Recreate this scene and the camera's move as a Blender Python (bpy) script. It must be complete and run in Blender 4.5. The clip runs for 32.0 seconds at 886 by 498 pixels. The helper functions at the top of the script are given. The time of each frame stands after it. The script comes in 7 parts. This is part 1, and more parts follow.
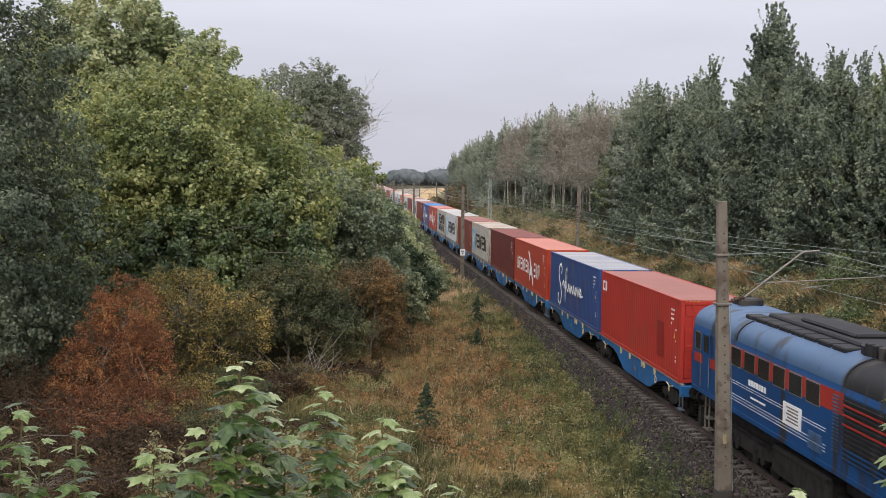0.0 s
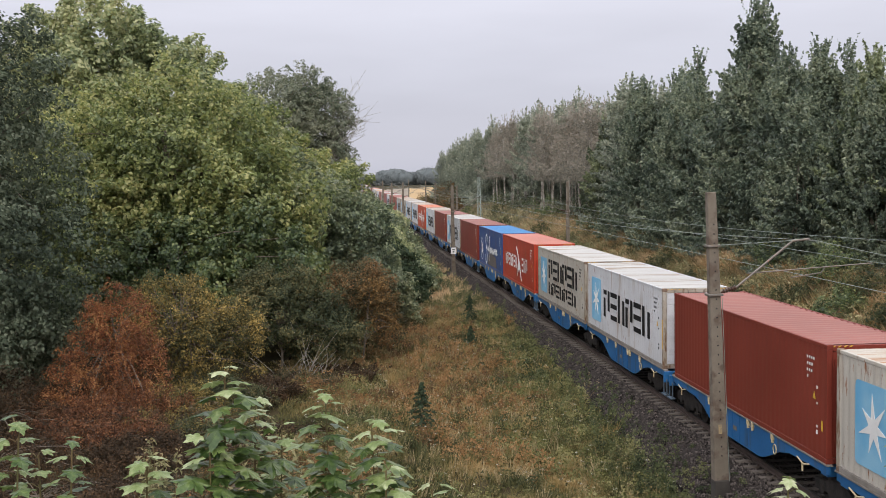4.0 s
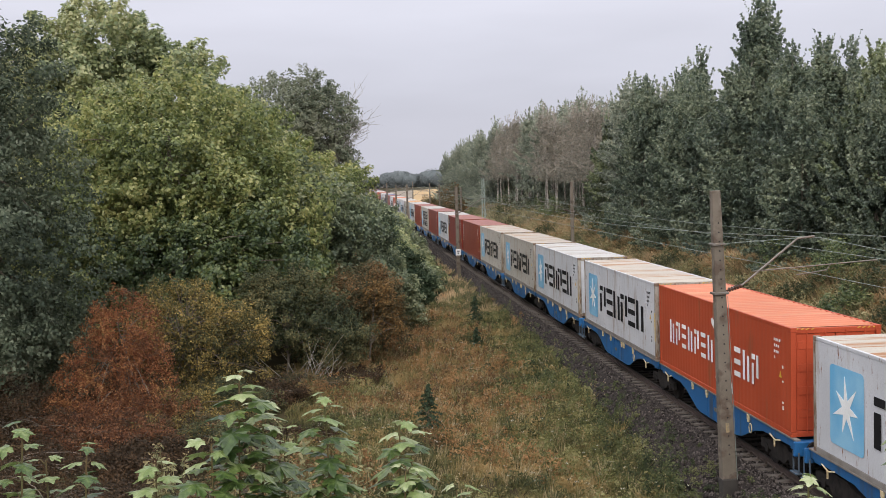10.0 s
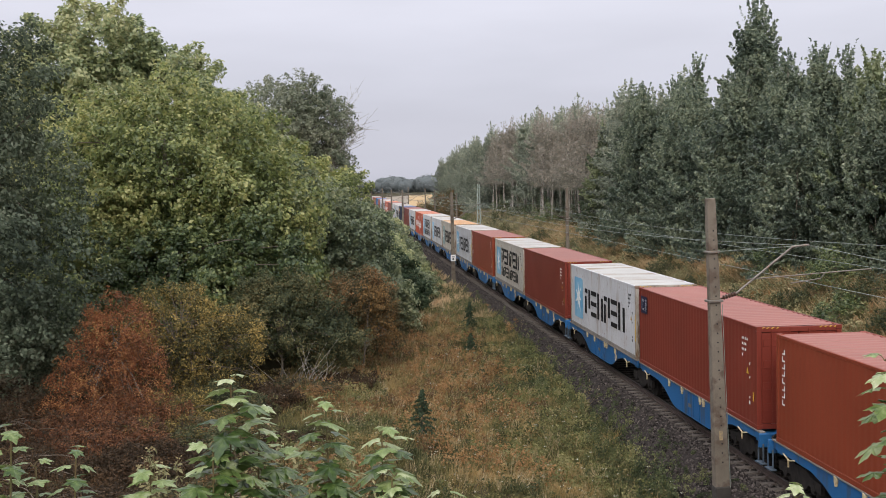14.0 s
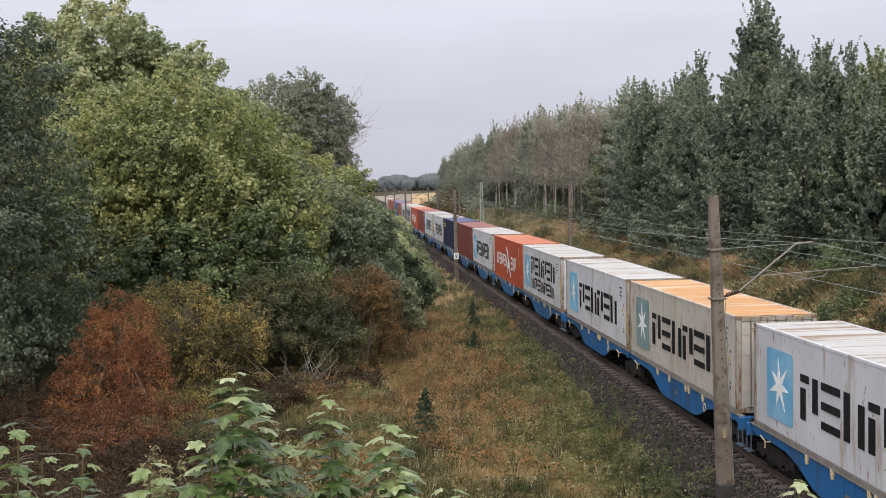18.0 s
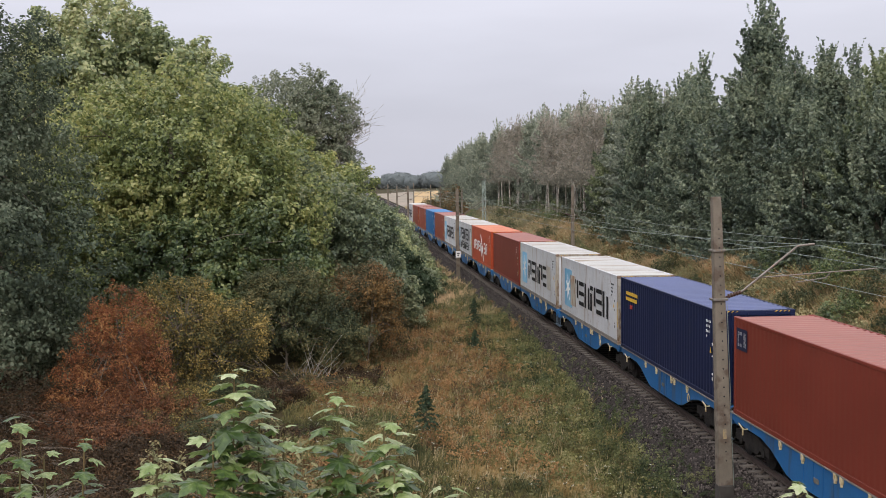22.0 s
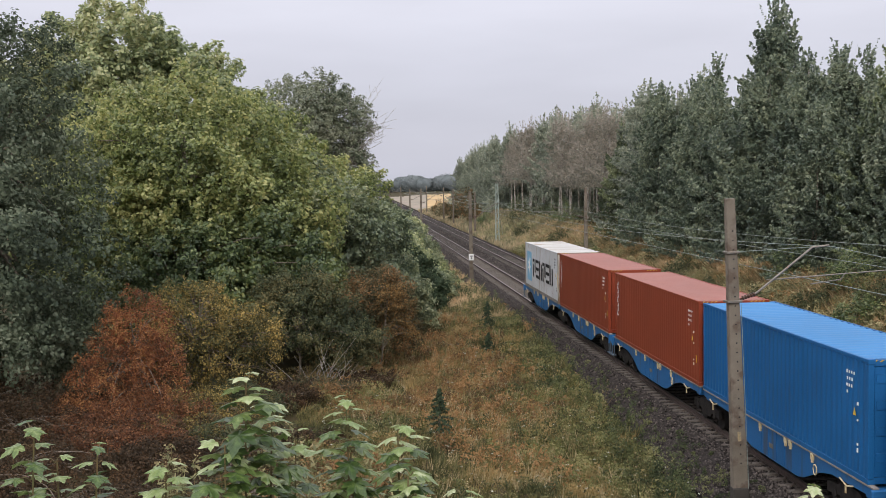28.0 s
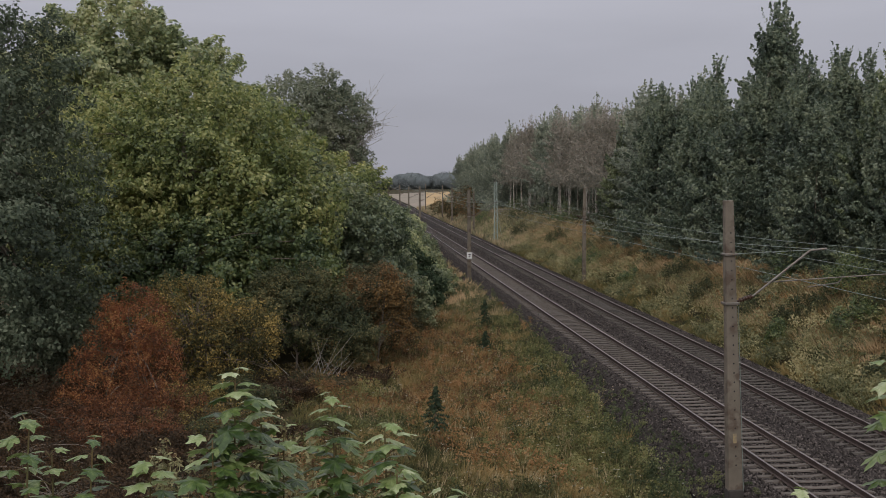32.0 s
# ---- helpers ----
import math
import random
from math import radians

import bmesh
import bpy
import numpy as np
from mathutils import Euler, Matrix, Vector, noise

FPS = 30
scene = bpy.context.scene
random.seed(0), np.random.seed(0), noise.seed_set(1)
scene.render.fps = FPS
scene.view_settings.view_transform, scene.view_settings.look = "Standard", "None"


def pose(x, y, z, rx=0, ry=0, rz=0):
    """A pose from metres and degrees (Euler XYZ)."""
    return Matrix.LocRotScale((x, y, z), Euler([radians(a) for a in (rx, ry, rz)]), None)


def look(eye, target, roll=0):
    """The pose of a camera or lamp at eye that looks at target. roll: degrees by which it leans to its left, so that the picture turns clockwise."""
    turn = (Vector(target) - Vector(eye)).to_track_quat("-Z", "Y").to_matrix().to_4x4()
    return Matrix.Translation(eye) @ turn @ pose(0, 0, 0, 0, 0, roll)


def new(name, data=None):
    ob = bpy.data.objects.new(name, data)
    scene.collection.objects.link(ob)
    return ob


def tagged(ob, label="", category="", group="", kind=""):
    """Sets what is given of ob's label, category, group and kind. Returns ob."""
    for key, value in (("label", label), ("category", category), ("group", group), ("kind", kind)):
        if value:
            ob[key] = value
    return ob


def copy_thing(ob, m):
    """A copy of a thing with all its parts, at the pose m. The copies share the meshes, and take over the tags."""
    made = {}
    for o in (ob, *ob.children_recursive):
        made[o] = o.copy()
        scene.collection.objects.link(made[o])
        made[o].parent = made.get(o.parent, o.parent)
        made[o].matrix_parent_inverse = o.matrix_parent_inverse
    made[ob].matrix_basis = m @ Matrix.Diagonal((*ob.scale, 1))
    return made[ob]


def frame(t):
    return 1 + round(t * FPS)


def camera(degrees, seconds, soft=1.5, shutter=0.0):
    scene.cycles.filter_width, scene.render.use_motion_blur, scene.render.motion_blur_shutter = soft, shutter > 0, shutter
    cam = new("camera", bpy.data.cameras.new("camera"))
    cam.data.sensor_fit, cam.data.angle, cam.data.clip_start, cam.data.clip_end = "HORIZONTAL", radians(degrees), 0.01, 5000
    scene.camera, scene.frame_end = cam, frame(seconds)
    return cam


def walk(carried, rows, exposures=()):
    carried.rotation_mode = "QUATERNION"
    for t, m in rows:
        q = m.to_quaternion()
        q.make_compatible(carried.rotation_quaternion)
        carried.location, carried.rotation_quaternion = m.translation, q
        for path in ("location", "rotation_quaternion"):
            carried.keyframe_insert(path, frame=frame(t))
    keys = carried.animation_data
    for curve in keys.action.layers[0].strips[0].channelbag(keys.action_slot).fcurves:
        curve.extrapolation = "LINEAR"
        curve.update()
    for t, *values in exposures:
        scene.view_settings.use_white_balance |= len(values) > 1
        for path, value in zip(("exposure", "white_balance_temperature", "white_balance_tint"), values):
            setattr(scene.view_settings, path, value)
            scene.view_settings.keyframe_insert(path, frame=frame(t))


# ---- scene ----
# The camera stands beside the tracks, high on the slope of a road bridge; only its aim wanders.
# World: rail tops of the near track at z = 0, that track's axis at x = 0, the line runs along y.
cam = camera(41.45, 32.0, soft=0.5)
EYE = (-12.8, 0.0, 8.28)
AIM = (  # seconds, turn from the line of the track, tilt down, roll, in degrees
    (0, 4.88, 3.62, 0.82), (0.5, 4.87, 3.61, 0.15), (1, 4.89, 3.82, 0.79), (1.5, 5.34, 3.85, 0.54),
    (2, 5.86, 3.70, -0.29), (2.5, 5.88, 3.63, -0.83), (3, 5.79, 3.59, -1.18), (3.5, 5.40, 3.56, -0.72),
    (5.5, 4.99, 4.18, -1.51), (6, 5.01, 4.13, -1.55), (6.5, 4.96, 4.08, -1.43), (7, 4.98, 4.00, -1.46),
    (7.5, 4.98, 3.90, -1.63), (8, 5.00, 3.82, -1.58), (8.5, 5.03, 3.77, -1.38), (9, 5.05, 3.70, -1.32),
    (9.5, 5.08, 3.65, -1.26), (10, 5.10, 3.59, -1.52), (10.5, 5.15, 3.51, -1.27), (11, 5.16, 3.45, -1.02),
    (11.5, 5.17, 3.38, -0.73), (12, 5.14, 3.30, -0.74), (12.5, 5.14, 3.27, -0.84), (13, 5.14, 3.32, -1.19),
    (13.5, 5.23, 3.32, -0.94), (14, 5.35, 3.32, -1.05), (14.5, 5.39, 3.31, -1.05), (16.5, 5.24, 3.30, -1.10),
    (17, 5.22, 3.36, -1.21), (17.5, 5.18, 3.37, -1.54), (18, 5.20, 3.41, -1.18), (18.5, 5.14, 3.43, -1.13),
    (19, 5.09, 3.39, -0.84), (19.5, 5.02, 3.41, -1.17), (20, 5.04, 3.41, -1.17), (20.5, 5.09, 3.45, -0.86),
    (21, 5.11, 3.48, -0.54), (21.5, 5.12, 3.50, -0.60), (22, 5.10, 3.50, -0.61), (22.5, 5.08, 3.51, -0.75),
    (23, 5.03, 3.48, -0.61), (23.5, 4.92, 3.49, -0.93), (24, 4.78, 3.50, -0.95), (24.5, 4.67, 3.47, -1.11),
    (25, 4.61, 3.46, -0.97), (25.5, 4.57, 3.46, -0.78), (27.5, 4.42, 3.30, -0.99), (28, 4.46, 3.35, -0.86),
    (28.5, 4.61, 3.38, -1.01), (29, 4.76, 3.50, -0.87), (29.5, 4.81, 3.61, -1.06), (30, 4.82, 3.68, -1.09),
    (30.5, 4.81, 3.72, -1.09), (31, 4.78, 3.69, -0.68), (31.5, 4.75, 3.59, 0.15), (32, 4.55, 3.45, -0.06),
)


def aimed(turn, tilt, roll):
    return pose(*EYE, 0, 0, -turn) @ pose(0, 0, 0, 90 - tilt) @ pose(0, 0, 0, 0, 0, roll)


walk(cam, [(t, aimed(a, b, c)) for t, a, b, c in AIM],
     exposures=[(0, 0.0), (30.6, 0.0), (31.0, -0.17), (31.5, -0.42), (32.0, -0.77)])

# ---- light: a closed, bright grey sky and a faint wide sun behind it ----
world = bpy.data.worlds.new("overcast")
scene.world = world
world.use_nodes = True
wn, wl = world.node_tree.nodes, world.node_tree.links
wn.clear()
w_out, w_bg = wn.new("ShaderNodeOutputWorld"), wn.new("ShaderNodeBackground")
w_sky = wn.new("ShaderNodeTexSky")
w_sky.sky_type, w_sky.sun_disc = "NISHITA", False
w_sky.sun_elevation, w_sky.sun_rotation = radians(33), radians(194)
w_dim = wn.new("ShaderNodeVectorMath")
w_dim.operation = "SCALE"
w_dim.inputs["Scale"].default_value = 0.1
w_tc, w_sep, w_ramp = wn.new("ShaderNodeTexCoord"), wn.new("ShaderNodeSeparateXYZ"), wn.new("ShaderNodeValToRGB")
w_ramp.color_ramp.elements[0].position, w_ramp.color_ramp.elements[0].color = 0.0, (0.56, 0.565, 0.66, 1)
w_ramp.color_ramp.elements[1].position, w_ramp.color_ramp.elements[1].color = 1.0, (2.1, 2.1, 2.2, 1)
for w_p, w_c in ((0.05, (0.61, 0.61, 0.71, 1)), (0.16, (0.76, 0.755, 0.85, 1)), (0.4, (1.37, 1.35, 1.5, 1))):
    w_e = w_ramp.color_ramp.elements.new(w_p)
    w_e.color = w_c
w_map, w_noise, w_cl = wn.new("ShaderNodeMapping"), wn.new("ShaderNodeTexNoise"), wn.new("ShaderNodeMapRange")
w_map.inputs["Scale"].default_value = (1.5, 1.5, 7)
w_noise.inputs["Scale"].default_value, w_noise.inputs["Detail"].default_value = 1.7, 6
w_cl.inputs["To Min"].default_value, w_cl.inputs["To Max"].default_value = 0.82, 1.26
w_mul, w_mix = wn.new("ShaderNodeVectorMath"), wn.new("ShaderNodeMix")
w_mul.operation = "SCALE"
w_mix.data_type, w_mix.inputs["Factor"].default_value = "RGBA", 0.93
wl.new(w_tc.outputs["Generated"], w_sep.inputs[0])
wl.new(w_sep.outputs["Z"], w_ramp.inputs[0])
wl.new(w_tc.outputs["Generated"], w_map.inputs["Vector"])
wl.new(w_map.outputs[0], w_noise.inputs["Vector"])
wl.new(w_noise.outputs[0], w_cl.inputs["Value"])
wl.new(w_ramp.outputs[0], w_mul.inputs[0])
wl.new(w_cl.outputs[0], w_mul.inputs["Scale"])
wl.new(w_sky.outputs[0], w_dim.inputs[0])
wl.new(w_dim.outputs[0], w_mix.inputs["A"])
wl.new(w_mul.outputs[0], w_mix.inputs["B"])
wl.new(w_mix.outputs["Result"], w_bg.inputs["Color"])
wl.new(w_bg.outputs[0], w_out.inputs[0])
sun = new("sun", bpy.data.lights.new("sun", "SUN"))
sun.data.energy, sun.data.angle, sun.data.color = 1.5, radians(25), (1.0, 0.96, 0.9)
sun.matrix_world = look((-26, -70, 66), (0, 30, 0))

# ---- materials ----
def surf(name, a, b, scale=3.0, rough=0.7, bump=0.3, metal=0.0, fine=40.0, dirt=None, dirt_at=0.62, spread=0.12, coords="Object", island=False, spec=0.4, stretch=None, specks=0.0):
    """Two colours mixed by coarse noise, fine grain over them, an optional third colour in patches, a little difference from piece to piece."""
    m = bpy.data.materials.new(name)
    m.use_nodes = True
    n, l = m.node_tree.nodes, m.node_tree.links
    bsdf = n["Principled BSDF"]
    tc = n.new("ShaderNodeTexCoord")
    big, small, mix = n.new("ShaderNodeTexNoise"), n.new("ShaderNodeTexNoise"), n.new("ShaderNodeMix")
    big.inputs["Scale"].default_value, big.inputs["Detail"].default_value = scale, 6
    small.inputs["Scale"].default_value, small.inputs["Detail"].default_value = fine, 3
    for tex in (big, small):
        l.new(tc.outputs[coords], tex.inputs["Vector"])
    mix.data_type = "RGBA"
    mix.inputs["A"].default_value, mix.inputs["B"].default_value = (*a, 1), (*b, 1)
    ramp = n.new("ShaderNodeMapRange")
    ramp.inputs["From Min"].default_value, ramp.inputs["From Max"].default_value = 0.35, 0.65
    l.new(big.outputs[0], ramp.inputs["Value"])
    l.new(ramp.outputs[0], mix.inputs["Factor"])
    last = mix.outputs["Result"]
    if dirt:
        dn, dr, dm = n.new("ShaderNodeTexNoise"), n.new("ShaderNodeMapRange"), n.new("ShaderNodeMix")
        dn.inputs["Scale"].default_value, dn.inputs["Detail"].default_value = scale * 2.3, 8
        dr.inputs["From Min"].default_value, dr.inputs["From Max"].default_value = dirt_at - 0.05, dirt_at + 0.08
        dm.data_type = "RGBA"
        dm.inputs["B"].default_value = (*dirt, 1)
        if stretch:
            mp = n.new("ShaderNodeMapping")
            mp.inputs["Scale"].default_value = stretch
            l.new(tc.outputs[coords], mp.inputs["Vector"])
            l.new(mp.outputs[0], dn.inputs["Vector"])
        else:
            l.new(tc.outputs[coords], dn.inputs["Vector"])
        l.new(dn.outputs[0], dr.inputs["Value"])
        l.new(dr.outputs[0], dm.inputs["Factor"])
        l.new(last, dm.inputs["A"])
        last = dm.outputs["Result"]
    if specks:      # small rust spots drawn down into runs
        sn, sr, sm, sp = n.new("ShaderNodeTexNoise"), n.new("ShaderNodeMapRange"), n.new("ShaderNodeMix"), n.new("ShaderNodeMapping")
        sp.inputs["Scale"].default_value = (1, 5.0, 0.9)
        sn.inputs["Scale"].default_value, sn.inputs["Detail"].default_value, sn.inputs["Roughness"].default_value = 1.9, 9, 0.72
        sr.inputs["From Min"].default_value, sr.inputs["From Max"].default_value = specks, specks + 0.06
        sm.data_type, sm.inputs["B"].default_value = "RGBA", (0.20, 0.085, 0.035, 1)
        l.new(tc.outputs[coords], sp.inputs["Vector"])
        l.new(sp.outputs[0], sn.inputs["Vector"])
        l.new(sn.outputs[0], sr.inputs["Value"])
        l.new(sr.outputs[0], sm.inputs["Factor"])
        l.new(last, sm.inputs["A"])
        last = sm.outputs["Result"]
    # value: fine grain and piece by piece
    hsv, add = n.new("ShaderNodeHueSaturation"), n.new("ShaderNodeMath")
    pick = n.new("ShaderNodeNewGeometry") if island else n.new("ShaderNodeObjectInfo")
    vr = n.new("ShaderNodeMapRange")
    vr.inputs["To Min"].default_value, vr.inputs["To Max"].default_value = 1 - spread, 1 + spread
    l.new(pick.outputs["Random Per Island" if island else "Random"], vr.inputs["Value"])
    gr = n.new("ShaderNodeMapRange")
    gr.inputs["To Min"].default_value, gr.inputs["To Max"].default_value = 0.82, 1.18
    l.new(small.outputs[0], gr.inputs["Value"])
    add.operation = "MULTIPLY"
    l.new(vr.outputs[0], add.inputs[0])
    l.new(gr.outputs[0], add.inputs[1])
    l.new(add.outputs[0], hsv.inputs["Value"])
    l.new(last, hsv.inputs["Color"])
    l.new(hsv.outputs[0], bsdf.inputs["Base Color"])
    bsdf.inputs["Roughness"].default_value, bsdf.inputs["Metallic"].default_value = rough, metal
    bsdf.inputs["Specular IOR Level"].default_value = spec
    if bump:
        bp = n.new("ShaderNodeBump")
        bp.inputs["Strength"].default_value, bp.inputs["Distance"].default_value = bump, 0.02
        l.new(small.outputs[0], bp.inputs["Height"])
        l.new(bp.outputs[0], bsdf.inputs["Normal"])
    return m


def leafy(name, colours, rough=0.42, glow=0.35, patch=0.25, chance=0.85, each=False):
    """Leaves: each one takes a colour of the list by chance, shifted by patches in the crown; light passes through."""
    m = bpy.data.materials.new(name)
    m.use_nodes = True
    n, l = m.node_tree.nodes, m.node_tree.links
    bsdf, out = n["Principled BSDF"], n["Material Output"]
    geo, tc, tex = n.new("ShaderNodeNewGeometry"), n.new("ShaderNodeTexCoord"), n.new("ShaderNodeTexNoise")
    tex.inputs["Scale"].default_value, tex.inputs["Detail"].default_value = patch, 5
    l.new(tc.outputs["Object"], tex.inputs["Vector"])
    mul, add = n.new("ShaderNodeMath"), n.new("ShaderNodeMath")
    mul.operation, add.operation = "MULTIPLY_ADD", "MULTIPLY_ADD"
    mul.inputs[1].default_value, mul.inputs[2].default_value = (2.2, -1.02) if chance > 0.6 else (3.4, -1.2 - chance / 2)
    l.new(tex.outputs[0], mul.inputs[0])
    add.inputs[1].default_value = chance
    l.new(n.new("ShaderNodeObjectInfo").outputs["Random"] if each else geo.outputs["Random Per Island"], add.inputs[0])
    l.new(mul.outputs[0], add.inputs[2])
    ramp = n.new("ShaderNodeValToRGB")
    l.new(add.outputs[0], ramp.inputs[0])
    el = ramp.color_ramp.elements
    while len(el) < len(colours):
        el.new(0.5)
    for i, c in enumerate(colours):
        el[i].position, el[i].color = i / (len(colours) - 1), (*c, 1)
    l.new(ramp.outputs[0], bsdf.inputs["Base Color"])
    bsdf.inputs["Roughness"].default_value, bsdf.inputs["Specular IOR Level"].default_value = rough, 0.5 if rough < 0.5 else 0.25
    tr, mix = n.new("ShaderNodeBsdfTranslucent"), n.new("ShaderNodeMixShader")
    l.new(ramp.outputs[0], tr.inputs["Color"])
    mix.inputs[0].default_value = glow
    l.new(bsdf.outputs[0], mix.inputs[1])
    l.new(tr.outputs[0], mix.inputs[2])
    l.new(mix.outputs[0], out.inputs["Surface"])
    return m


M = {}
# ground tone lowered to stand in for the shade between grass tufts
M["soil"] = surf("soil_and_dead_grass", (0.042, 0.033, 0.018), (0.062, 0.05, 0.024), 0.25, 0.95, 0.6, dirt=(0.028, 0.032, 0.015), dirt_at=0.54, fine=9, spec=0.08)
M["ballast"] = surf("ballast_stone", (0.037, 0.0315, 0.0292), (0.102, 0.086, 0.078), 5, 0.95, 0.8, island=True, spread=0.75, fine=30, spec=0.08)
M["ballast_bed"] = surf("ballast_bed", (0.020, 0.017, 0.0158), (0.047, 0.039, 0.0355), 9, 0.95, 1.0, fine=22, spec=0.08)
M["sleeper"] = surf("concrete_sleeper", (0.080, 0.067, 0.056), (0.125, 0.106, 0.089), 2.5, 0.9, 0.4, dirt=(0.08, 0.058, 0.045), dirt_at=0.55)
M["old_sleeper"] = surf("old_sleeper", (0.062, 0.054, 0.046), (0.095, 0.082, 0.068), 2.5, 0.9, 0.4, dirt=(0.045, 0.035, 0.028), dirt_at=0.5)
M["rail"] = surf("rusty_rail", (0.05, 0.034, 0.028), (0.075, 0.052, 0.044), 4, 0.8, 0.3)
M["rail_top"] = surf("worn_rail_head", (0.22, 0.19, 0.18), (0.29, 0.26, 0.24), 3, 0.42, 0.0, metal=0.9)
M["rail_dull"] = surf("dull_rail_head", (0.22, 0.18, 0.16), (0.3, 0.26, 0.24), 3, 0.45, 0.0, metal=0.7)
M["concrete"] = surf("weathered_concrete", (0.122, 0.101, 0.077), (0.178, 0.150, 0.117), 1.2, 0.92, 0.5, dirt=(0.095, 0.07, 0.052), dirt_at=0.55, fine=60)
M["dark_concrete"] = surf("damp_foundation", (0.03, 0.026, 0.023), (0.05, 0.044, 0.038), 2, 0.95, 0.5)
M["galv"] = surf("galvanised_steel", (0.15, 0.135, 0.115), (0.21, 0.19, 0.165), 6, 0.55, 0.1, metal=0.35, dirt=(0.25, 0.16, 0.10), dirt_at=0.62)
M["wire"] = surf("weathered_wire", (0.18, 0.22, 0.19), (0.25, 0.28, 0.25), 2, 0.6, 0, metal=0.2)
M["insul"] = surf("brown_porcelain", (0.06, 0.03, 0.02), (0.09, 0.045, 0.03), 6, 0.3, 0)
M["bark"] = surf("bark", (0.13, 0.104, 0.08), (0.21, 0.175, 0.142), 3, 0.95, 0.8, fine=18)
M["pale_bark"] = surf("pale_bark", (0.30, 0.27, 0.23), (0.42, 0.39, 0.34), 2, 0.9, 0.5, dirt=(0.12, 0.10, 0.08), dirt_at=0.56)
M["white"] = surf("white_paint", (0.72, 0.72, 0.70), (0.8, 0.8, 0.78), 2, 0.5, 0.05)
M["black"] = surf("black_paint", (0.010, 0.010, 0.011), (0.018, 0.018, 0.02), 2, 0.6, 0.05, spec=0.12)

# ---- small builders ----
def mesh_of(name, verts, faces, mats, smooth=False):
    """A mesh from arrays; faces all have the same number of corners."""
    v, f = np.asarray(verts, dtype=np.float32).reshape(-1, 3), np.asarray(faces, dtype=np.int32)
    me = bpy.data.meshes.new(name)
    k = f.shape[1]
    me.vertices.add(len(v))
    me.vertices.foreach_set("co", v.ravel())
    me.loops.add(f.size)
    me.loops.foreach_set("vertex_index", f.ravel())
    me.polygons.add(len(f))
    me.polygons.foreach_set("loop_start", np.arange(0, f.size, k, dtype=np.int32))
    me.update(calc_edges=True)
    for m in mats if isinstance(mats, (list, tuple)) else [mats]:
        me.materials.append(m)
    if smooth:
        me.polygons.foreach_set("use_smooth", np.ones(len(f), dtype=bool))
    return me


def hang(name, me, parent=None, at=None, label=""):
    """An object on the mesh me, under parent."""
    ob = new(name, me)
    if parent:
        ob.parent = parent
    if at is not None:
        ob.matrix_basis = at
    if label:
        ob["label"] = label
    return ob


def part(name, bm, material, parent=None, label="", smooth=False):
    """Links a bmesh as ONE mesh object under a thing or under a part."""
    me = bpy.data.meshes.new(name)
    bm.to_mesh(me)
    bm.free()
    me.materials.append(material)
    if smooth:
        me.polygons.foreach_set("use_smooth", np.ones(len(me.polygons), dtype=bool))
    return hang(name, me, parent, None, label)


def thing(name, label, category, group="", at=None, kind=""):
    ob = new(name)
    ob.empty_display_size = 0.2
    if at is not None:
        ob.matrix_basis = at
    return tagged(ob, label, category, group, kind)


def box(bm, x0, x1, y0, y1, z0, z1, bevel=0.0):
    r = bmesh.ops.create_cube(bm, size=1, matrix=Matrix.Translation(((x0 + x1) / 2, (y0 + y1) / 2, (z0 + z1) / 2)) @ Matrix.Diagonal((x1 - x0, y1 - y0, z1 - z0, 1)))
    if bevel:
        edges = list({e for v in r["verts"] for e in v.link_edges})
        bmesh.ops.bevel(bm, geom=edges, offset=bevel, segments=1, affect="EDGES")
    return bm


def boxes(*rows, bevel=0.0):
    bm = bmesh.new()
    for r in rows:
        box(bm, *r, bevel=bevel)
    return bm


def rod(bm, a, b, r0, r1=None, n=8):
    """A round bar from a to b."""
    a, b = Vector(a), Vector(b)
    d = b - a
    m = Matrix.Translation((a + b) / 2) @ d.to_track_quat("Z", "Y").to_matrix().to_4x4()
    bmesh.ops.create_cone(bm, cap_ends=True, segments=n, radius1=r0, radius2=r0 if r1 is None else r1, depth=d.length, matrix=m)
    return bm


def rods(*rows, n=8):
    bm = bmesh.new()
    for r in rows:
        rod(bm, *r, n=n)
    return bm


def prism(points, x0, x1, axis="x"):
    """An outline drawn out between x0 and x1 along an axis. points: (y, z) for axis x, (x, z) for y, (x, y) for z."""
    bm = bmesh.new()
    put = {"x": lambda s, p: (s, p[0], p[1]), "y": lambda s, p: (p[0], s, p[1]), "z": lambda s, p: (p[0], p[1], s)}[axis]
    a = [bm.verts.new(put(x0, p)) for p in points]
    b = [bm.verts.new(put(x1, p)) for p in points]
    n = len(points)
    bm.faces.new(a)
    bm.faces.new(list(reversed(b)))
    for i in range(n):
        bm.faces.new((a[(i + 1) % n], a[i], b[i], b[(i + 1) % n]))
    bmesh.ops.recalc_face_normals(bm, faces=bm.faces)
    return bm


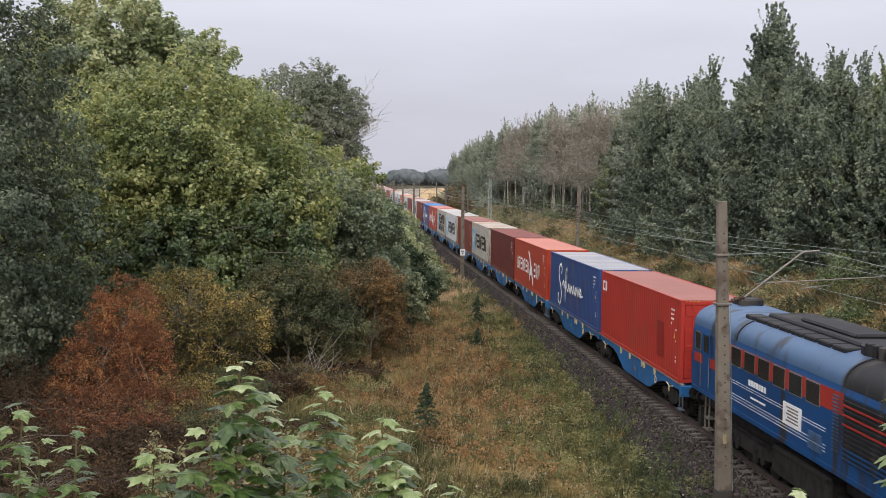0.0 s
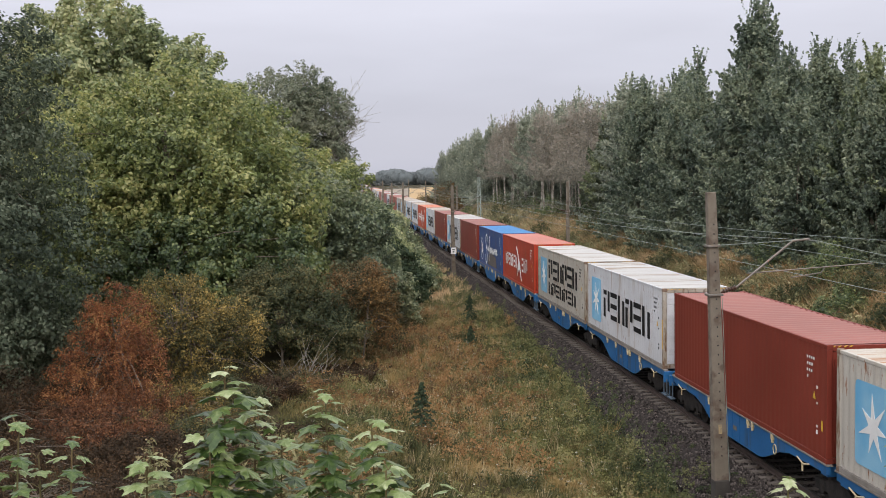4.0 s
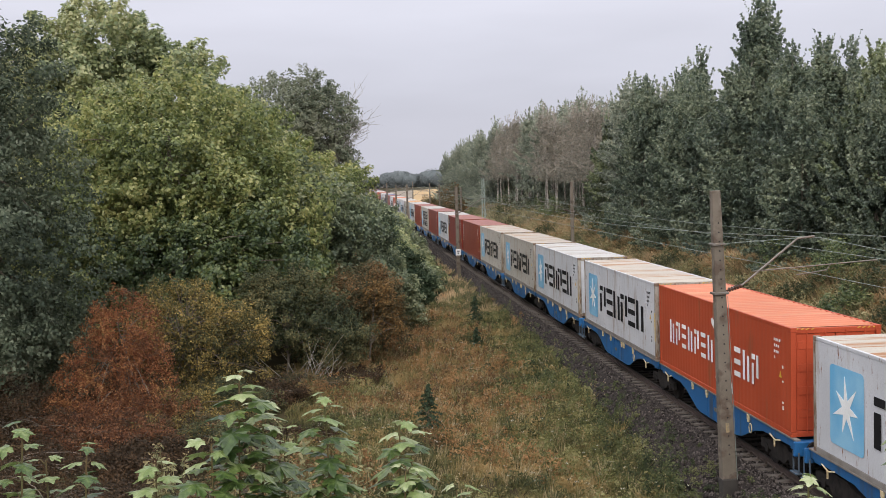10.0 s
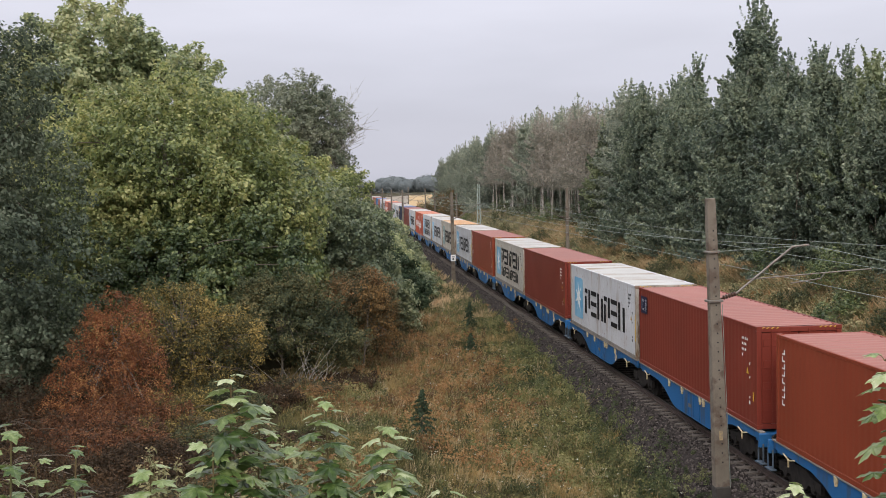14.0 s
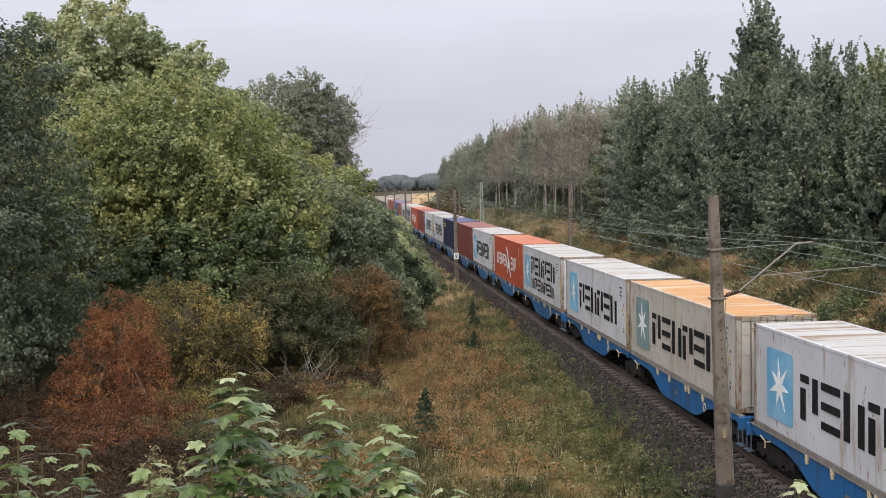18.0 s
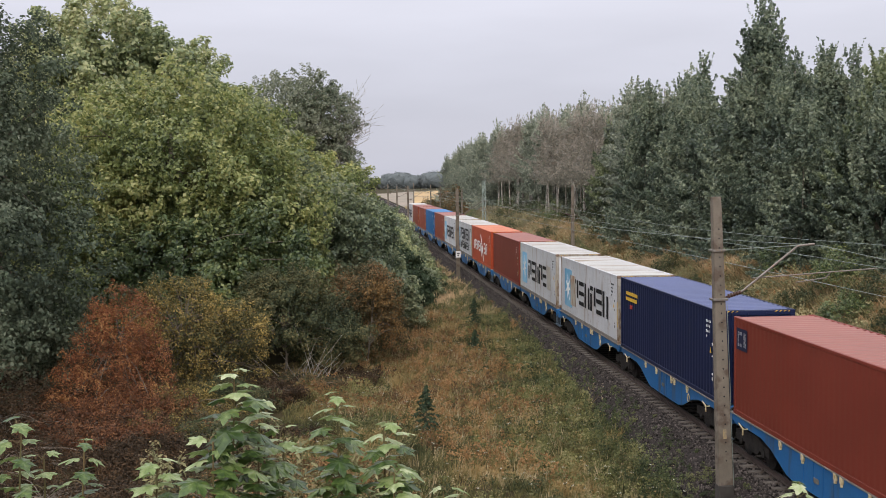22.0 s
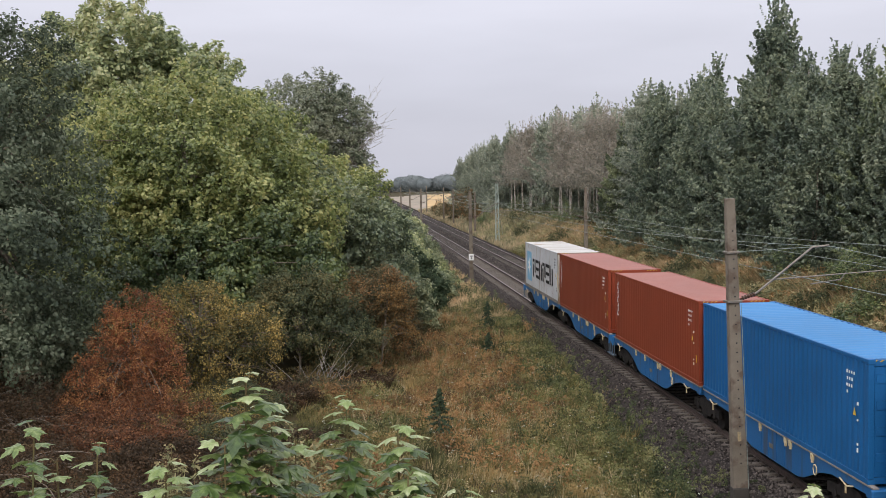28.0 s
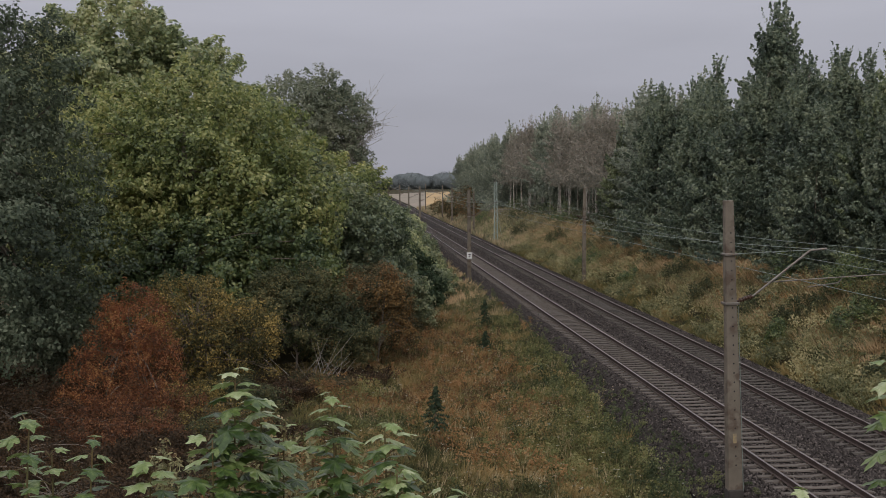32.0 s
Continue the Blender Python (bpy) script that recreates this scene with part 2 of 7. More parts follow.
def tube(points, r, n=6):
    """Vertices and quads of a tube along points; r: one radius or one a point."""
    p = np.asarray(points, dtype=float)
    r = np.full(len(p), r) if np.isscalar(r) else np.asarray(r)
    t = np.gradient(p, axis=0)
    t /= np.linalg.norm(t, axis=1)[:, None]
    up = np.where(np.abs(t[:, 2:3]) > 0.9, np.array([[1.0, 0, 0]]), np.array([[0, 0, 1.0]]))
    s = np.cross(t, up)
    s /= np.linalg.norm(s, axis=1)[:, None]
    u = np.cross(s, t)
    a = np.linspace(0, 2 * np.pi, n, endpoint=False)
    v = p[:, None] + r[:, None, None] * (np.cos(a)[None, :, None] * s[:, None] + np.sin(a)[None, :, None] * u[:, None])
    f = []
    for i in range(len(p) - 1):
        for j in range(n):
            k = (j + 1) % n
            f.append((i * n + j, i * n + k, (i + 1) * n + k, (i + 1) * n + j))
    return v.reshape(-1, 3), np.array(f)


def tubes(rows, n=6):
    vs, fs, k = [], [], 0
    for p, r in rows:
        v, f = tube(p, r, n)
        vs.append(v)
        fs.append(f + k)
        k += len(v)
    return np.concatenate(vs), np.concatenate(fs)

# ---- ground: one sheet with the track bed, the verge, the cutting slope and the bridge embankment ----
SPACING = 3.9        # between the two track axes
rng = np.random.default_rng(7)


def smooth(a, b, x):
    t = np.clip((np.asarray(x, dtype=float) - a) / (b - a), 0, 1)
    return t * t * (3 - 2 * t)


def height(x, y):
    x, y = np.asarray(x, dtype=float), np.asarray(y, dtype=float)
    bed = np.interp(x, [-16, -9, -4.5, -2.9, -1.75, SPACING + 1.75, SPACING + 2.6, 8.0, 13.0, 17, 40], [-0.6, -1.1, -1.0, -0.93, -0.5, -0.5, -0.75, -0.1, 2.2, 2.6, 2.9])
    # the line leaves its cutting far away
    far = smooth(240, 420, y)
    flat = np.interp(x, [-10, -4, -1.75, SPACING + 1.75, 8, 30, 300], [-0.8, -0.85, -0.5, -0.5, -0.6, 0.3, 3.0])
    z = bed * (1 - far) + flat * far
    lump = 0.10 * np.sin(x * 0.9 + 0.6 * np.sin(y * 0.31)) * np.sin(y * 0.47 + 1.3) + 0.07 * np.sin(x * 2.1 + y * 1.3)
    z = z + lump * (1 - smooth(-3.2, -2.4, x) * (1 - smooth(7, 8.5, x)))
    # embankment of the road bridge, under and before the camera
    side = 1 - smooth(-9.0, -4.5, x) * (1 - smooth(8.5, 13.0, x))
    ramp = np.interp(y, [-400, -14, -9, 2.0, 24, 29], [0.0, 0.0, 5.2, 5.2, -0.2, -0.6])
    return np.maximum(z, np.where(y < 29, ramp * side + z * (1 - side), z))


gx = np.unique(np.concatenate([np.linspace(-3000, -120, 14), np.linspace(-120, -30, 22), np.linspace(-30, -3.2, 60), np.linspace(-3.2, 7, 44), np.linspace(7, 24, 44), np.linspace(24, 120, 24), np.linspace(120, 3000, 14)]))
gy = np.unique(np.concatenate([np.linspace(-900, -30, 8), np.linspace(-30, 30, 60), np.linspace(30, 110, 130), np.linspace(110, 300, 110), np.linspace(300, 700, 40), np.linspace(700, 4000, 22)]))
GX, GY = np.meshgrid(gx, gy)
gv = np.stack([GX, GY, height(GX, GY)], -1).reshape(-1, 3)
nx, ny = len(gx), len(gy)
gi = (np.arange(ny - 1)[:, None] * nx + np.arange(nx - 1)[None]).ravel()
ground = hang("ground", mesh_of("ground", gv, np.stack([gi, gi + 1, gi + nx + 1, gi + nx], -1), M["soil"], True))
tagged(ground, "uneven ground of dry grass and soil beside the tracks", "ground", kind="structure")

# ---- track bed ----
bx = np.array([-2.95, -2.3, -1.8, -1.35, -0.6, 0.0, 0.6, 1.3, 1.95, SPACING - 1.3, SPACING - 0.6, SPACING, SPACING + 0.6, SPACING + 1.35, SPACING + 1.8, SPACING + 2.5])
bz = np.array([-0.86, -0.5, -0.23, -0.21, -0.25, -0.265, -0.25, -0.215, -0.18, -0.215, -0.25, -0.26, -0.25, -0.21, -0.24, -0.55])
by = np.arange(-60, 700, 0.75)
BX, BY = np.meshgrid(np.interp(np.linspace(0, len(bx) - 1, 61), np.arange(len(bx)), bx), by)
BZ = np.interp(BX, bx, bz) + 0.014 * rng.standard_normal(BX.shape) * (BY < 220)
bi = (np.arange(len(by) - 1)[:, None] * 61 + np.arange(60)[None]).ravel()
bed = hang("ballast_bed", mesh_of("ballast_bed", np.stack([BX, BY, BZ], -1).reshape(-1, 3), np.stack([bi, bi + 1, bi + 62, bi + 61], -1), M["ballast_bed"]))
tagged(bed, "brown-grey crushed stone bed under two tracks", "track bed", kind="structure")

def surface(x, y):
    """The top of the ground or of the track bed."""
    x = np.asarray(x, dtype=float)
    return np.where((x > bx[0]) & (x < bx[-1]), np.maximum(height(x, y), np.interp(x, bx, bz)), height(x, y))


# loose stones on the bed
def stones(count, ys, seed):
    r = np.random.default_rng(seed)
    y = ys[0] + (ys[1] - ys[0]) * r.random(count) ** 2.2
    x = r.uniform(-3.75, SPACING + 2.4, count)
    # none lie on the sleepers
    off = np.abs((y - 24.0 + 0.31) % 0.62 - 0.31)
    ok = (off > 0.14) | ((np.abs(x) > 1.28) & (np.abs(x - SPACING) > 1.28)) | (r.random(count) < 0.05)
    x, y = x[ok], y[ok]
    count = len(x)
    z = surface(x, y)
    s = r.uniform(0.02, 0.055, count)
    base = np.array([(1, 0, 0), (-1, 0, 0), (0, 1, 0), (0, -1, 0), (0, 0, 1), (0, 0, -1)], dtype=float)
    v = base[None] * (s[:, None, None] * r.uniform(0.6, 1.3, (count, 6, 1)))
    a = r.uniform(0, np.pi, count)
    c, sn = np.cos(a)[:, None], np.sin(a)[:, None]
    v = np.stack([v[..., 0] * c - v[..., 1] * sn, v[..., 0] * sn + v[..., 1] * c, v[..., 2] + 0.3 * v[..., 0]], -1)
    v += np.stack([x, y, z + 0.3 * s], -1)[:, None]
    f = np.array([(0, 2, 4), (2, 1, 4), (1, 3, 4), (3, 0, 4), (2, 0, 5), (1, 2, 5), (3, 1, 5), (0, 3, 5)])
    return v.reshape(-1, 3), (np.arange(count)[:, None, None] * 6 + f[None]).reshape(-1, 3)


gravel = hang("loose_ballast", mesh_of("loose_ballast", *stones(105000, (27, 200), 3), M["ballast"]))
tagged(gravel, "loose brown-grey ballast stones between the rails", "gravel", kind="stuff")


# ---- rails and sleepers ----
def rail_mesh(name, top):
    prof = [(-0.036, 0), (0.036, 0), (0.036, -0.035), (0.012, -0.05), (0.012, -0.14), (0.07, -0.158), (0.07, -0.172), (-0.07, -0.172), (-0.07, -0.158), (-0.012, -0.14), (-0.012, -0.05), (-0.036, -0.035)]
    bm = prism(prof, -60, 700, "y")
    me = bpy.data.meshes.new(name)
    for f in bm.faces:
        f.material_index = 1 if f.normal.z > 0.9 and f.calc_center_median().z > -0.01 else 0
    bm.to_mesh(me)
    bm.free()
    me.materials.append(M["rail"])
    me.materials.append(top)
    return me


bright_rail, dull_rail = rail_mesh("rail", M["rail_top"]), rail_mesh("rail", M["rail_dull"])
tracks = []
for k, (cx, me) in enumerate(((0.0, bright_rail), (SPACING, dull_rail))):
    tr = thing("railway_track", "straight track on concrete sleepers with worn rails" if k == 0 else "second straight track, duller rails, on older sleepers", "railway track", "tracks", pose(cx, 0, 0), "structure")
    tracks.append(tr)
    for s in (-1, 1):
        hang("rail", me, tr, pose(s * 0.7535, 0, 0))

# ---- masts and wires ----
def concrete_mast(name, label, x, y, z0, top, w0, w1, lean=0.0, holes=True):
    ob = thing(name, label, "mast", "overhead line masts", pose(x, y, z0, 0, -lean, 0))
    h = top - z0
    bm = bmesh.new()
    d0, d1 = w0 * 0.8, w1 * 0.9
    prof = [(w0 / 2, d0 / 2, 0), (w1 / 2, d1 / 2, h)]
    for (a, b, z), (c, d, zz) in zip(prof, prof[1:]):
        lo = [bm.verts.new((s * a, t * b, z)) for s, t in ((-1, -1), (1, -1), (1, 1), (-1, 1))]
        hi = [bm.verts.new((s * c, t * d, zz)) for s, t in ((-1, -1), (1, -1), (1, 1), (-1, 1))]
        bm.faces.new(list(reversed(lo)))
        bm.faces.new(hi)
        for i in range(4):
            j = (i + 1) % 4
            bm.faces.new((lo[i], lo[j], hi[j], hi[i]))
    bmesh.ops.bevel(bm, geom=list(bm.edges), offset=0.018, segments=1, affect="EDGES")
    part("shaft", bm, M["concrete"], ob)
    if holes:
        for i in range(26):
            z = 0.7 + i * h * 0.032
            k = z / h
            dd = (d0 * (1 - k) + d1 * k) / 2
            part("step_hole", rods(((0.02, -dd - 0.004, z), (0.02, -dd + 0.03, z), 0.021), n=8), M["black"], ob)
    return ob


MAST_Y, MAST_X, MAST_Z = 30.6, -2.45, -0.15
mast = concrete_mast("catenary_mast", "weathered square concrete mast with step holes", MAST_X, MAST_Y, MAST_Z, 7.69, 0.40, 0.24, 2.0)
part("foundation", boxes((-0.215, 0.215, -0.20, 0.20, -0.9, 0.03), bevel=0.03), M["dark_concrete"], mast, "dark damp concrete footing")


def clamp_ring(parent, z, w):
    part("clamp", boxes((-w, w, -w, w, z - 0.03, z + 0.03), bevel=0.008), M["galv"], parent)


ex, ey = np.meshgrid(np.linspace(-3.75, -1.7, 30), np.linspace(26.0, 34.5, 70))
round_mast = np.exp(-((ex + 2.75) / 0.75) ** 4 - ((ey - 29.6) / 3.3) ** 4)
ez = surface(ex, ey) - 0.03 + round_mast * (0.045 + 0.012 * np.sin(9 * ex + 2 * ey) * np.sin(5 * ey))
ei = (np.arange(69)[:, None] * 30 + np.arange(29)[None]).ravel()
earth = hang("damp_earth", mesh_of("damp_earth", np.stack([ex, ey, ez], -1).reshape(-1, 3), np.stack([ei, ei + 1, ei + 31, ei + 30], -1), surf("damp_black_earth", (0.010, 0.009, 0.008), (0.020, 0.017, 0.014), 3, 0.9, 0.8, fine=25, spec=0.1), True))
tagged(earth, "dark damp earth and cinders round the mast's foot", "ground", kind="structure")


def cantilever(parent, reach, z_low, z_high, side=1):
    """Bracket with insulators, raking tube and registration tube, on the track's side of a mast."""
    s = side
    arm = part("bracket_tube", rods(((s * 0.62, 0, z_low + 0.16), (s * reach, 0, z_high), 0.03), ((s * (reach - 0.02), 0, z_high - 0.01), (s * (reach + 0.45), 0, z_high + 0.02), 0.028), n=10), M["galv"], parent, "raking galvanised tube")
    ins = bmesh.new()
    for i in range(5):
        k = 0.28 + 0.075 * i
        a = Vector((s * k, 0, z_low + 0.16 * k / 0.62))
        d = Vector((s * 0.62, 0, 0.16)).normalized()
        rod(ins, a - d * 0.02, a + d * 0.02, 0.062, n=12)
    rod(ins, (s * 0.12, 0, z_low + 0.02), (s * 0.64, 0, z_low + 0.165), 0.028)
    part("insulator", ins, M["insul"], parent, "brown ribbed insulator", True)
    part("registration_tube", rods(((s * (reach * 0.42), 0, z_low + 0.52), (s * (reach + 2.2), 0, z_low + 0.60), 0.017), n=8), M["galv"], parent)
    part("steady_arm", rods(((s * (reach + 0.9), 0, z_low + 0.60), (s * (reach + 0.75), 0, z_low + 0.42), 0.015), ((s * (reach + 0.75), 0, z_low + 0.42), (s * (reach - 0.1), 0, z_low + 0.34), 0.015), n=6), M["galv"], parent)
    part("tie_wire", rods(((s * 0.12, 0, z_high - 0.02), (s * reach, 0, z_high), 0.009), n=5), M["wire"], parent)
    clamp_ring(parent, z_low, 0.2)
    clamp_ring(parent, z_high - 0.02, 0.175)


cantilever(mast, 2.25, 5.08, 6.42)
part("earth_wire", rods(((0.2, -0.18, 0.0), (0.17, -0.16, 5.0), 0.009), n=5), M["wire"], mast)
part("yellow_mark", boxes((-0.05, 0.05, -0.158, -0.150, 1.30, 1.56), bevel=0.003), surf("worn_yellow_mark", (0.36, 0.27, 0.14), (0.22, 0.18, 0.125), 14, 0.8, 0.1), mast, "worn yellow paint mark")
for x, y, top in ((-2.5, 100.7, 7.3), (-2.5, 172.0, 7.1), (-2.5, 241.0, 7.0)):
    m = concrete_mast("catenary_mast", "slim grey concrete mast beside the near track", x, y, -0.6, top, 0.34, 0.24, 0.3, False)
    cantilever(m, 2.2, 5.6, 6.8)
    part("foundation", boxes((-0.34, 0.34, -0.34, 0.34, -0.6, 0.03), bevel=0.03), M["dark_concrete"], m)
    if y < 110:
        sg = part("sign", boxes((-0.22, 0.22, -0.2, -0.18, 1.95, 2.5), bevel=0.004), M["white"], m, "white enamel distance sign")
        part("sign_bar", boxes((-0.12, 0.12, -0.207, -0.2, 2.28, 2.36), (-0.07, 0.07, -0.207, -0.2, 2.08, 2.2)), M["black"], sg, "dark marks")
for x, y, top in ((6.6, 95.9, 7.5), (6.6, 183.0, 6.4), (6.6, 222, 6.6), (6.6, 245.0, 6.8), (-2.7, 201.0, 6.9), (6.6, 300.0, 6.9), (-2.5, 310.0, 7.0)):
    m = concrete_mast("catenary_mast", "brown-grey concrete mast on the far bank" if x > 0 else "dark weathered mast beside the line", x, y, -0.7, top, 0.32, 0.22, 0, False)
    cantilever(m, 2.2, 5.7, 6.6, -1 if x > 0 else 1)


M["green_steel"] = surf("pale_green_painted_steel", (0.27, 0.32, 0.28), (0.34, 0.39, 0.35), 4, 0.6, 0.1, dirt=(0.2, 0.14, 0.1), dirt_at=0.66)


def lattice_mast(x, y, top):
    ob = thing("lattice_mast", "slender pale green steel lattice mast with a stay", "mast", "overhead line masts", pose(x, y, -0.8))
    h = top + 0.8
    for s in (-1, 1):
        for t in (-1, 1):
            part("leg", rods(((s * 0.24, t * 0.24, 0), (s * 0.13, t * 0.13, h), 0.05), n=5), M["green_steel"], ob)
    for i in range(12):
        z0, z1 = h * i / 12, h * (i + 1) / 12
        a, b = 0.24 - 0.11 * i / 12, 0.24 - 0.11 * (i + 1) / 12
        s = 1 if i % 2 else -1
        for t in (-1, 1):
            part("lacing", rods(((s * a, t * a, z0), (-s * b, t * b, z1), 0.026), n=4), M["green_steel"], ob)
            part("lacing", rods(((t * a, s * a, z0), (t * b, -s * b, z1), 0.026), n=4), M["green_steel"], ob)
    part("stay", rods(((0.1, 0.1, h * 0.62), (1.5, 4.0, 0.1), 0.03), n=5), M["green_steel"], ob)
    part("footing", boxes((-0.45, 0.45, -0.45, 0.45, -0.3, 0.12), bevel=0.03), M["concrete"], ob)
    return ob


lattice_mast(6.6, 155.0, 7.8)

# wires: messenger with its sag, contact wire, droppers
SUPPORT = {0.0: (-40, 30.6, 100.7, 172, 241, 310, 380), SPACING: (-45, 25, 95.9, 155, 222, 300, 370)}
for cx, ys in SUPPORT.items():
    cat = thing("overhead_line", "thin weathered overhead wires along the track", "overhead wire", "overhead wires")
    for k, (a, b) in enumerate(zip(ys, ys[1:])):
        t = np.linspace(0, 1, 15)
        zig = 0.2 if k % 2 else -0.2
        zz = 6.33 - 0.62 * 4 * t * (1 - t)
        xs = cx + zig * (1 - 2 * t)
        far = 1 + b / 300
        v, f = tube(np.stack([xs, a + (b - a) * t, zz], -1), 0.0075 * far, 5)
        hang("messenger_wire", mesh_of("messenger_wire", v, f, M["wire"]), cat)
        v, f = tube(np.stack([xs, a + (b - a) * t, 5.32 + 0 * t], -1), 0.0075 * far, 5)
        hang("contact_wire", mesh_of("contact_wire", v, f, M["wire"]), cat)
        for q in (0.12, 0.3, 0.5, 0.7, 0.88):
            z = 6.33 - 0.62 * 4 * q * (1 - q)
            part("dropper", rods(((cx + zig * (1 - 2 * q), a + (b - a) * q, 5.32), (cx + zig * (1 - 2 * q), a + (b - a) * q, z), 0.003), n=4), M["wire"], cat)

# ---- the train: 44 forty-foot containers in pairs on articulated wagons behind a diesel locomotive ----
# box length and wagon pitch are drawn out slightly to fit the camera's view
WAGON, SECOND = 26.85, 12.98      # pitch of the wagons; from a wagon's first container to its second
BOX_L, BOX_W, BOX_H, DECK = 12.45, 2.438, 2.87, 1.23
# seconds, place of the first container's leading end
RUN = ((0, 39.15), (3.5, -30.1), (6, -80.2), (9, -139.0), (12.5, -208.2), (14.5, -247.0), (16.5, -286.2), (19.5, -345.7), (23, -414.1), (25, -452.7), (28, -511.6), (32, -590.2))
TRAIN = []


def paint(name, c, wear=(0.20, 0.10, 0.05), at=0.66, rough=0.5, stretch=(1, 1.6, 0.25), specks=0.0):
    k = 0.86
    return surf(name, c, tuple(v * k for v in c), 0.55, rough, 0.12, dirt=wear, dirt_at=at, fine=25, spread=0.06, stretch=stretch, spec=0.25, specks=specks)


P_ = {
    "red": paint("red_paint", (0.40, 0.035, 0.025)), "blue": paint("blue_paint", (0.035, 0.075, 0.22)), "orange": paint("orange_red_paint", (0.44, 0.072, 0.028)), "vermilion": paint("weathered_vermilion_paint", (0.41, 0.050, 0.024)),
    "maroon": paint("maroon_paint", (0.13, 0.021, 0.018), at=0.75), "brown": paint("red_brown_paint", (0.190, 0.034, 0.021), at=0.75), "rust": paint("rust_brown_paint", (0.225, 0.043, 0.019), at=0.75),
    "grey": paint("light_grey_paint", (0.58, 0.585, 0.60), (0.33, 0.26, 0.20), at=0.64, specks=0.60), "cream": paint("cream_grey_paint", (0.46, 0.43, 0.375), (0.34, 0.27, 0.20), at=0.64, specks=0.585), "navy": paint("navy_paint", (0.008, 0.014, 0.05), (0.02, 0.025, 0.05)),
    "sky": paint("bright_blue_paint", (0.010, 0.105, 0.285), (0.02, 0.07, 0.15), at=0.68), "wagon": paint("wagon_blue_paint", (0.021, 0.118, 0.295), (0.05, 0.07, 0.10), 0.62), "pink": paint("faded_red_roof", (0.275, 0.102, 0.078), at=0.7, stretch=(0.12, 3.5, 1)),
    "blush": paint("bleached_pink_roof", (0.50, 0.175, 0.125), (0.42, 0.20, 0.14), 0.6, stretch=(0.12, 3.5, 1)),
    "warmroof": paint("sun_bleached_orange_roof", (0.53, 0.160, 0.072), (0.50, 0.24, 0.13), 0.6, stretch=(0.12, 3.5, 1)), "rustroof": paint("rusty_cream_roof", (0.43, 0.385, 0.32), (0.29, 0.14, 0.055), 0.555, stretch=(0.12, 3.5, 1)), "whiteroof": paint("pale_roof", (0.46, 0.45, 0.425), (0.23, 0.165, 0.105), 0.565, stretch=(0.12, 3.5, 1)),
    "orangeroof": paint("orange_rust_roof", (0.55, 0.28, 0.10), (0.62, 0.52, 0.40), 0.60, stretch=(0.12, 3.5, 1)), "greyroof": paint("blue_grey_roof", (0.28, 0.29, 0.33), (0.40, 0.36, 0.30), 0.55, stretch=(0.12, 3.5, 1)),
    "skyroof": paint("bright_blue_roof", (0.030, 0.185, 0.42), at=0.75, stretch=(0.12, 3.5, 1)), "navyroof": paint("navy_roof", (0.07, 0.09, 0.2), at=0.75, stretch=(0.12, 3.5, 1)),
    "logo": surf("pale_blue_panel", (0.13, 0.38, 0.60), (0.24, 0.48, 0.65), 1.2, 0.5, 0.05), "teal": surf("grey_green_panel", (0.17, 0.27, 0.27), (0.22, 0.31, 0.30), 2, 0.5, 0.05), "yellow": surf("yellow_paint", (0.52, 0.32, 0.03), (0.6, 0.38, 0.05), 2, 0.5, 0.05),
    "edge": surf("rust_stained_frame", (0.36, 0.33, 0.28), (0.27, 0.22, 0.165), 2.2, 0.7, 0.1, dirt=(0.15, 0.085, 0.045), dirt_at=0.56, stretch=(1.5, 1.5, 0.5)),
    "steps": surf("grimy_blue_grey_steel", (0.045, 0.075, 0.11), (0.07, 0.085, 0.10), 5, 0.7, 0.2), "sillgrey": surf("grimy_grey_rail", (0.22, 0.20, 0.18), (0.16, 0.14, 0.12), 3, 0.7, 0.2),
    "cast": surf("worn_corner_casting", (0.16, 0.10, 0.07), (0.24, 0.17, 0.12), 6, 0.7, 0.3), "gear": surf("grimy_running_gear", (0.014, 0.013, 0.0125), (0.032, 0.027, 0.024), 4, 0.85, 0.5, spec=0.15),
    "latch": surf("cream_twistlock_bracket", (0.50, 0.40, 0.22), (0.56, 0.47, 0.30), 6, 0.6, 0.1, dirt=(0.3, 0.2, 0.1), dirt_at=0.6),
}


def corrugated(length, height_, waves, depth):
    """Trapezoid waves along x, flat along y (0..height_), z outwards down to -depth."""
    p = length / waves
    xs, zs = [0.0], [0.0]
    for i in range(waves):
        a = i * p
        for fx, d in ((0.30, 0.0), (0.5, -depth), (0.80, -depth), (1.0, 0.0)):
            xs.append(a + fx * p)
            zs.append(d)
    n = len(xs)
    v = [(x, 0, z) for x, z in zip(xs, zs)] + [(x, height_, z) for x, z in zip(xs, zs)]
    f = [(i, i + 1, n + i + 1, n + i) for i in range(n - 1)]
    return np.array(v), np.array(f)


FLAT, cf = corrugated(BOX_L - 0.3, BOX_H - 0.22, 40, 0.005)
DEEP = corrugated(BOX_L - 0.3, BOX_H - 0.22, 40, 0.020)[0]
rv, rf = corrugated(BOX_L - 0.3, BOX_W - 0.12, 30, 0.024)
ROOF = np.stack([rv[:, 1] - (BOX_W - 0.12) / 2, rv[:, 0] + 0.15, rv[:, 2] + BOX_H - 0.012], -1)
ev, ef = corrugated(BOX_W - 0.3, BOX_H - 0.26, 8, 0.045)
END = np.stack([ev[:, 0] - (BOX_W - 0.3) / 2, BOX_L - 0.02 + ev[:, 2], ev[:, 1] + 0.15], -1)


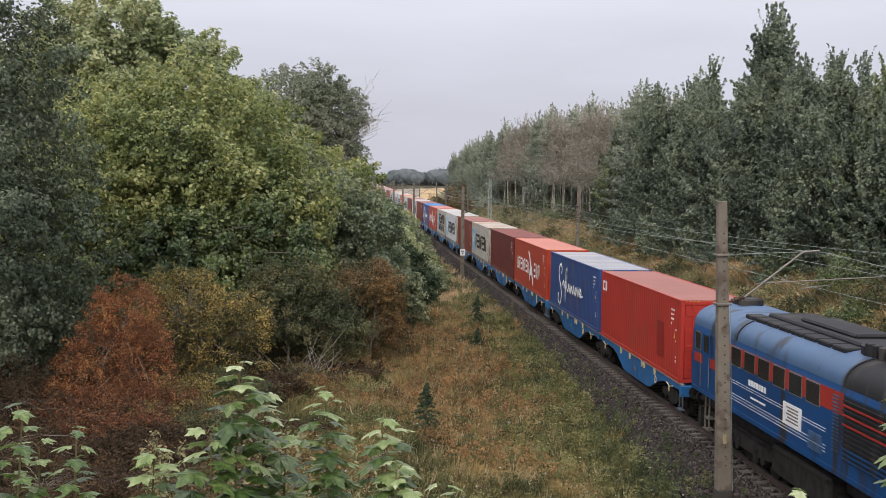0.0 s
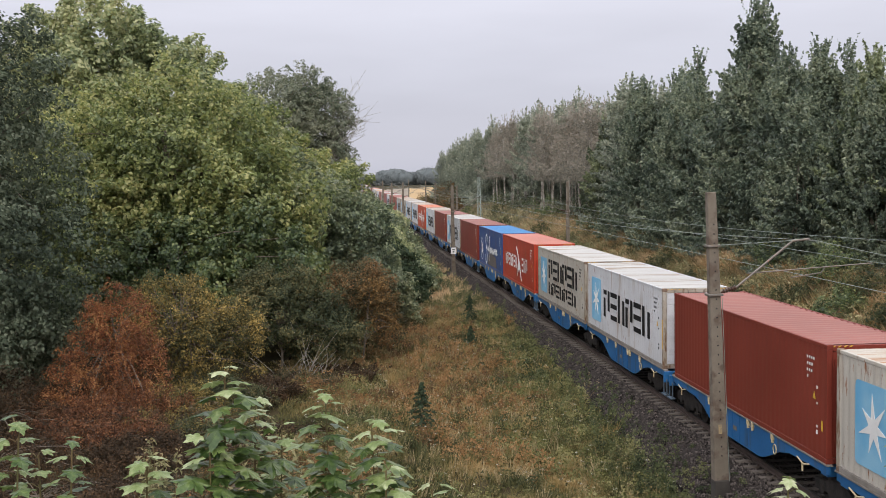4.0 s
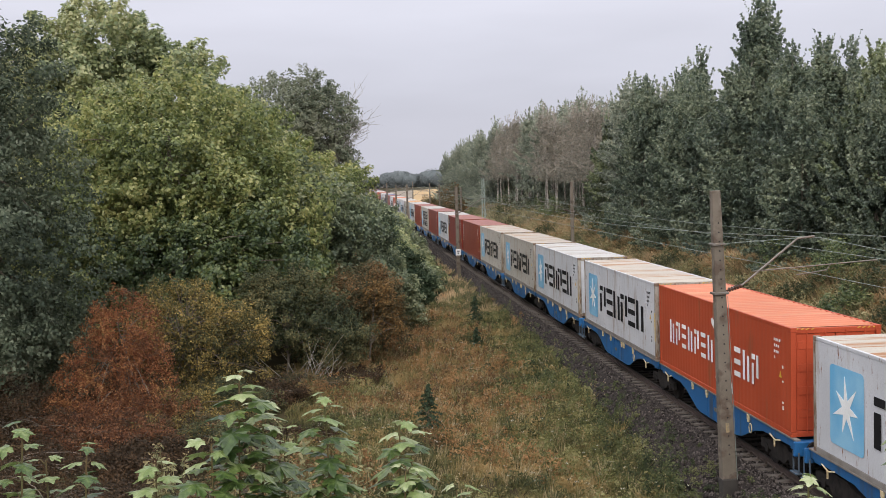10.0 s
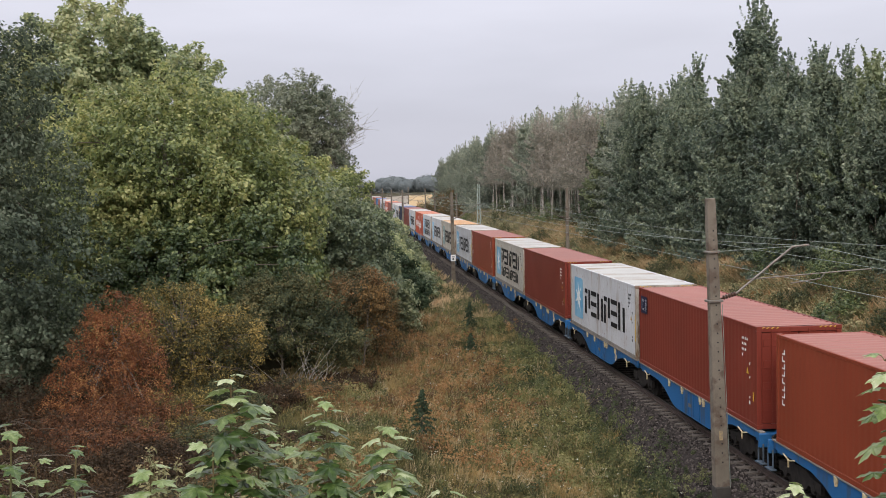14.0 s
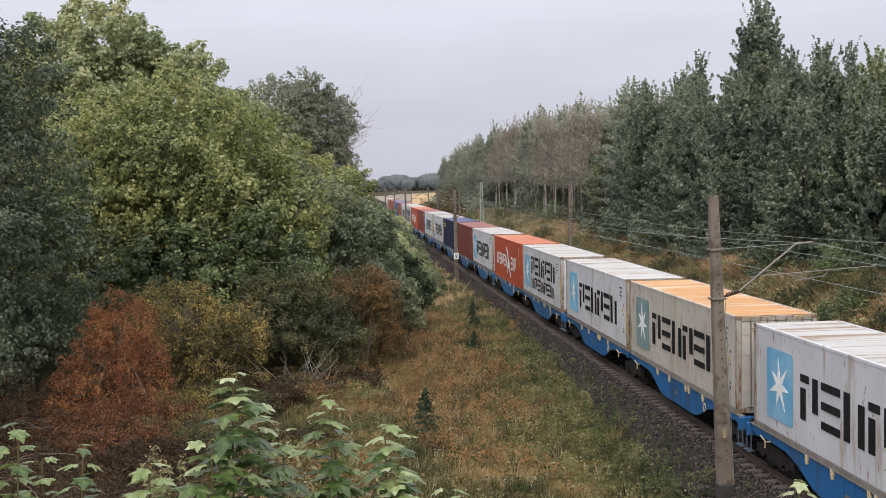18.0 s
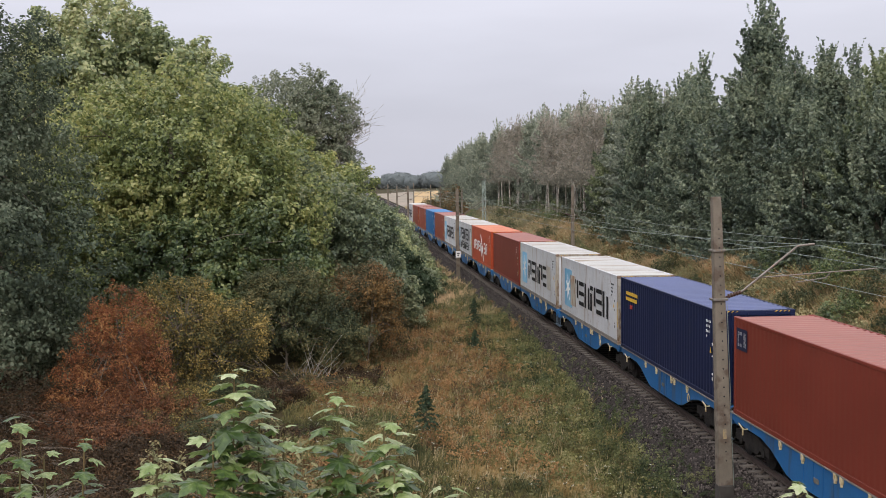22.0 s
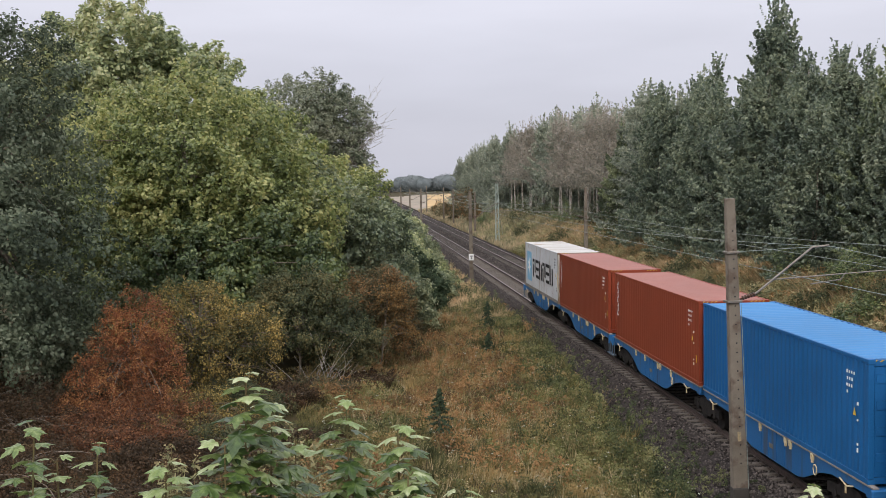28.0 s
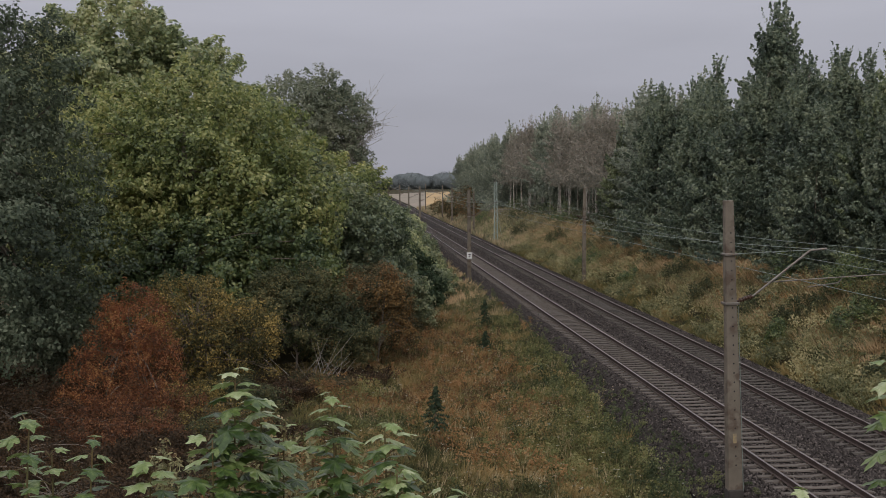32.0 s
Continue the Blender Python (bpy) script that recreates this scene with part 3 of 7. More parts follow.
def glyphs(ob, material, label, y0, z0, w, h, count, x, seed, gap=0.16, stroke=0.25, thick=0.008):
    """Plain letter-sized shapes of bars that stand for a name, each a part of the container."""
    step = w / count
    s = h * stroke * 0.75
    for i in range(count):
        a = y0 - i * step
        b = a - step * (1 - gap)
        kind = (i * 2 + seed) % 3
        mid, q = (a + b) / 2, (a - b) * 0.3
        if kind == 0:      # two upright bars
            rows = [(x, x + thick, a - q, a, z0, z0 + h), (x, x + thick, b, b + q, z0, z0 + h * 0.86)]
        elif kind == 1:    # three level bars
            rows = [(x, x + thick, b, a, z0 + h * k, z0 + h * (k + 0.17)) for k in (0.0, 0.42, 0.83)]
        else:              # a block and a bar
            rows = [(x, x + thick, a - q, a, z0, z0 + h * 0.7), (x, x + thick, b, b + q, z0 + h * 0.25, z0 + h), (x, x + thick, mid, a, z0 + h * 0.83, z0 + h)]
        for row in rows:
            part("name_bar", boxes(row), material, ob, label)


def star_bm(y, z, r, x, n=7):
    pts = []
    for i in range(2 * n):
        a = math.pi * i / n + 0.1
        q = r * (1.15 if i % 4 == 0 else 0.95) if i % 2 == 0 else r * 0.33
        pts.append((y + q * math.sin(a), z + q * math.cos(a)))
    return prism(pts, x, x - 0.008)


def ribbon(points, width, x):
    """A flat stroke of even width along points (y, z)."""
    v, f = tube([(x, y, z) for y, z in points], width / 2, 6)
    v[:, 0] = x + (v[:, 0] - x) * 0.06
    return v, f


def container(kind, label):
    """One container; origin at the middle of its leading lower edge; the length runs along +y."""
    c = dict(roof=None, logo="", text="white", doors=True)
    c.update(kind)
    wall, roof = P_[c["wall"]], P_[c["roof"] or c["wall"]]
    ob = thing("shipping_container", label, "container", "containers on the train")
    w, h, L = BOX_W / 2, BOX_H, BOX_L
    edge = P_["edge"] if c["wall"] in ("grey", "cream") else wall
    cv = DEEP if c["wall"] in ("cream", "sky", "navy") else FLAT
    for s, faces in ((-1, cf[:, ::-1]), (1, cf)):      # the waves run along y
        hang("side_wall", mesh_of("side_wall", np.stack([s * (w - 0.012 + cv[:, 2]), cv[:, 0] + 0.15, cv[:, 1] + 0.14], -1), faces, wall), ob)
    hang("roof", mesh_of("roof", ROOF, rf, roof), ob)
    hang("end_wall", mesh_of("end_wall", END, ef, wall), ob)
    part("floor", boxes((-w + 0.05, w - 0.05, 0.05, L - 0.05, 0.03, 0.13)), P_["gear"], ob)
    for s in (-1, 1):
        part("bottom_rail", boxes((s * w - 0.07 if s > 0 else s * w, s * w if s > 0 else s * w + 0.07, 0.16, L - 0.16, 0.0, 0.13), bevel=0.008), P_["sillgrey"] if edge != wall else wall, ob)
        part("top_rail", boxes((s * w - 0.07 if s > 0 else s * w, s * w if s > 0 else s * w + 0.07, 0.16, L - 0.16, h - 0.09, h - 0.004), bevel=0.01), wall, ob)
        for y in (0, L - 0.16):
            part("corner_post", boxes((s * w - 0.14 if s > 0 else s * w, s * w if s > 0 else s * w + 0.14, y, y + 0.16, 0.12, h - 0.12), bevel=0.012), edge, ob)
            for z in (0, h - 0.118):
                part("corner_casting", boxes((s * w - 0.165 if s > 0 else s * w - 0.004, s * w + 0.004 if s > 0 else s * w + 0.165, y - 0.004, y + 0.164, z, z + 0.118), bevel=0.01), P_["cast"] if c["wall"] in ("grey", "cream") else wall, ob)
    for y in (0.02, L - 0.12):
        part("end_header", boxes((-w + 0.1, w - 0.1, y, y + 0.1, h - 0.16, h - 0.02), bevel=0.01), edge, ob)
        part("end_sill", boxes((-w + 0.1, w - 0.1, y, y + 0.1, 0.0, 0.15), bevel=0.01), edge, ob)
    for s in (-1, 1):
        for i in range(4):
            a = s * (0.62 + 0.14 * i)
            part("warning_stripe", prism([(a - 0.05, h - 0.062), (a - 0.005, h - 0.062), (a + 0.05, h - 0.022), (a + 0.005, h - 0.022)], 0.008, 0.022, "y"), P_["yellow"], ob, "yellow stripe on the top edge")
    for s in (-1, 1):      # two door leaves towards the locomotive
        d = part("door", boxes((0.012 if s > 0 else -1.06, 1.06 if s > 0 else -0.012, 0.045, 0.085, 0.16, h - 0.17), bevel=0.01), wall, ob)
        for z in (0.5, 1.1, 1.7, 2.3):
            part("door_rib", boxes((0.06 if s > 0 else -1.02, 1.02 if s > 0 else -0.06, 0.03, 0.046, z, z + 0.22), bevel=0.012), wall, d)
        for x in (0.28, 0.78):
            part("locking_bar", rods(((s * x, 0.015, 0.1), (s * x, 0.015, h - 0.08), 0.02)), M["galv"] if c["wall"] in ("grey", "cream") else wall, d)
    X = -w - 0.006
    if c["logo"] in ("star", "twoline", "plainname", "patched", "short"):
        top = 0.82 if c["logo"] != "twoline" else 1.34
        if c["logo"] != "plainname":
            part("logo_panel", prism([(L - 2.8 + a, 0.45 + b) for a, b in ((0.12, 0.0), (1.68, 0.0), (1.77, 0.04), (1.8, 0.14), (1.8, 1.76), (1.77, 1.86), (1.68, 1.9), (0.12, 1.9), (0.03, 1.86), (0, 1.76), (0, 0.14), (0.03, 0.04))], X, X + 0.006), P_["teal"] if c["roof"] == "orangeroof" else P_["logo"], ob, "pale blue square panel")
            part("logo_star", star_bm(L - 1.9, 1.4, 0.66, X - 0.003), M["white"], ob, "white seven-pointed star")
        n = 5 if c["logo"] == "short" else 6
        span = 7.6 * n / 6
        glyphs(ob, M["black"], "black letter-sized bars", L - 3.3, top, span, 1.15 if c["logo"] != "twoline" else 1.02, n, X - 0.002, 11)
        if c["logo"] == "twoline":
            glyphs(ob, M["black"], "smaller dark letter-sized bars", L - 3.3, 0.48, 7.2, 0.66, 7, X - 0.002, 12)
        if c["logo"] == "patched":
            part("patch", boxes((X - 0.004, X + 0.004, L - 3.7, L - 2.5, 0.6, 2.1)), P_["rustroof"], ob, "rusty repair patch")
        if c["logo"] == "short":
            part("patch", boxes((X - 0.004, X + 0.004, L - 10.75, L - 9.75, 0.75, 2.05)), P_["cream"], ob, "cream repair patch")
    elif c["logo"] == "bird":
        glyphs(ob, M["white"], "white letter-sized bars", L - 1.4, 0.98, 4.9, 0.80, 7, X - 0.002, 21, 0.34, 0.16)
        glyphs(ob, M["white"], "white letter-sized bars", L - 8.1, 0.92, 2.2, 0.86, 3, X - 0.002, 22, 0.3, 0.16)
        part("bird_shape", prism([(L - 5.95 - a, b) for a, b in ((0.0, 2.34), (0.12, 2.16), (0.42, 2.0), (0.62, 1.72), (0.80, 1.46), (0.58, 1.20), (0.40, 0.52), (0.52, 0.55), (0.86, 0.92), (1.30, 0.98), (1.72, 0.46), (2.04, 0.28), (1.98, 0.46), (1.62, 1.02), (1.40, 1.44), (1.02, 1.62), (0.86, 1.86), (0.50, 2.24), (0.14, 2.38))], X, X - 0.008), M["white"], ob, "white swooping shape")
    elif c["logo"] == "script":
        rows = []
        big = ((1.35, 1.8), (1.5, 2.1), (1.15, 2.3), (0.75, 2.15), (0.6, 1.8), (0.8, 1.45), (1.15, 1.15), (1.4, 0.75), (1.25, 0.3), (0.85, 0.12), (0.5, 0.35), (0.5, 0.75))
        small = ((1.5, 1.15), (1.9, 1.5), (2.1, 1.1), (2.35, 1.5), (2.45, 0.35), (2.55, 2.1), (2.85, 2.2), (2.8, 1.2), (3.2, 1.0), (3.3, 1.45), (3.55, 1.0), (3.7, 1.42), (3.95, 1.0), (4.1, 1.4), (4.35, 1.0), (4.6, 1.45), (4.8, 1.0), (5.1, 1.4), (5.2, 1.0), (5.5, 1.45), (5.8, 1.0), (6.0, 1.45), (6.25, 1.05), (6.6, 1.3), (6.3, 1.45), (6.3, 1.05), (6.9, 1.15))
        shift = 2.0 if c["roof"] == "greyroof" else 3.4
        for pts, wid in ((big, 0.17), (small, 0.12)):
            q = np.array(pts)
            t = np.linspace(0, len(q) - 1, 6 * len(q))
            k = np.clip(t.astype(int), 0, len(q) - 2)
            u = (t - k)[:, None]
            u = u * u * (3 - 2 * u)
            q = q[k] * (1 - u) + q[k + 1] * u
            rows.append(ribbon([(L - shift - a, b + 0.1) for a, b in q], wid, X - 0.004))
        if shift > 3:
            ring = np.linspace(0, 2 * np.pi, 30)
            rows.append(ribbon([(L - 1.8 - 0.75 * math.sin(a), 1.2 + 0.85 * math.cos(a)) for a in ring], 0.06, X - 0.004))
            part("flag_shape", prism([(L - 1.5, 1.8), (L - 2.2, 1.5), (L - 2.2, 0.75), (L - 1.8, 0.95), (L - 1.5, 0.8)], X, X - 0.007), M["white"], ob, "white pennant shape")
            part("flag_stripe", boxes((X - 0.011, X - 0.004, L - 1.9, L - 1.62, 1.1, 1.62)), P_["orange"], ob, "red stripe")
            part("patch", prism([(L - 5.0, 0.2), (L - 5.6, 1.0), (L - 7.5, 1.15), (L - 9.4, 0.9), (L - 9.8, 0.2)], X + 0.004, X - 0.002), surf("grey_brown_overpaint", (0.10, 0.09, 0.085), (0.13, 0.105, 0.09), 1.5, 0.7, 0.1), ob, "grey-brown repainted patch")
        vs, fs, k = [], [], 0
        for v, f in rows:
            vs.append(v)
            fs.append(f + k)
            k += len(v)
        hang("script_stroke", mesh_of("script_stroke", np.concatenate(vs), np.concatenate(fs), M["white"]), ob, None, "white curving strokes")
    elif c["logo"] == "mark":
        part("mark", boxes((X, X + 0.014, L - 0.72, L - 0.36, 2.38, 2.48), (X, X + 0.014, L - 0.46, L - 0.36, 2.1, 2.4), (X, X + 0.014, L - 0.72, L - 0.36, 2.05, 2.14), (X, X + 0.014, L - 1.04, L - 0.84, 2.05, 2.48)), M["white"], ob, "small white mark")
        if c["wall"] == "brown":
            part("mark_plate", boxes((X, X + 0.003, L - 1.14, L - 0.26, 1.95, 2.58)), P_["navy"], ob, "dark blue plate behind the mark")
        if c["wall"] == "red":
            part("patch", boxes((X + 0.002, X + 0.008, 2.1, 3.0, 0.55, 1.85)), paint("dark_red_overpaint", (0.27, 0.022, 0.018)), ob, "darker red repainted patch")
    elif c["logo"] == "yellow":
        part("name_bars", boxes((X, X + 0.006, L - 2.7, L - 0.9, 2.25, 2.38), (X, X + 0.006, L - 2.6, L - 0.9, 2.02, 2.16)), P_["yellow"], ob, "two plain yellow bars")
        part("mark", boxes((X, X + 0.006, L - 1.9, L - 1.5, 1.72, 1.88)), P_["red"], ob, "small red mark")
    elif c["logo"] == "upright":
        bars = bmesh.new()
        for i in range(8):
            box(bars, X, X + 0.006, L - 0.60, L - 0.42, 1.05 + 0.19 * i, 1.09 + 0.19 * i)
            box(bars, X, X + 0.006, L - (0.60 if i % 3 else 0.47), L - (0.55 if i % 3 else 0.42), 1.09 + 0.19 * i, 1.19 + 0.19 * i)
        part("name_bars", bars, M["white"], ob, "white bars in an upright row")
    # identification lines near the trailing edge, unreadable: plain bars
    bars = bmesh.new()
    for i, n in enumerate((4, 3, 3, 1)):
        for j in range(n):
            a = 1.18 - 0.13 * j - 0.02 * (i % 2)
            box(bars, X, X + 0.006, a - 0.06, a, h - 0.47 - 0.16 * i, h - 0.40 - 0.16 * i)
    for z0, z1 in ((0.62, 0.72), (0.78, 0.84), (1.35, 1.40), (1.72, 1.80)):
        box(bars, X, X + 0.006, 0.52, 0.60, z0, z1)
    part("warning_label", prism([(0.64, 1.46), (0.82, 1.46), (0.73, 1.64)], X, X + 0.006), P_["yellow"], ob, "small yellow triangle")
    if c["wall"] in ("grey", "brown", "rust"):
        part("height_label", boxes((X - 0.004, X + 0.004, 0.22, 0.30, 0.75, 1.0) if c["wall"] != "grey" else (X - 0.004, X + 0.004, 0.05, 0.13, 0.7, 1.75)), P_["yellow"], ob, "worn yellow label on the corner")
    part("marking_bars", bars, M["black"] if c["wall"] in ("grey", "cream") else M["white"], ob, "small lines of marking")
    return ob


KINDS = {
    "redmark": (dict(wall="red", roof="pink", logo="mark"), "bright red steel container with a small white mark"),
    "script": (dict(wall="blue", roof="greyroof", logo="script"), "blue container with white script and a dusty roof"),
    "scriptring": (dict(wall="blue", roof="skyroof", logo="script"), "blue container with white script and a pale blue roof"),
    "bird": (dict(wall="orange", roof="warmroof", logo="bird"), "orange-red container with white lettering shapes and a swooping mark"),
    "birdred": (dict(wall="vermilion", roof="blush", logo="bird"), "weathered red container with white lettering shapes and a swooping mark"),
    "maroon": (dict(wall="maroon", roof="brown"), "dark maroon steel container, plain side"),
    "brown": (dict(wall="brown", roof="pink"), "red-brown steel container with a faded roof"),
    "upright": (dict(wall="rust", roof="pink", logo="upright"), "rust-brown container with an upright row of white marks"),
    "brownmark": (dict(wall="brown", roof="pink", logo="mark"), "red-brown container with a small white mark"),
    "star": (dict(wall="grey", roof="whiteroof", logo="star"), "light grey container with black name bars and a star on blue"),
    "starrust": (dict(wall="grey", roof="rustroof", logo="star"), "light grey container, star on blue, rust-streaked roof"),
    "creamstar": (dict(wall="cream", roof="rustroof", logo="star"), "cream container, star on blue, rust-stained roof"),
    "creamorange": (dict(wall="cream", roof="orangeroof", logo="star"), "cream container, star on blue, orange rusted roof"),
    "twoline": (dict(wall="cream", roof="whiteroof", logo="twoline"), "off-white container with two lines of dark name bars"),
    "twolinegrey": (dict(wall="grey", roof="whiteroof", logo="twoline"), "pale grey container with two lines of dark name bars"),
    "navy": (dict(wall="navy", roof="navyroof", logo="yellow"), "navy blue container with small yellow name bars"),
    "patched": (dict(wall="grey", roof="whiteroof", logo="patched"), "worn grey container with a rusty patch beside its star"),
    "short": (dict(wall="grey", roof="whiteroof", logo="short"), "light grey container, star on blue, name partly painted over"),
    "sky": (dict(wall="sky", roof="skyroof"), "bright blue steel container with a corrugated side"),
}
ORDER = ("redmark script birdred maroon creamstar brown star twoline birdred scriptring brown star brown starrust bird starrust star creamstar creamstar upright brownmark "
         "star brown twoline upright star creamorange star twolinegrey bird star brownmark navy patched short brown bird twolinegrey star upright sky upright upright star").split()
first = {}
for i, k in enumerate(ORDER):
    if k in first:
        ob = copy_thing(first[k], Matrix())
    else:
        ob = first[k] = container(*KINDS[k])
    TRAIN.append((ob, (i // 2) * WAGON + (i % 2) * SECOND, DECK))


def bogie(parent, y):
    """A two-axle bogie as one part of a wagon, with its wheels and side frames under it."""
    b = part("bogie", boxes((-0.9, 0.9, y - 0.18, y + 0.18, 0.42, 0.72), (-0.25, 0.25, y - 0.5, y + 0.5, 0.5, 0.85), bevel=0.03), P_["gear"], parent)
    for s in (-1, 1):
        x = s * 0.98
        part("side_frame", prism([(y - 1.35, 0.40), (y - 1.35, 0.66), (y - 0.75, 0.70), (y - 0.45, 0.82), (y + 0.45, 0.82), (y + 0.75, 0.70), (y + 1.35, 0.66), (y + 1.35, 0.40), (y + 0.6, 0.46), (y + 0.4, 0.30), (y - 0.4, 0.30), (y - 0.6, 0.46)], x - 0.06, x + 0.06), P_["gear"], b)
        for a in (-0.9, 0.9):
            w = bmesh.new()
            rod(w, (s * 0.69, y + a, 0.46), (s * 0.82, y + a, 0.46), 0.46, n=24)
            rod(w, (s * 0.66, y + a, 0.46), (s * 0.70, y + a, 0.46), 0.49, n=24)
            rod(w, (s * 0.82, y + a, 0.46), (s * 1.06, y + a, 0.46), 0.13, n=10)
            part("wheel", w, P_["gear"], b)
    return b


def wagon():
    """Articulated container wagon: two platforms on three bogies. Origin: the first container's leading end, rail top."""
    ob = thing("container_wagon", "blue articulated flat wagon with fish-belly side sills", "wagon", "wagons of the train")
    span = WAGON - 1.0
    for k, y0 in ((0, -0.35), (1, SECOND - 0.12)):
        L = BOX_L + 0.45
        f = part("platform", boxes((-0.55, 0.55, y0, y0 + L, 0.86, 1.12), (-1.15, 1.15, y0 + 0.2, y0 + 0.6, 0.9, 1.14), (-1.15, 1.15, y0 + L - 0.6, y0 + L - 0.2, 0.9, 1.14), (-1.1, 1.1, y0 + L / 2 - 0.2, y0 + L / 2 + 0.2, 0.8, 1.12)), P_["wagon"], ob)
        for s in (-1, 1):
            x = s * 1.16
            part("side_sill", prism([(y0 + 0.05, 1.20), (y0 + L - 0.05, 1.20), (y0 + L - 0.05, 0.98), (y0 + L - 2.5, 0.94), (y0 + L - 3.2, 0.80), (y0 + L - 4.3, 0.40), (y0 + L - 4.7, 0.34), (y0 + 4.7, 0.34), (y0 + 4.3, 0.40), (y0 + 3.2, 0.80), (y0 + 2.5, 0.94), (y0 + 0.05, 0.98)], x - 0.02, x + 0.02), P_["wagon"], f)
            part("sill_flange", boxes((x - 0.07, x + 0.07, y0 + 0.05, y0 + L - 0.05, 1.19, 1.23)), P_["sillgrey"], f)
            for yy in (3.6, 5.1, 5.45, 7.4, 8.9):
                part("twistlock", boxes((x - 0.05 + s * 0.03, x + 0.05 + s * 0.03, y0 + yy - 0.07, y0 + yy + 0.07, 1.04, 1.2), (x - 0.02 + s * 0.06, x + 0.06 + s * 0.06, y0 + yy - 0.03, y0 + yy + 0.03, 0.96, 1.07), bevel=0.01), P_["latch"], f, "cream folding bracket")
            for yy in (5.6, 6.2, 6.8, 7.4):
                part("sill_rib", boxes((x + s * 0.02 - 0.015, x + s * 0.02 + 0.015, y0 + yy - 0.02, y0 + yy + 0.02, 0.4, 1.18)), P_["wagon"], f)
        for s in (-1, 1):
            for yy in (1.1, L - 1.6):
                x = s * 1.24
                part("brake_lever", rods(((x, y0 + yy, 1.0), (x, y0 + yy + 0.35, 0.92), 0.02), ((x, y0 + yy + 0.35, 0.92), (x, y0 + yy + 0.75, 1.02), 0.02), ((x, y0 + yy + 0.4, 0.92), (x, y0 + yy + 0.4, 0.74), 0.025), n=6), P_["latch"], f, "cream hand lever")
            ring = np.linspace(0, 2 * np.pi, 21)
            hang("brake_wheel", mesh_of("brake_wheel", *tube(np.stack([0 * ring + s * 1.24, y0 + 3.35 + 0.11 * np.cos(ring), 0.84 + 0.13 * np.sin(ring)], -1), 0.017, 6), P_["latch"], True), f, None, "pale yellow hand brake ring")
            part("tag_plate", boxes((s * 1.19 - 0.006, s * 1.19 + 0.006, y0 + L * 0.5, y0 + L * 0.5 + 0.3, 0.66, 0.78)), M["galv"], f, "small pale data plate")
    for y in (1.35, SECOND - 0.25, span - 1.5):
        bogie(ob, y)
    for y, d in ((-0.35, -1), (WAGON - 1.05, 1)):
        part("headstock", boxes((-1.3, 1.3, y - 0.06, y + 0.06, 0.82, 1.2), bevel=0.02), P_["wagon"], ob)
        for s in (-1, 1):
            b = part("buffer", rods(((s * 0.875, y, 1.04), (s * 0.875, y + d * 0.4, 1.04), 0.09), ((s * 0.875, y + d * 0.36, 1.04), (s * 0.875, y + d * 0.4, 1.04), 0.22), n=14), P_["gear"], ob)
            part("step_leg", boxes((s * 1.24 - 0.02, s * 1.24 + 0.02, y - 0.20, y - 0.16, 0.40, 0.95), (s * 1.24 - 0.02, s * 1.24 + 0.02, y + 0.16, y + 0.20, 0.40, 0.95), (s * 1.24 - 0.09, s * 1.24 + 0.09, y - 0.22, y + 0.22, 0.38, 0.42), bevel=0.006), P_["steps"], ob, "grimy grey-blue foot step")
        part("coupling", rods(((0, y, 1.0), (0, y + d * 0.55, 0.96), 0.05), ((0, y + d * 0.3, 0.98), (0, y + d * 0.5, 0.75), 0.04)), P_["gear"], ob)
    return ob


w0 = wagon()
for i in range(22):
    TRAIN.append((w0 if i == 0 else copy_thing(w0, Matrix()), i * WAGON, 0.0))

# ---- diesel locomotive at the head of the train ----
P_["lb"] = paint("locomotive_blue", (0.005, 0.052, 0.165), (0.02, 0.022, 0.03), 0.58, 0.45)
P_["lroof"] = paint("locomotive_faded_blue_roof", (0.062, 0.115, 0.205), (0.03, 0.038, 0.055), 0.58, 0.5)
P_["lred"] = paint("locomotive_red", (0.33, 0.03, 0.022), (0.06, 0.03, 0.03), 0.64, 0.45)
P_["ldark"] = paint("sooty_roof", (0.016, 0.016, 0.018), (0.05, 0.045, 0.04), 0.6, 0.7)
P_["glass"] = surf("dark_window_glass", (0.012, 0.014, 0.016), (0.02, 0.022, 0.024), 2, 0.15, 0, spec=0.15)


def rounded(bm):
    """Smooth round faces, with the sharp edges kept."""
    for f in bm.faces:
        f.smooth = True
    for e in bm.edges:
        e.smooth = e.calc_face_angle(0.0) < 0.6
    return bm


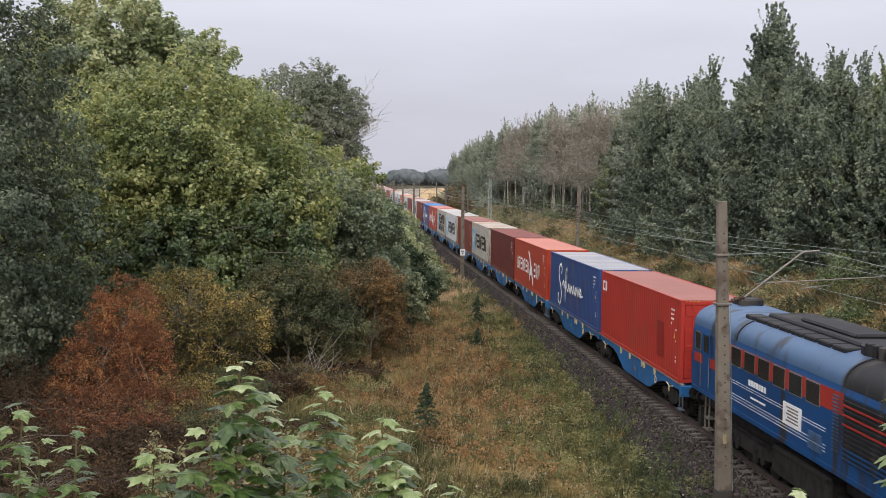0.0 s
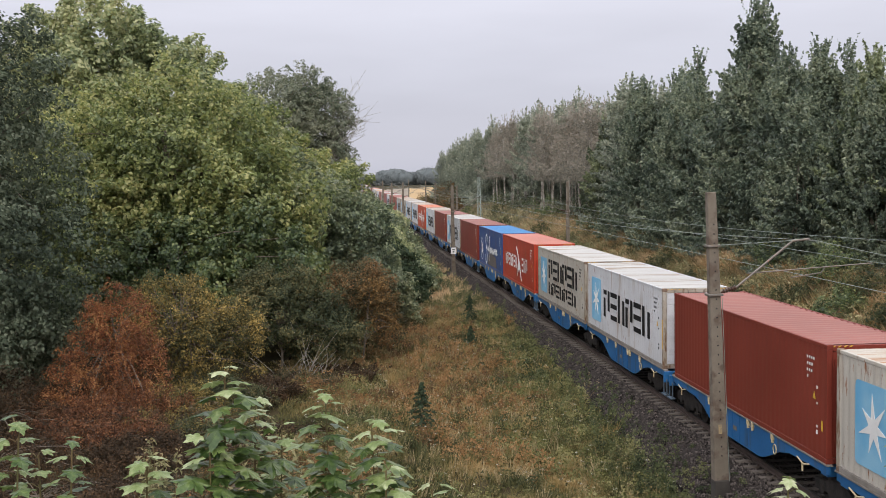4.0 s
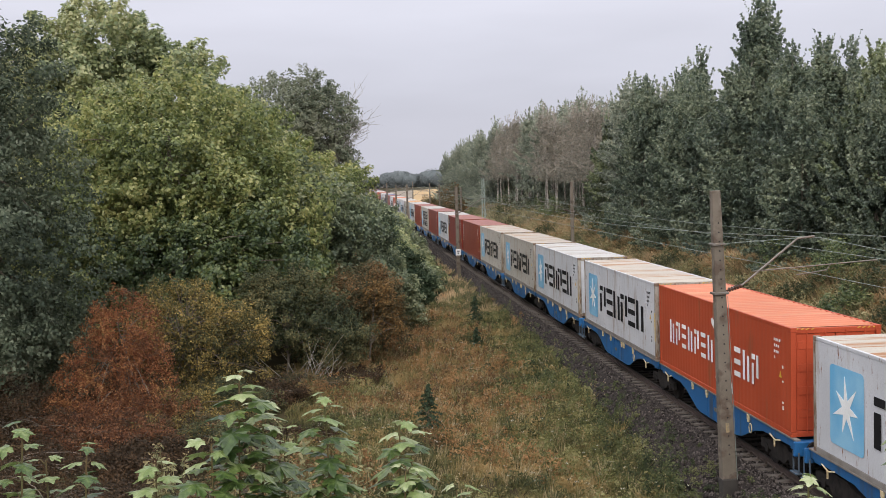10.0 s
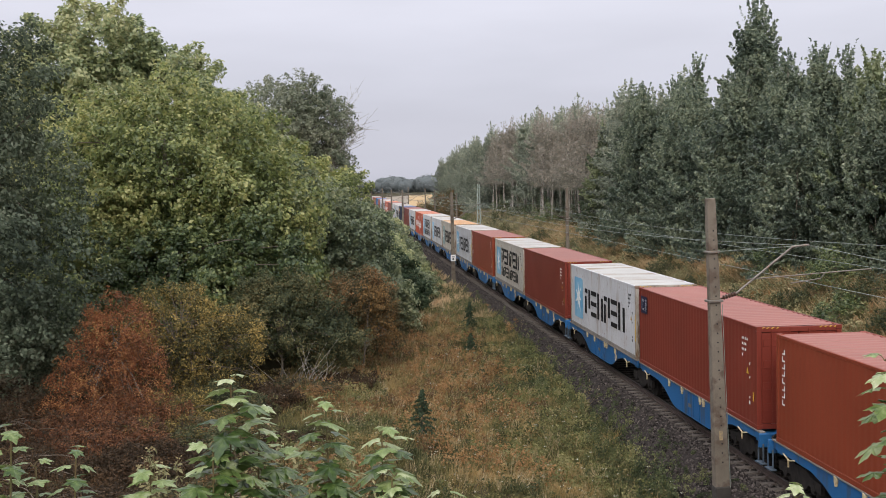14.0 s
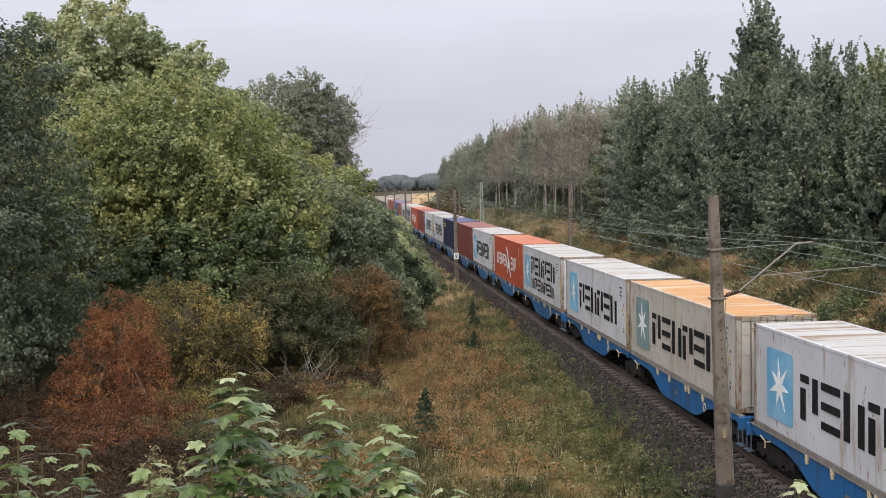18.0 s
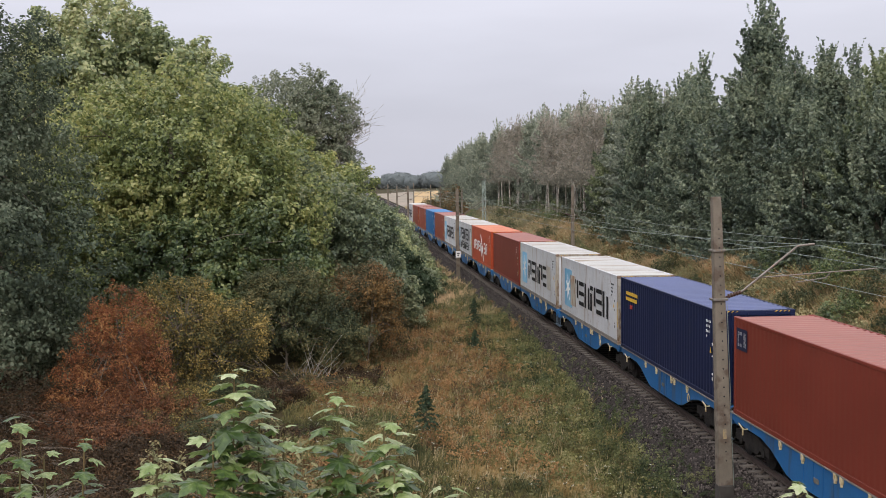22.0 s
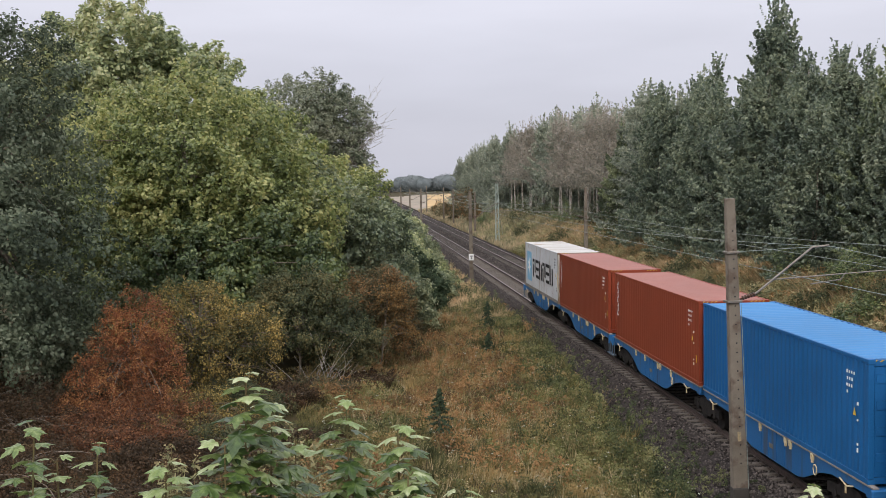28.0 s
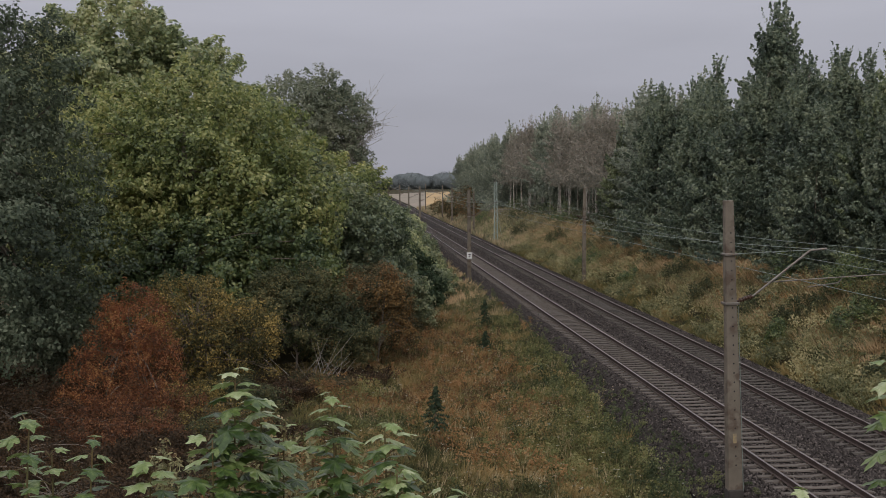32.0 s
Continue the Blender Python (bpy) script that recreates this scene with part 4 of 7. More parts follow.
def locomotive():
    """Origin on the rail at the leading end of the first container; the body lies towards -y."""
    ob = thing("diesel_locomotive", "blue diesel locomotive with a red window band and sooty roof", "locomotive")
    y1, y0 = -1.95, -19.1
    W = 1.47
    prof = [(-W, 1.60), (-W, 3.45), (-1.42, 3.61), (1.42, 3.61), (W, 3.45), (W, 1.60)]
    body = part("body", prism(prof, y0, y1 - 0.35, "y"), P_["lb"], ob)
    roof = [(-1.43 * math.copysign(abs(math.cos(a)) ** 0.75, math.cos(a)), 3.60 + 0.70 * math.sin(a) ** 0.9) for a in np.linspace(0.001, math.pi - 0.001, 25)]
    for a, b in ((y1 - 0.3, y1 - 4.4), (y1 - 4.42, y1 - 11.7)):
        part("roof_panel", rounded(prism(roof, b, a, "y")), P_["lroof"], ob, "faded blue dusty roof panel")
    for a, b in ((y1 - 11.72, y1 - 15.0), (y1 - 15.02, y0)):
        part("roof_panel", rounded(prism(roof, b, a, "y")), P_["ldark"], ob, "sooty dark roof panel")
    for y in (y1 - 4.41, y1 - 11.71, y1 - 15.01):
        part("roof_seam", prism([(x * 1.012, z + 0.02) for x, z in roof], y - 0.04, y + 0.04, "y"), P_["ldark"], ob, "dark roof joint")
    # rounded cab end towards the containers
    cab = [(y1 - 0.36, 1.55), (y1 - 0.08, 1.62), (y1 - 0.04, 2.6), (y1 - 0.10, 2.72), (y1 - 0.32, 3.52), (y1 - 0.36, 3.60)]
    part("cab_front", prism(cab, -W + 0.06, W - 0.06), P_["lb"], body)
    for s in (-1, 1):
        part("front_window", boxes((s * 0.66 - 0.52, s * 0.66 + 0.52, y1 - 0.24, y1 - 0.12, 2.84, 3.42), bevel=0.03), P_["glass"], body, "dark cab window")
    part("front_band", boxes((-W + 0.1, W - 0.1, y1 - 0.08, y1 - 0.03, 2.1, 2.42)), P_["lred"], body, "red band")
    for k in range(6):      # the roof curves down to the cab windows
        q, d = math.cos(0.2 + 0.2 * k), 0.32 * math.sin(0.2 + 0.2 * k)
        part("roof_nose", rounded(prism([(x * (0.5 + 0.5 * q), 3.58 + (z - 3.6) * q) for x, z in roof], y1 - 0.31, y1 - 0.3 + d, "y")), P_["lroof"], ob)
    # sooty roof gear
    part("exhaust_hood", boxes((-0.45, 0.95, y1 - 11.6, y1 - 4.2, 4.15, 4.40), (-0.2, 0.8, y1 - 9.5, y1 - 6.0, 4.38, 4.50), (-0.6, 0.9, y1 - 14.6, y1 - 11.0, 4.15, 4.52), bevel=0.05), P_["ldark"], ob, "sooty roof hood")
    for k in range(8):
        part("roof_hatch", boxes((-0.92, -0.42, y1 - 4.4 - 0.88 * k, y1 - 3.62 - 0.88 * k, 4.02, 4.31), bevel=0.03), P_["ldark"], ob)
    for k in range(9):
        part("vent_rib", boxes((-0.74, -0.55, y1 - 11.4 - 0.34 * k, y1 - 11.2 - 0.34 * k, 4.1, 4.54), bevel=0.02), P_["ldark"], ob)
    part("fan_housing", rods(((0.1, y1 - 11.2, 4.2), (0.1, y1 - 11.2, 4.45), 0.85), n=24), P_["ldark"], ob)
    part("horn", boxes((-0.3, 0.5, y1 - 1.3, y1 - 0.6, 4.26, 4.5), bevel=0.05), P_["ldark"], ob)
    for s in (-1, 1):
        x = s * W

        def plate(name, ya, yb, za, zb, mat, t=0.012, label="", owner=body, bevel=0.0):
            lo, hi = sorted((x, x + s * t))
            return part(name, boxes((lo, hi, yb, ya, za, zb), bevel=bevel), mat, owner, label)
        plate("red_band", y1 - 3.0, y1 - 11.8, 2.95, 3.46, P_["lred"], 0.006, "red band at window height")
        plate("red_band", y1 - 0.5, y1 - 3.0, 2.45, 2.74, P_["lred"], 0.006, "short red band")
        for d in (4.1, 5.21, 6.32, 7.43, 8.54, 9.64):
            w = plate("side_window", y1 - d, y1 - d - 0.86, 2.88, 3.45, M["galv"], 0.012, "rounded window with a pale frame", bevel=0.004)
            plate("pane", y1 - d - 0.035, y1 - d - 0.825, 2.91, 3.42, P_["glass"], 0.02, "dark glass", w, 0.006)
        w = plate("cab_window", y1 - 0.62, y1 - 1.2, 2.84, 3.42, M["galv"], 0.012, "cab side window")
        plate("pane", y1 - 0.67, y1 - 1.15, 2.87, 3.39, P_["glass"], 0.02, "dark glass", w)
        d = plate("cab_door", y1 - 1.42, y1 - 2.12, 1.72, 3.45, P_["lb"], 0.02, "blue cab door", bevel=0.006)
        plate("pane", y1 - 1.55, y1 - 2.0, 2.87, 3.39, P_["glass"], 0.03, "dark glass", d)
        part("handrail", rods(((x + s * 0.06, y1 - 1.36, 1.75), (x + s * 0.06, y1 - 1.36, 2.8), 0.012), ((x + s * 0.06, y1 - 2.2, 1.75), (x + s * 0.06, y1 - 2.2, 2.8), 0.012)), M["galv"], body)
        for z in (1.90, 1.98, 2.06, 2.38, 2.45):
            plate("white_stripe", y1 - 3.2, y1 - 10.9, z, z + 0.009, M["white"], 0.008, "thin white stripe")
        for i in range(7):
            plate("marking_bar", y1 - 5.6 - 0.2 * i, y1 - 5.75 - 0.2 * i, 2.54, 2.70, M["white"], 0.01, "pale marking bar")
        for i in range(9):
            plate("marking_bar", y1 - 5.8 - 0.13 * i, y1 - 5.89 - 0.13 * i, 2.20, 2.25, M["white"], 0.01, "pale marking bar")
        b = plate("notice_board", y1 - 8.23, y1 - 9.42, 2.05, 2.61, M["white"], 0.018, "white board with grey markings")
        for i in range(5):
            plate("board_bar", y1 - 8.45 - 0.1 * (i % 2), y1 - 9.25, 2.15 + 0.085 * i, 2.19 + 0.085 * i, M["galv"], 0.023, "grey line", b)
        for i in range(9):
            plate("louvre", y1 - 9.9, y1 - 10.7, 1.80 + 0.05 * i, 1.825 + 0.05 * i, P_["lroof"], 0.03, "ventilation slat")
        for i in range(16):
            plate("louvre", y1 - 11.25, y1 - 11.6, 2.05 + 0.085 * i, 2.085 + 0.085 * i, P_["lroof"], 0.02, "ventilation slat")
        g = plate("radiator", y1 - 11.86, y1 - 16.0, 1.95, 3.42, P_["ldark"], 0.01, "dark radiator opening")
        for i in range(13):
            plate("radiator_slat", y1 - 11.86, y1 - 16.0, 1.99 + 0.11 * i, 2.025 + 0.11 * i, P_["lred"] if i in (7, 9, 11) else P_["lb"] if i < 3 else P_["ldark"], 0.05, "painted slat", g)
        plate("sill", y1 - 0.4, y0, 1.53, 1.65, P_["lb"], 0.03)
    part("underframe", boxes((-0.95, 0.95, y0, y1 - 0.3, 0.95, 1.59)), P_["gear"], ob)
    part("fuel_tank", boxes((-1.35, 1.35, y1 - 11.0, y1 - 7.2, 0.5, 1.27), (-1.40, 1.40, y1 - 10.9, y1 - 7.3, 1.18, 1.24), bevel=0.05), P_["gear"], ob)
    for yc in (y1 - 4.0, y1 - 13.4):
        b = part("bogie", boxes((-1.0, 1.0, yc - 2.6, yc + 2.6, 0.6, 0.9), bevel=0.05), P_["gear"], ob)
        for s in (-1, 1):
            part("side_frame", prism([(yc - 2.8, 0.62), (yc - 2.8, 0.9), (yc + 2.8, 0.9), (yc + 2.8, 0.62), (yc + 1.5, 0.5), (yc - 1.5, 0.5)], s * 1.12 - 0.07, s * 1.12 + 0.07), P_["gear"], b)
            for a in (-2.1, 0, 2.1):
                part("wheel", rods(((s * 0.68, yc + a, 0.525), (s * 0.82, yc + a, 0.525), 0.525), ((s * 0.82, yc + a, 0.525), (s * 1.2, yc + a, 0.525), 0.16), n=24), P_["gear"], b)
                part("spring", rods(((s * 1.2, yc + a + 0.45, 0.35), (s * 1.2, yc + a + 0.45, 0.75), 0.1), n=10), P_["gear"], b)
    for s in (-1, 1):
        part("buffer", rods(((s * 0.875, y1 - 0.3, 1.05), (s * 0.875, y1 + 0.35, 1.05), 0.1), ((s * 0.875, y1 + 0.3, 1.05), (s * 0.875, y1 + 0.36, 1.05), 0.24), n=14), P_["gear"], ob)
        part("step", boxes((s * 1.3 - 0.12, s * 1.3 + 0.12, y1 - 1.95, y1 - 1.5, 0.42, 0.46), (s * 1.3 - 0.12, s * 1.3 + 0.12, y1 - 1.95, y1 - 1.5, 0.78, 0.82), (s * 1.38 - 0.02, s * 1.38 + 0.02, y1 - 1.95, y1 - 1.9, 0.42, 1.55), (s * 1.38 - 0.02, s * 1.38 + 0.02, y1 - 1.55, y1 - 1.5, 0.42, 1.55)), M["galv"], ob)
    part("plough", prism([(y1 - 0.5, 0.25), (y1 - 0.2, 0.25), (y1 - 0.3, 0.9), (y1 - 0.5, 0.9)], -1.2, 1.2), P_["gear"], ob)
    return ob


TRAIN.append((locomotive(), 0.0, 0.0))

# ---- trees and shrubs ----
G = {
    "maple": leafy("maple_leaves", [(0.084, 0.112, 0.046), (0.165, 0.206, 0.074), (0.285, 0.318, 0.112), (0.47, 0.45, 0.18)], glow=0.45),
    "lime": leafy("lime_leaves", [(0.155, 0.195, 0.105), (0.270, 0.318, 0.155), (0.40, 0.425, 0.21), (0.56, 0.54, 0.30)], glow=0.45),
    "ash": leafy("ash_leaves", [(0.105, 0.128, 0.084), (0.175, 0.198, 0.130), (0.250, 0.268, 0.178), (0.36, 0.36, 0.25)], glow=0.4),
    # birch tones lifted towards grey: the haze of distance is in the colour
    "pale_birch": leafy("hazed_birch_leaves", [(0.150, 0.175, 0.138), (0.230, 0.262, 0.200), (0.325, 0.355, 0.268), (0.48, 0.49, 0.37)], glow=0.42, patch=0.3),
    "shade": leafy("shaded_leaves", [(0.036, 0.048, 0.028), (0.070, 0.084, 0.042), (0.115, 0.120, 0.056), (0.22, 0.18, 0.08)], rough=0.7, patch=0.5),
    "rustbramble": leafy("rusty_bramble_leaves", [(0.058, 0.034, 0.021), (0.125, 0.058, 0.031), (0.205, 0.088, 0.042), (0.32, 0.16, 0.07)], rough=0.7, patch=0.6),
    # dark brown with the shade below the overhanging oak put into the colour
    "bramble": leafy("shaded_bramble_leaves", [(0.030, 0.022, 0.014), (0.052, 0.036, 0.021), (0.080, 0.050, 0.027), (0.13, 0.075, 0.037)], rough=0.7, patch=0.5),
    # youngest leaves, paler; the sky's sheen on the top tier is painted in
    "top": leafy("pale_sheen_maple_leaves", [(0.13, 0.19, 0.05), (0.21, 0.28, 0.09), (0.32, 0.38, 0.17), (0.48, 0.51, 0.30)], rough=0.32, glow=0.3, patch=2.0, each=True),
    "oak": leafy("oak_leaves", [(0.044, 0.062, 0.042), (0.082, 0.106, 0.066), (0.122, 0.148, 0.092), (0.185, 0.21, 0.138)], rough=0.55, glow=0.35),
    "dark": leafy("dark_leaves", [(0.085, 0.115, 0.072), (0.153, 0.188, 0.108), (0.236, 0.272, 0.152), (0.38, 0.38, 0.21)], glow=0.4),
    "birch": leafy("birch_leaves", [(0.068, 0.092, 0.070), (0.125, 0.162, 0.115), (0.205, 0.248, 0.168), (0.36, 0.39, 0.26)], glow=0.42, patch=0.3),
    "bright": leafy("yellow_green_leaves", [(0.070, 0.096, 0.060), (0.130, 0.166, 0.094), (0.220, 0.255, 0.135), (0.37, 0.40, 0.22)], glow=0.42, patch=0.3),
    # browning leaves, lightened further so that distant haze lies in their colour
    "dry": leafy("hazed_dry_leaves", [(0.20, 0.20, 0.158), (0.28, 0.262, 0.208), (0.36, 0.306, 0.248), (0.42, 0.38, 0.30)], glow=0.45),
    "red": leafy("rust_red_leaves", [(0.080, 0.046, 0.028), (0.185, 0.078, 0.038), (0.32, 0.125, 0.054), (0.48, 0.26, 0.105)], rough=0.7, patch=0.9),
    "ochre": leafy("ochre_leaves", [(0.050, 0.058, 0.028), (0.120, 0.112, 0.044), (0.245, 0.180, 0.060), (0.47, 0.34, 0.11)], rough=0.7, patch=0.55),
    "rustochre": leafy("rust_ochre_leaves", [(0.050, 0.046, 0.024), (0.120, 0.086, 0.037), (0.225, 0.135, 0.052), (0.37, 0.215, 0.082)], rough=0.7, patch=0.5),
    "hawthorn": leafy("hawthorn_leaves", [(0.042, 0.054, 0.032), (0.092, 0.090, 0.048), (0.170, 0.122, 0.058), (0.33, 0.17, 0.075)], rough=0.7, patch=0.5),
    "conifer": leafy("conifer_needles", [(0.032, 0.052, 0.032), (0.047, 0.072, 0.039), (0.065, 0.095, 0.049), (0.089, 0.110, 0.056)], rough=0.7),
    "young": leafy("young_maple_leaves", [(0.034, 0.066, 0.016), (0.076, 0.126, 0.032), (0.145, 0.205, 0.058), (0.27, 0.33, 0.13)], rough=0.34, glow=0.3, patch=3.0, each=True),
    # nearly even blue-grey: the air's haze is mixed into these leaf colours
    "far": leafy("hazed_far_leaves", [(0.150, 0.168, 0.170), (0.160, 0.178, 0.178), (0.170, 0.188, 0.186), (0.180, 0.196, 0.192)], patch=0.05),
}


def leaf_quads(p, d, size, r, fold=0.25, ratio=0.62):
    """Folded leaf-shaped quads at points p, facing roughly d."""
    n = len(p)
    d = d + 0.75 * r.standard_normal((n, 3))
    d /= np.linalg.norm(d, axis=1)[:, None]
    t = np.cross(d, r.standard_normal((n, 3)))
    t /= np.linalg.norm(t, axis=1)[:, None]
    b = np.cross(d, t)
    s = (size * r.uniform(0.6, 1.3, n))[:, None]
    v = np.stack([p - t * s, p + b * s * ratio + d * s * fold, p + t * s, p - b * s * ratio + d * s * fold], 1)
    return v.reshape(-1, 3), np.arange(4 * n).reshape(-1, 4)


def leaf_tris(p, d, size, r):
    """Pointed three-cornered leaves at points p, facing roughly d."""
    n = len(p)
    d = d + 0.85 * r.standard_normal((n, 3))
    d /= np.linalg.norm(d, axis=1)[:, None]
    t = np.cross(d, r.standard_normal((n, 3)))
    t /= np.linalg.norm(t, axis=1)[:, None]
    b = np.cross(d, t)
    s = (size * r.uniform(0.55, 1.4, n))[:, None]
    v = np.stack([p + t * s * 1.15, p - t * s * 0.7 + b * s * 0.75, p - t * s * 0.7 - b * s * 0.75], 1)
    return v.reshape(-1, 3), np.arange(3 * n).reshape(-1, 3)


def clumps(centre, radii, count, size, r, low=-0.75):
    """Places of leaf clumps on and in an uneven ellipsoid."""
    d = r.standard_normal((count * 3, 3))
    d /= np.linalg.norm(d, axis=1)[:, None]
    d = d[d[:, 2] > low][:count]
    wob = 1 + 0.16 * np.sin(3.1 * d[:, 0] + 5 * d[:, 1] + r.uniform(0, 6)) + 0.12 * np.sin(6 * d[:, 2] + 4 * d[:, 0] + r.uniform(0, 6))
    k = r.uniform(0.55, 1.0, len(d)) ** 0.6 * wob
    return centre + d * k[:, None] * radii, size * r.uniform(0.65, 1.25, len(d)), d


def crown(name, blobs, leaves, leaf, mat, seed, clump=1.1, density=0.9, droop=0.0):
    """A crown of clumps of leaves. blobs: centre x y z, radii x y z."""
    r = np.random.default_rng(seed)
    C, S, D = [], [], []
    for b in blobs:
        area = 4.19 * (b[3] * b[4] + b[4] * b[5] + b[3] * b[5])
        cl = min(clump, max(0.16, 0.95 * b[3]))
        n = max(6, int(density * area / (cl * cl)))
        c, s, d = clumps(np.array(b[:3]), np.array(b[3:6]), n, cl, r)
        C.append(c)
        S.append(s)
        D.append(d)
    C, S, D = np.concatenate(C), np.concatenate(S), np.concatenate(D)
    w = S ** 2
    k = r.choice(len(C), leaves, p=w / w.sum())
    u = r.standard_normal((leaves, 3))
    u /= np.linalg.norm(u, axis=1)[:, None]
    rad = r.uniform(0.1, 1.0, leaves) ** 0.6
    # each clump is a spray that reaches outwards and hangs a little at its tip
    reach = r.uniform(-0.7, 1.0, leaves)
    p = C[k] + u * (rad * (0.72 - 0.38 * reach) * S[k])[:, None] + D[k] * (0.85 * reach * S[k])[:, None]
    p[:, 2] -= (0.18 + droop) * np.clip(reach, 0, 1) ** 2 * S[k]
    face = 0.5 * u + 0.8 * D[k] + np.array([0, 0, 0.45])
    v, f = leaf_quads(p, face, 0.93 * leaf, r)
    return mesh_of(name, v, f, mat), C


def trunk_mesh(name, base, top, r0, limbs, seed, mat, C=None, bend=0.4):
    """A tapered trunk with limbs that reach towards clumps of the crown."""
    r = np.random.default_rng(seed)
    base, top = np.array(base, dtype=float), np.array(top, dtype=float)
    t = np.linspace(0, 1, 9)[:, None]
    mid = base + (top - base) * t + np.concatenate([bend * np.sin(np.pi * t * r.uniform(0.8, 1.6)) * r.uniform(-1, 1), bend * np.sin(np.pi * t) * r.uniform(-1, 1), 0 * t], 1)
    rows = [(mid, r0 * (1 - 0.85 * t[:, 0]) + 0.25 * r0 * np.exp(-9 * t[:, 0]))]
    if C is not None and len(C):
        for c in C[r.choice(len(C), min(limbs, len(C)), replace=False)]:
            k = r.uniform(0.3, 0.85)
            a = np.array([np.interp(k, t[:, 0], mid[:, i]) for i in range(3)])
            s = np.linspace(0, 1, 5)[:, None]
            q = a + (c - a) * s + np.array([0, 0, 1]) * (0.12 * np.linalg.norm(c - a) * np.sin(np.pi * s))
            rows.append((q, r0 * 0.30 * (1 - k * 0.6) * (1 - 0.9 * s[:, 0]) + 0.01))
    v, f = tubes(rows, 7)
    return mesh_of(name, v, f, mat, True)


def ragged(blobs, count, seed):
    """Adds small lobes round the large ones, so that the outline is uneven."""
    r = np.random.default_rng(seed)
    out = list(blobs)
    for _ in range(count):
        b = blobs[r.integers(len(blobs))]
        d = r.standard_normal(3)
        d /= np.linalg.norm(d)
        d[2] = abs(d[2]) * 0.9 - 0.2
        k = r.uniform(0.22, 0.42)
        out.append((b[0] + d[0] * b[3], b[1] + d[1] * b[4], max(0.3, b[2] + d[2] * b[5]), b[3] * k, b[4] * k, b[5] * k * 1.2))
    return out


def tree(name, label, category, x, y, blobs, leaves, leaf, mat, seed, r0=0.25, clump=1.1, limbs=24, bark="bark", density=0.9, group="", top=None, droop=0.0):
    """blobs are relative to the foot of the tree."""
    z = float(height(x, y)) - 0.1
    ob = thing(name, label, category, group, pose(x, y, z))
    if category == "shrub":
        blobs = ragged(blobs, 9, seed)
    me, C = crown("crown", blobs, leaves, leaf, G[mat], seed, clump, density, droop)
    hang("crown", me, ob)
    b = blobs[0]
    stem = hang("trunk" if r0 > 0.04 else "stem", trunk_mesh("trunk", (0, 0, -0.2), (b[0], b[1], top or b[2] + 0.5 * b[5]), r0, limbs, seed, M[bark], C), ob)
    if r0 < 0.04:
        stem["kind"] = "stuff"
    return ob


# wooded edge on the near side of the line
tree("maple_tree", "broad green maple with yellowing leaves", "tree", -21.5, 62, [(0.3, 0, 9.2, 6.2, 5.2, 5.4), (-4.2, -0.8, 7.4, 4.6, 4, 4.8), (4.2, -1.4, 6.0, 4.4, 3.6, 4.6), (0, -1, 4.8, 6.0, 3.2, 3.2), (0.6, -2.4, 8.0, 4.6, 3.2, 3.8), (-3.0, -2.2, 6.6, 3.6, 2.8, 3.6), (3.4, -2.6, 7.0, 3.6, 2.8, 3.6)], 140000, 0.122, "maple", 1, 0.34, 0.55, 70)
# shade of the maple's lower crown is put into this darker leaf colour
G["under"] = leafy("darkened_green_leaves", [(0.050, 0.078, 0.036), (0.100, 0.140, 0.055), (0.170, 0.210, 0.080), (0.38, 0.38, 0.14)], glow=0.4)
tree("hazel_tree", "dark green tree standing in for the maple's shaded lower crown", "tree", -20.8, 57, [(0, 0, 4.4, 5.2, 2.6, 3.0), (3.6, 0.4, 4.2, 3.8, 2.6, 3.2), (-3.6, 0, 3.6, 3.4, 2.4, 2.8)], 56000, 0.108, "under", 8, 0.16, 0.6, 50)
tree("lime_tree", "tall dense green tree behind the maple", "tree", -26.5, 76, [(-1.3, 0, 14.9, 4.8, 5, 5.6), (2.9, 0, 12.2, 4.8, 4.5, 5.4), (-4.6, 0, 10.8, 4.8, 5, 5.8), (5.8, 0, 9.4, 4, 4, 5), (-1.5, -1.5, 11.5, 4.5, 4, 4)], 165000, 0.170, "lime", 2, 0.4, 0.95, 60)
tree("oak_tree", "dark green oak hanging low over the shrubs", "tree", -27.2, 46, [(-0.9, 0, 10.6, 5.0, 4.4, 5.2), (0.5, -1.0, 5.6, 4.4, 3.6, 4.6), (-4, 0, 6, 5, 4, 6), (1.7, -0.6, 3.4, 2.8, 2.6, 2.6)], 130000, 0.092, "oak", 3, 0.42, 0.7, 60)
tree("ash_tree", "round grey-green tree thinning at one side", "tree", -16.6, 112, [(-1.6, 0, 13.2, 5.4, 5, 5.6), (2.1, 0, 14.2, 3.7, 4, 4.4), (4.1, 0, 9.4, 2.2, 3, 3.2), (-4.2, 0, 10.8, 4.4, 4, 5.6)], 80000, 0.13, "ash", 4, 0.4, 0.55, 150, density=0.9)
tree("field_maple", "mid green tree above the shrubs", "tree", -15.4, 64, [(0.2, 0, 6.2, 4.2, 3.8, 3.6), (2.4, 0, 4.6, 3.4, 3, 3.4), (-2, -1, 3.6, 3.6, 3, 3.2)], 66000, 0.112, "dark", 5, 0.22, 0.75, 40)
tree("lime_tree", "grey-green tree beside the maple", "tree", -17.2, 80, [(0, 0, 7.6, 4.6, 4.5, 4.2), (3.2, 0, 6.4, 3.8, 4, 3.8)], 58000, 0.13, "maple", 6, 0.3, 0.95, 40)
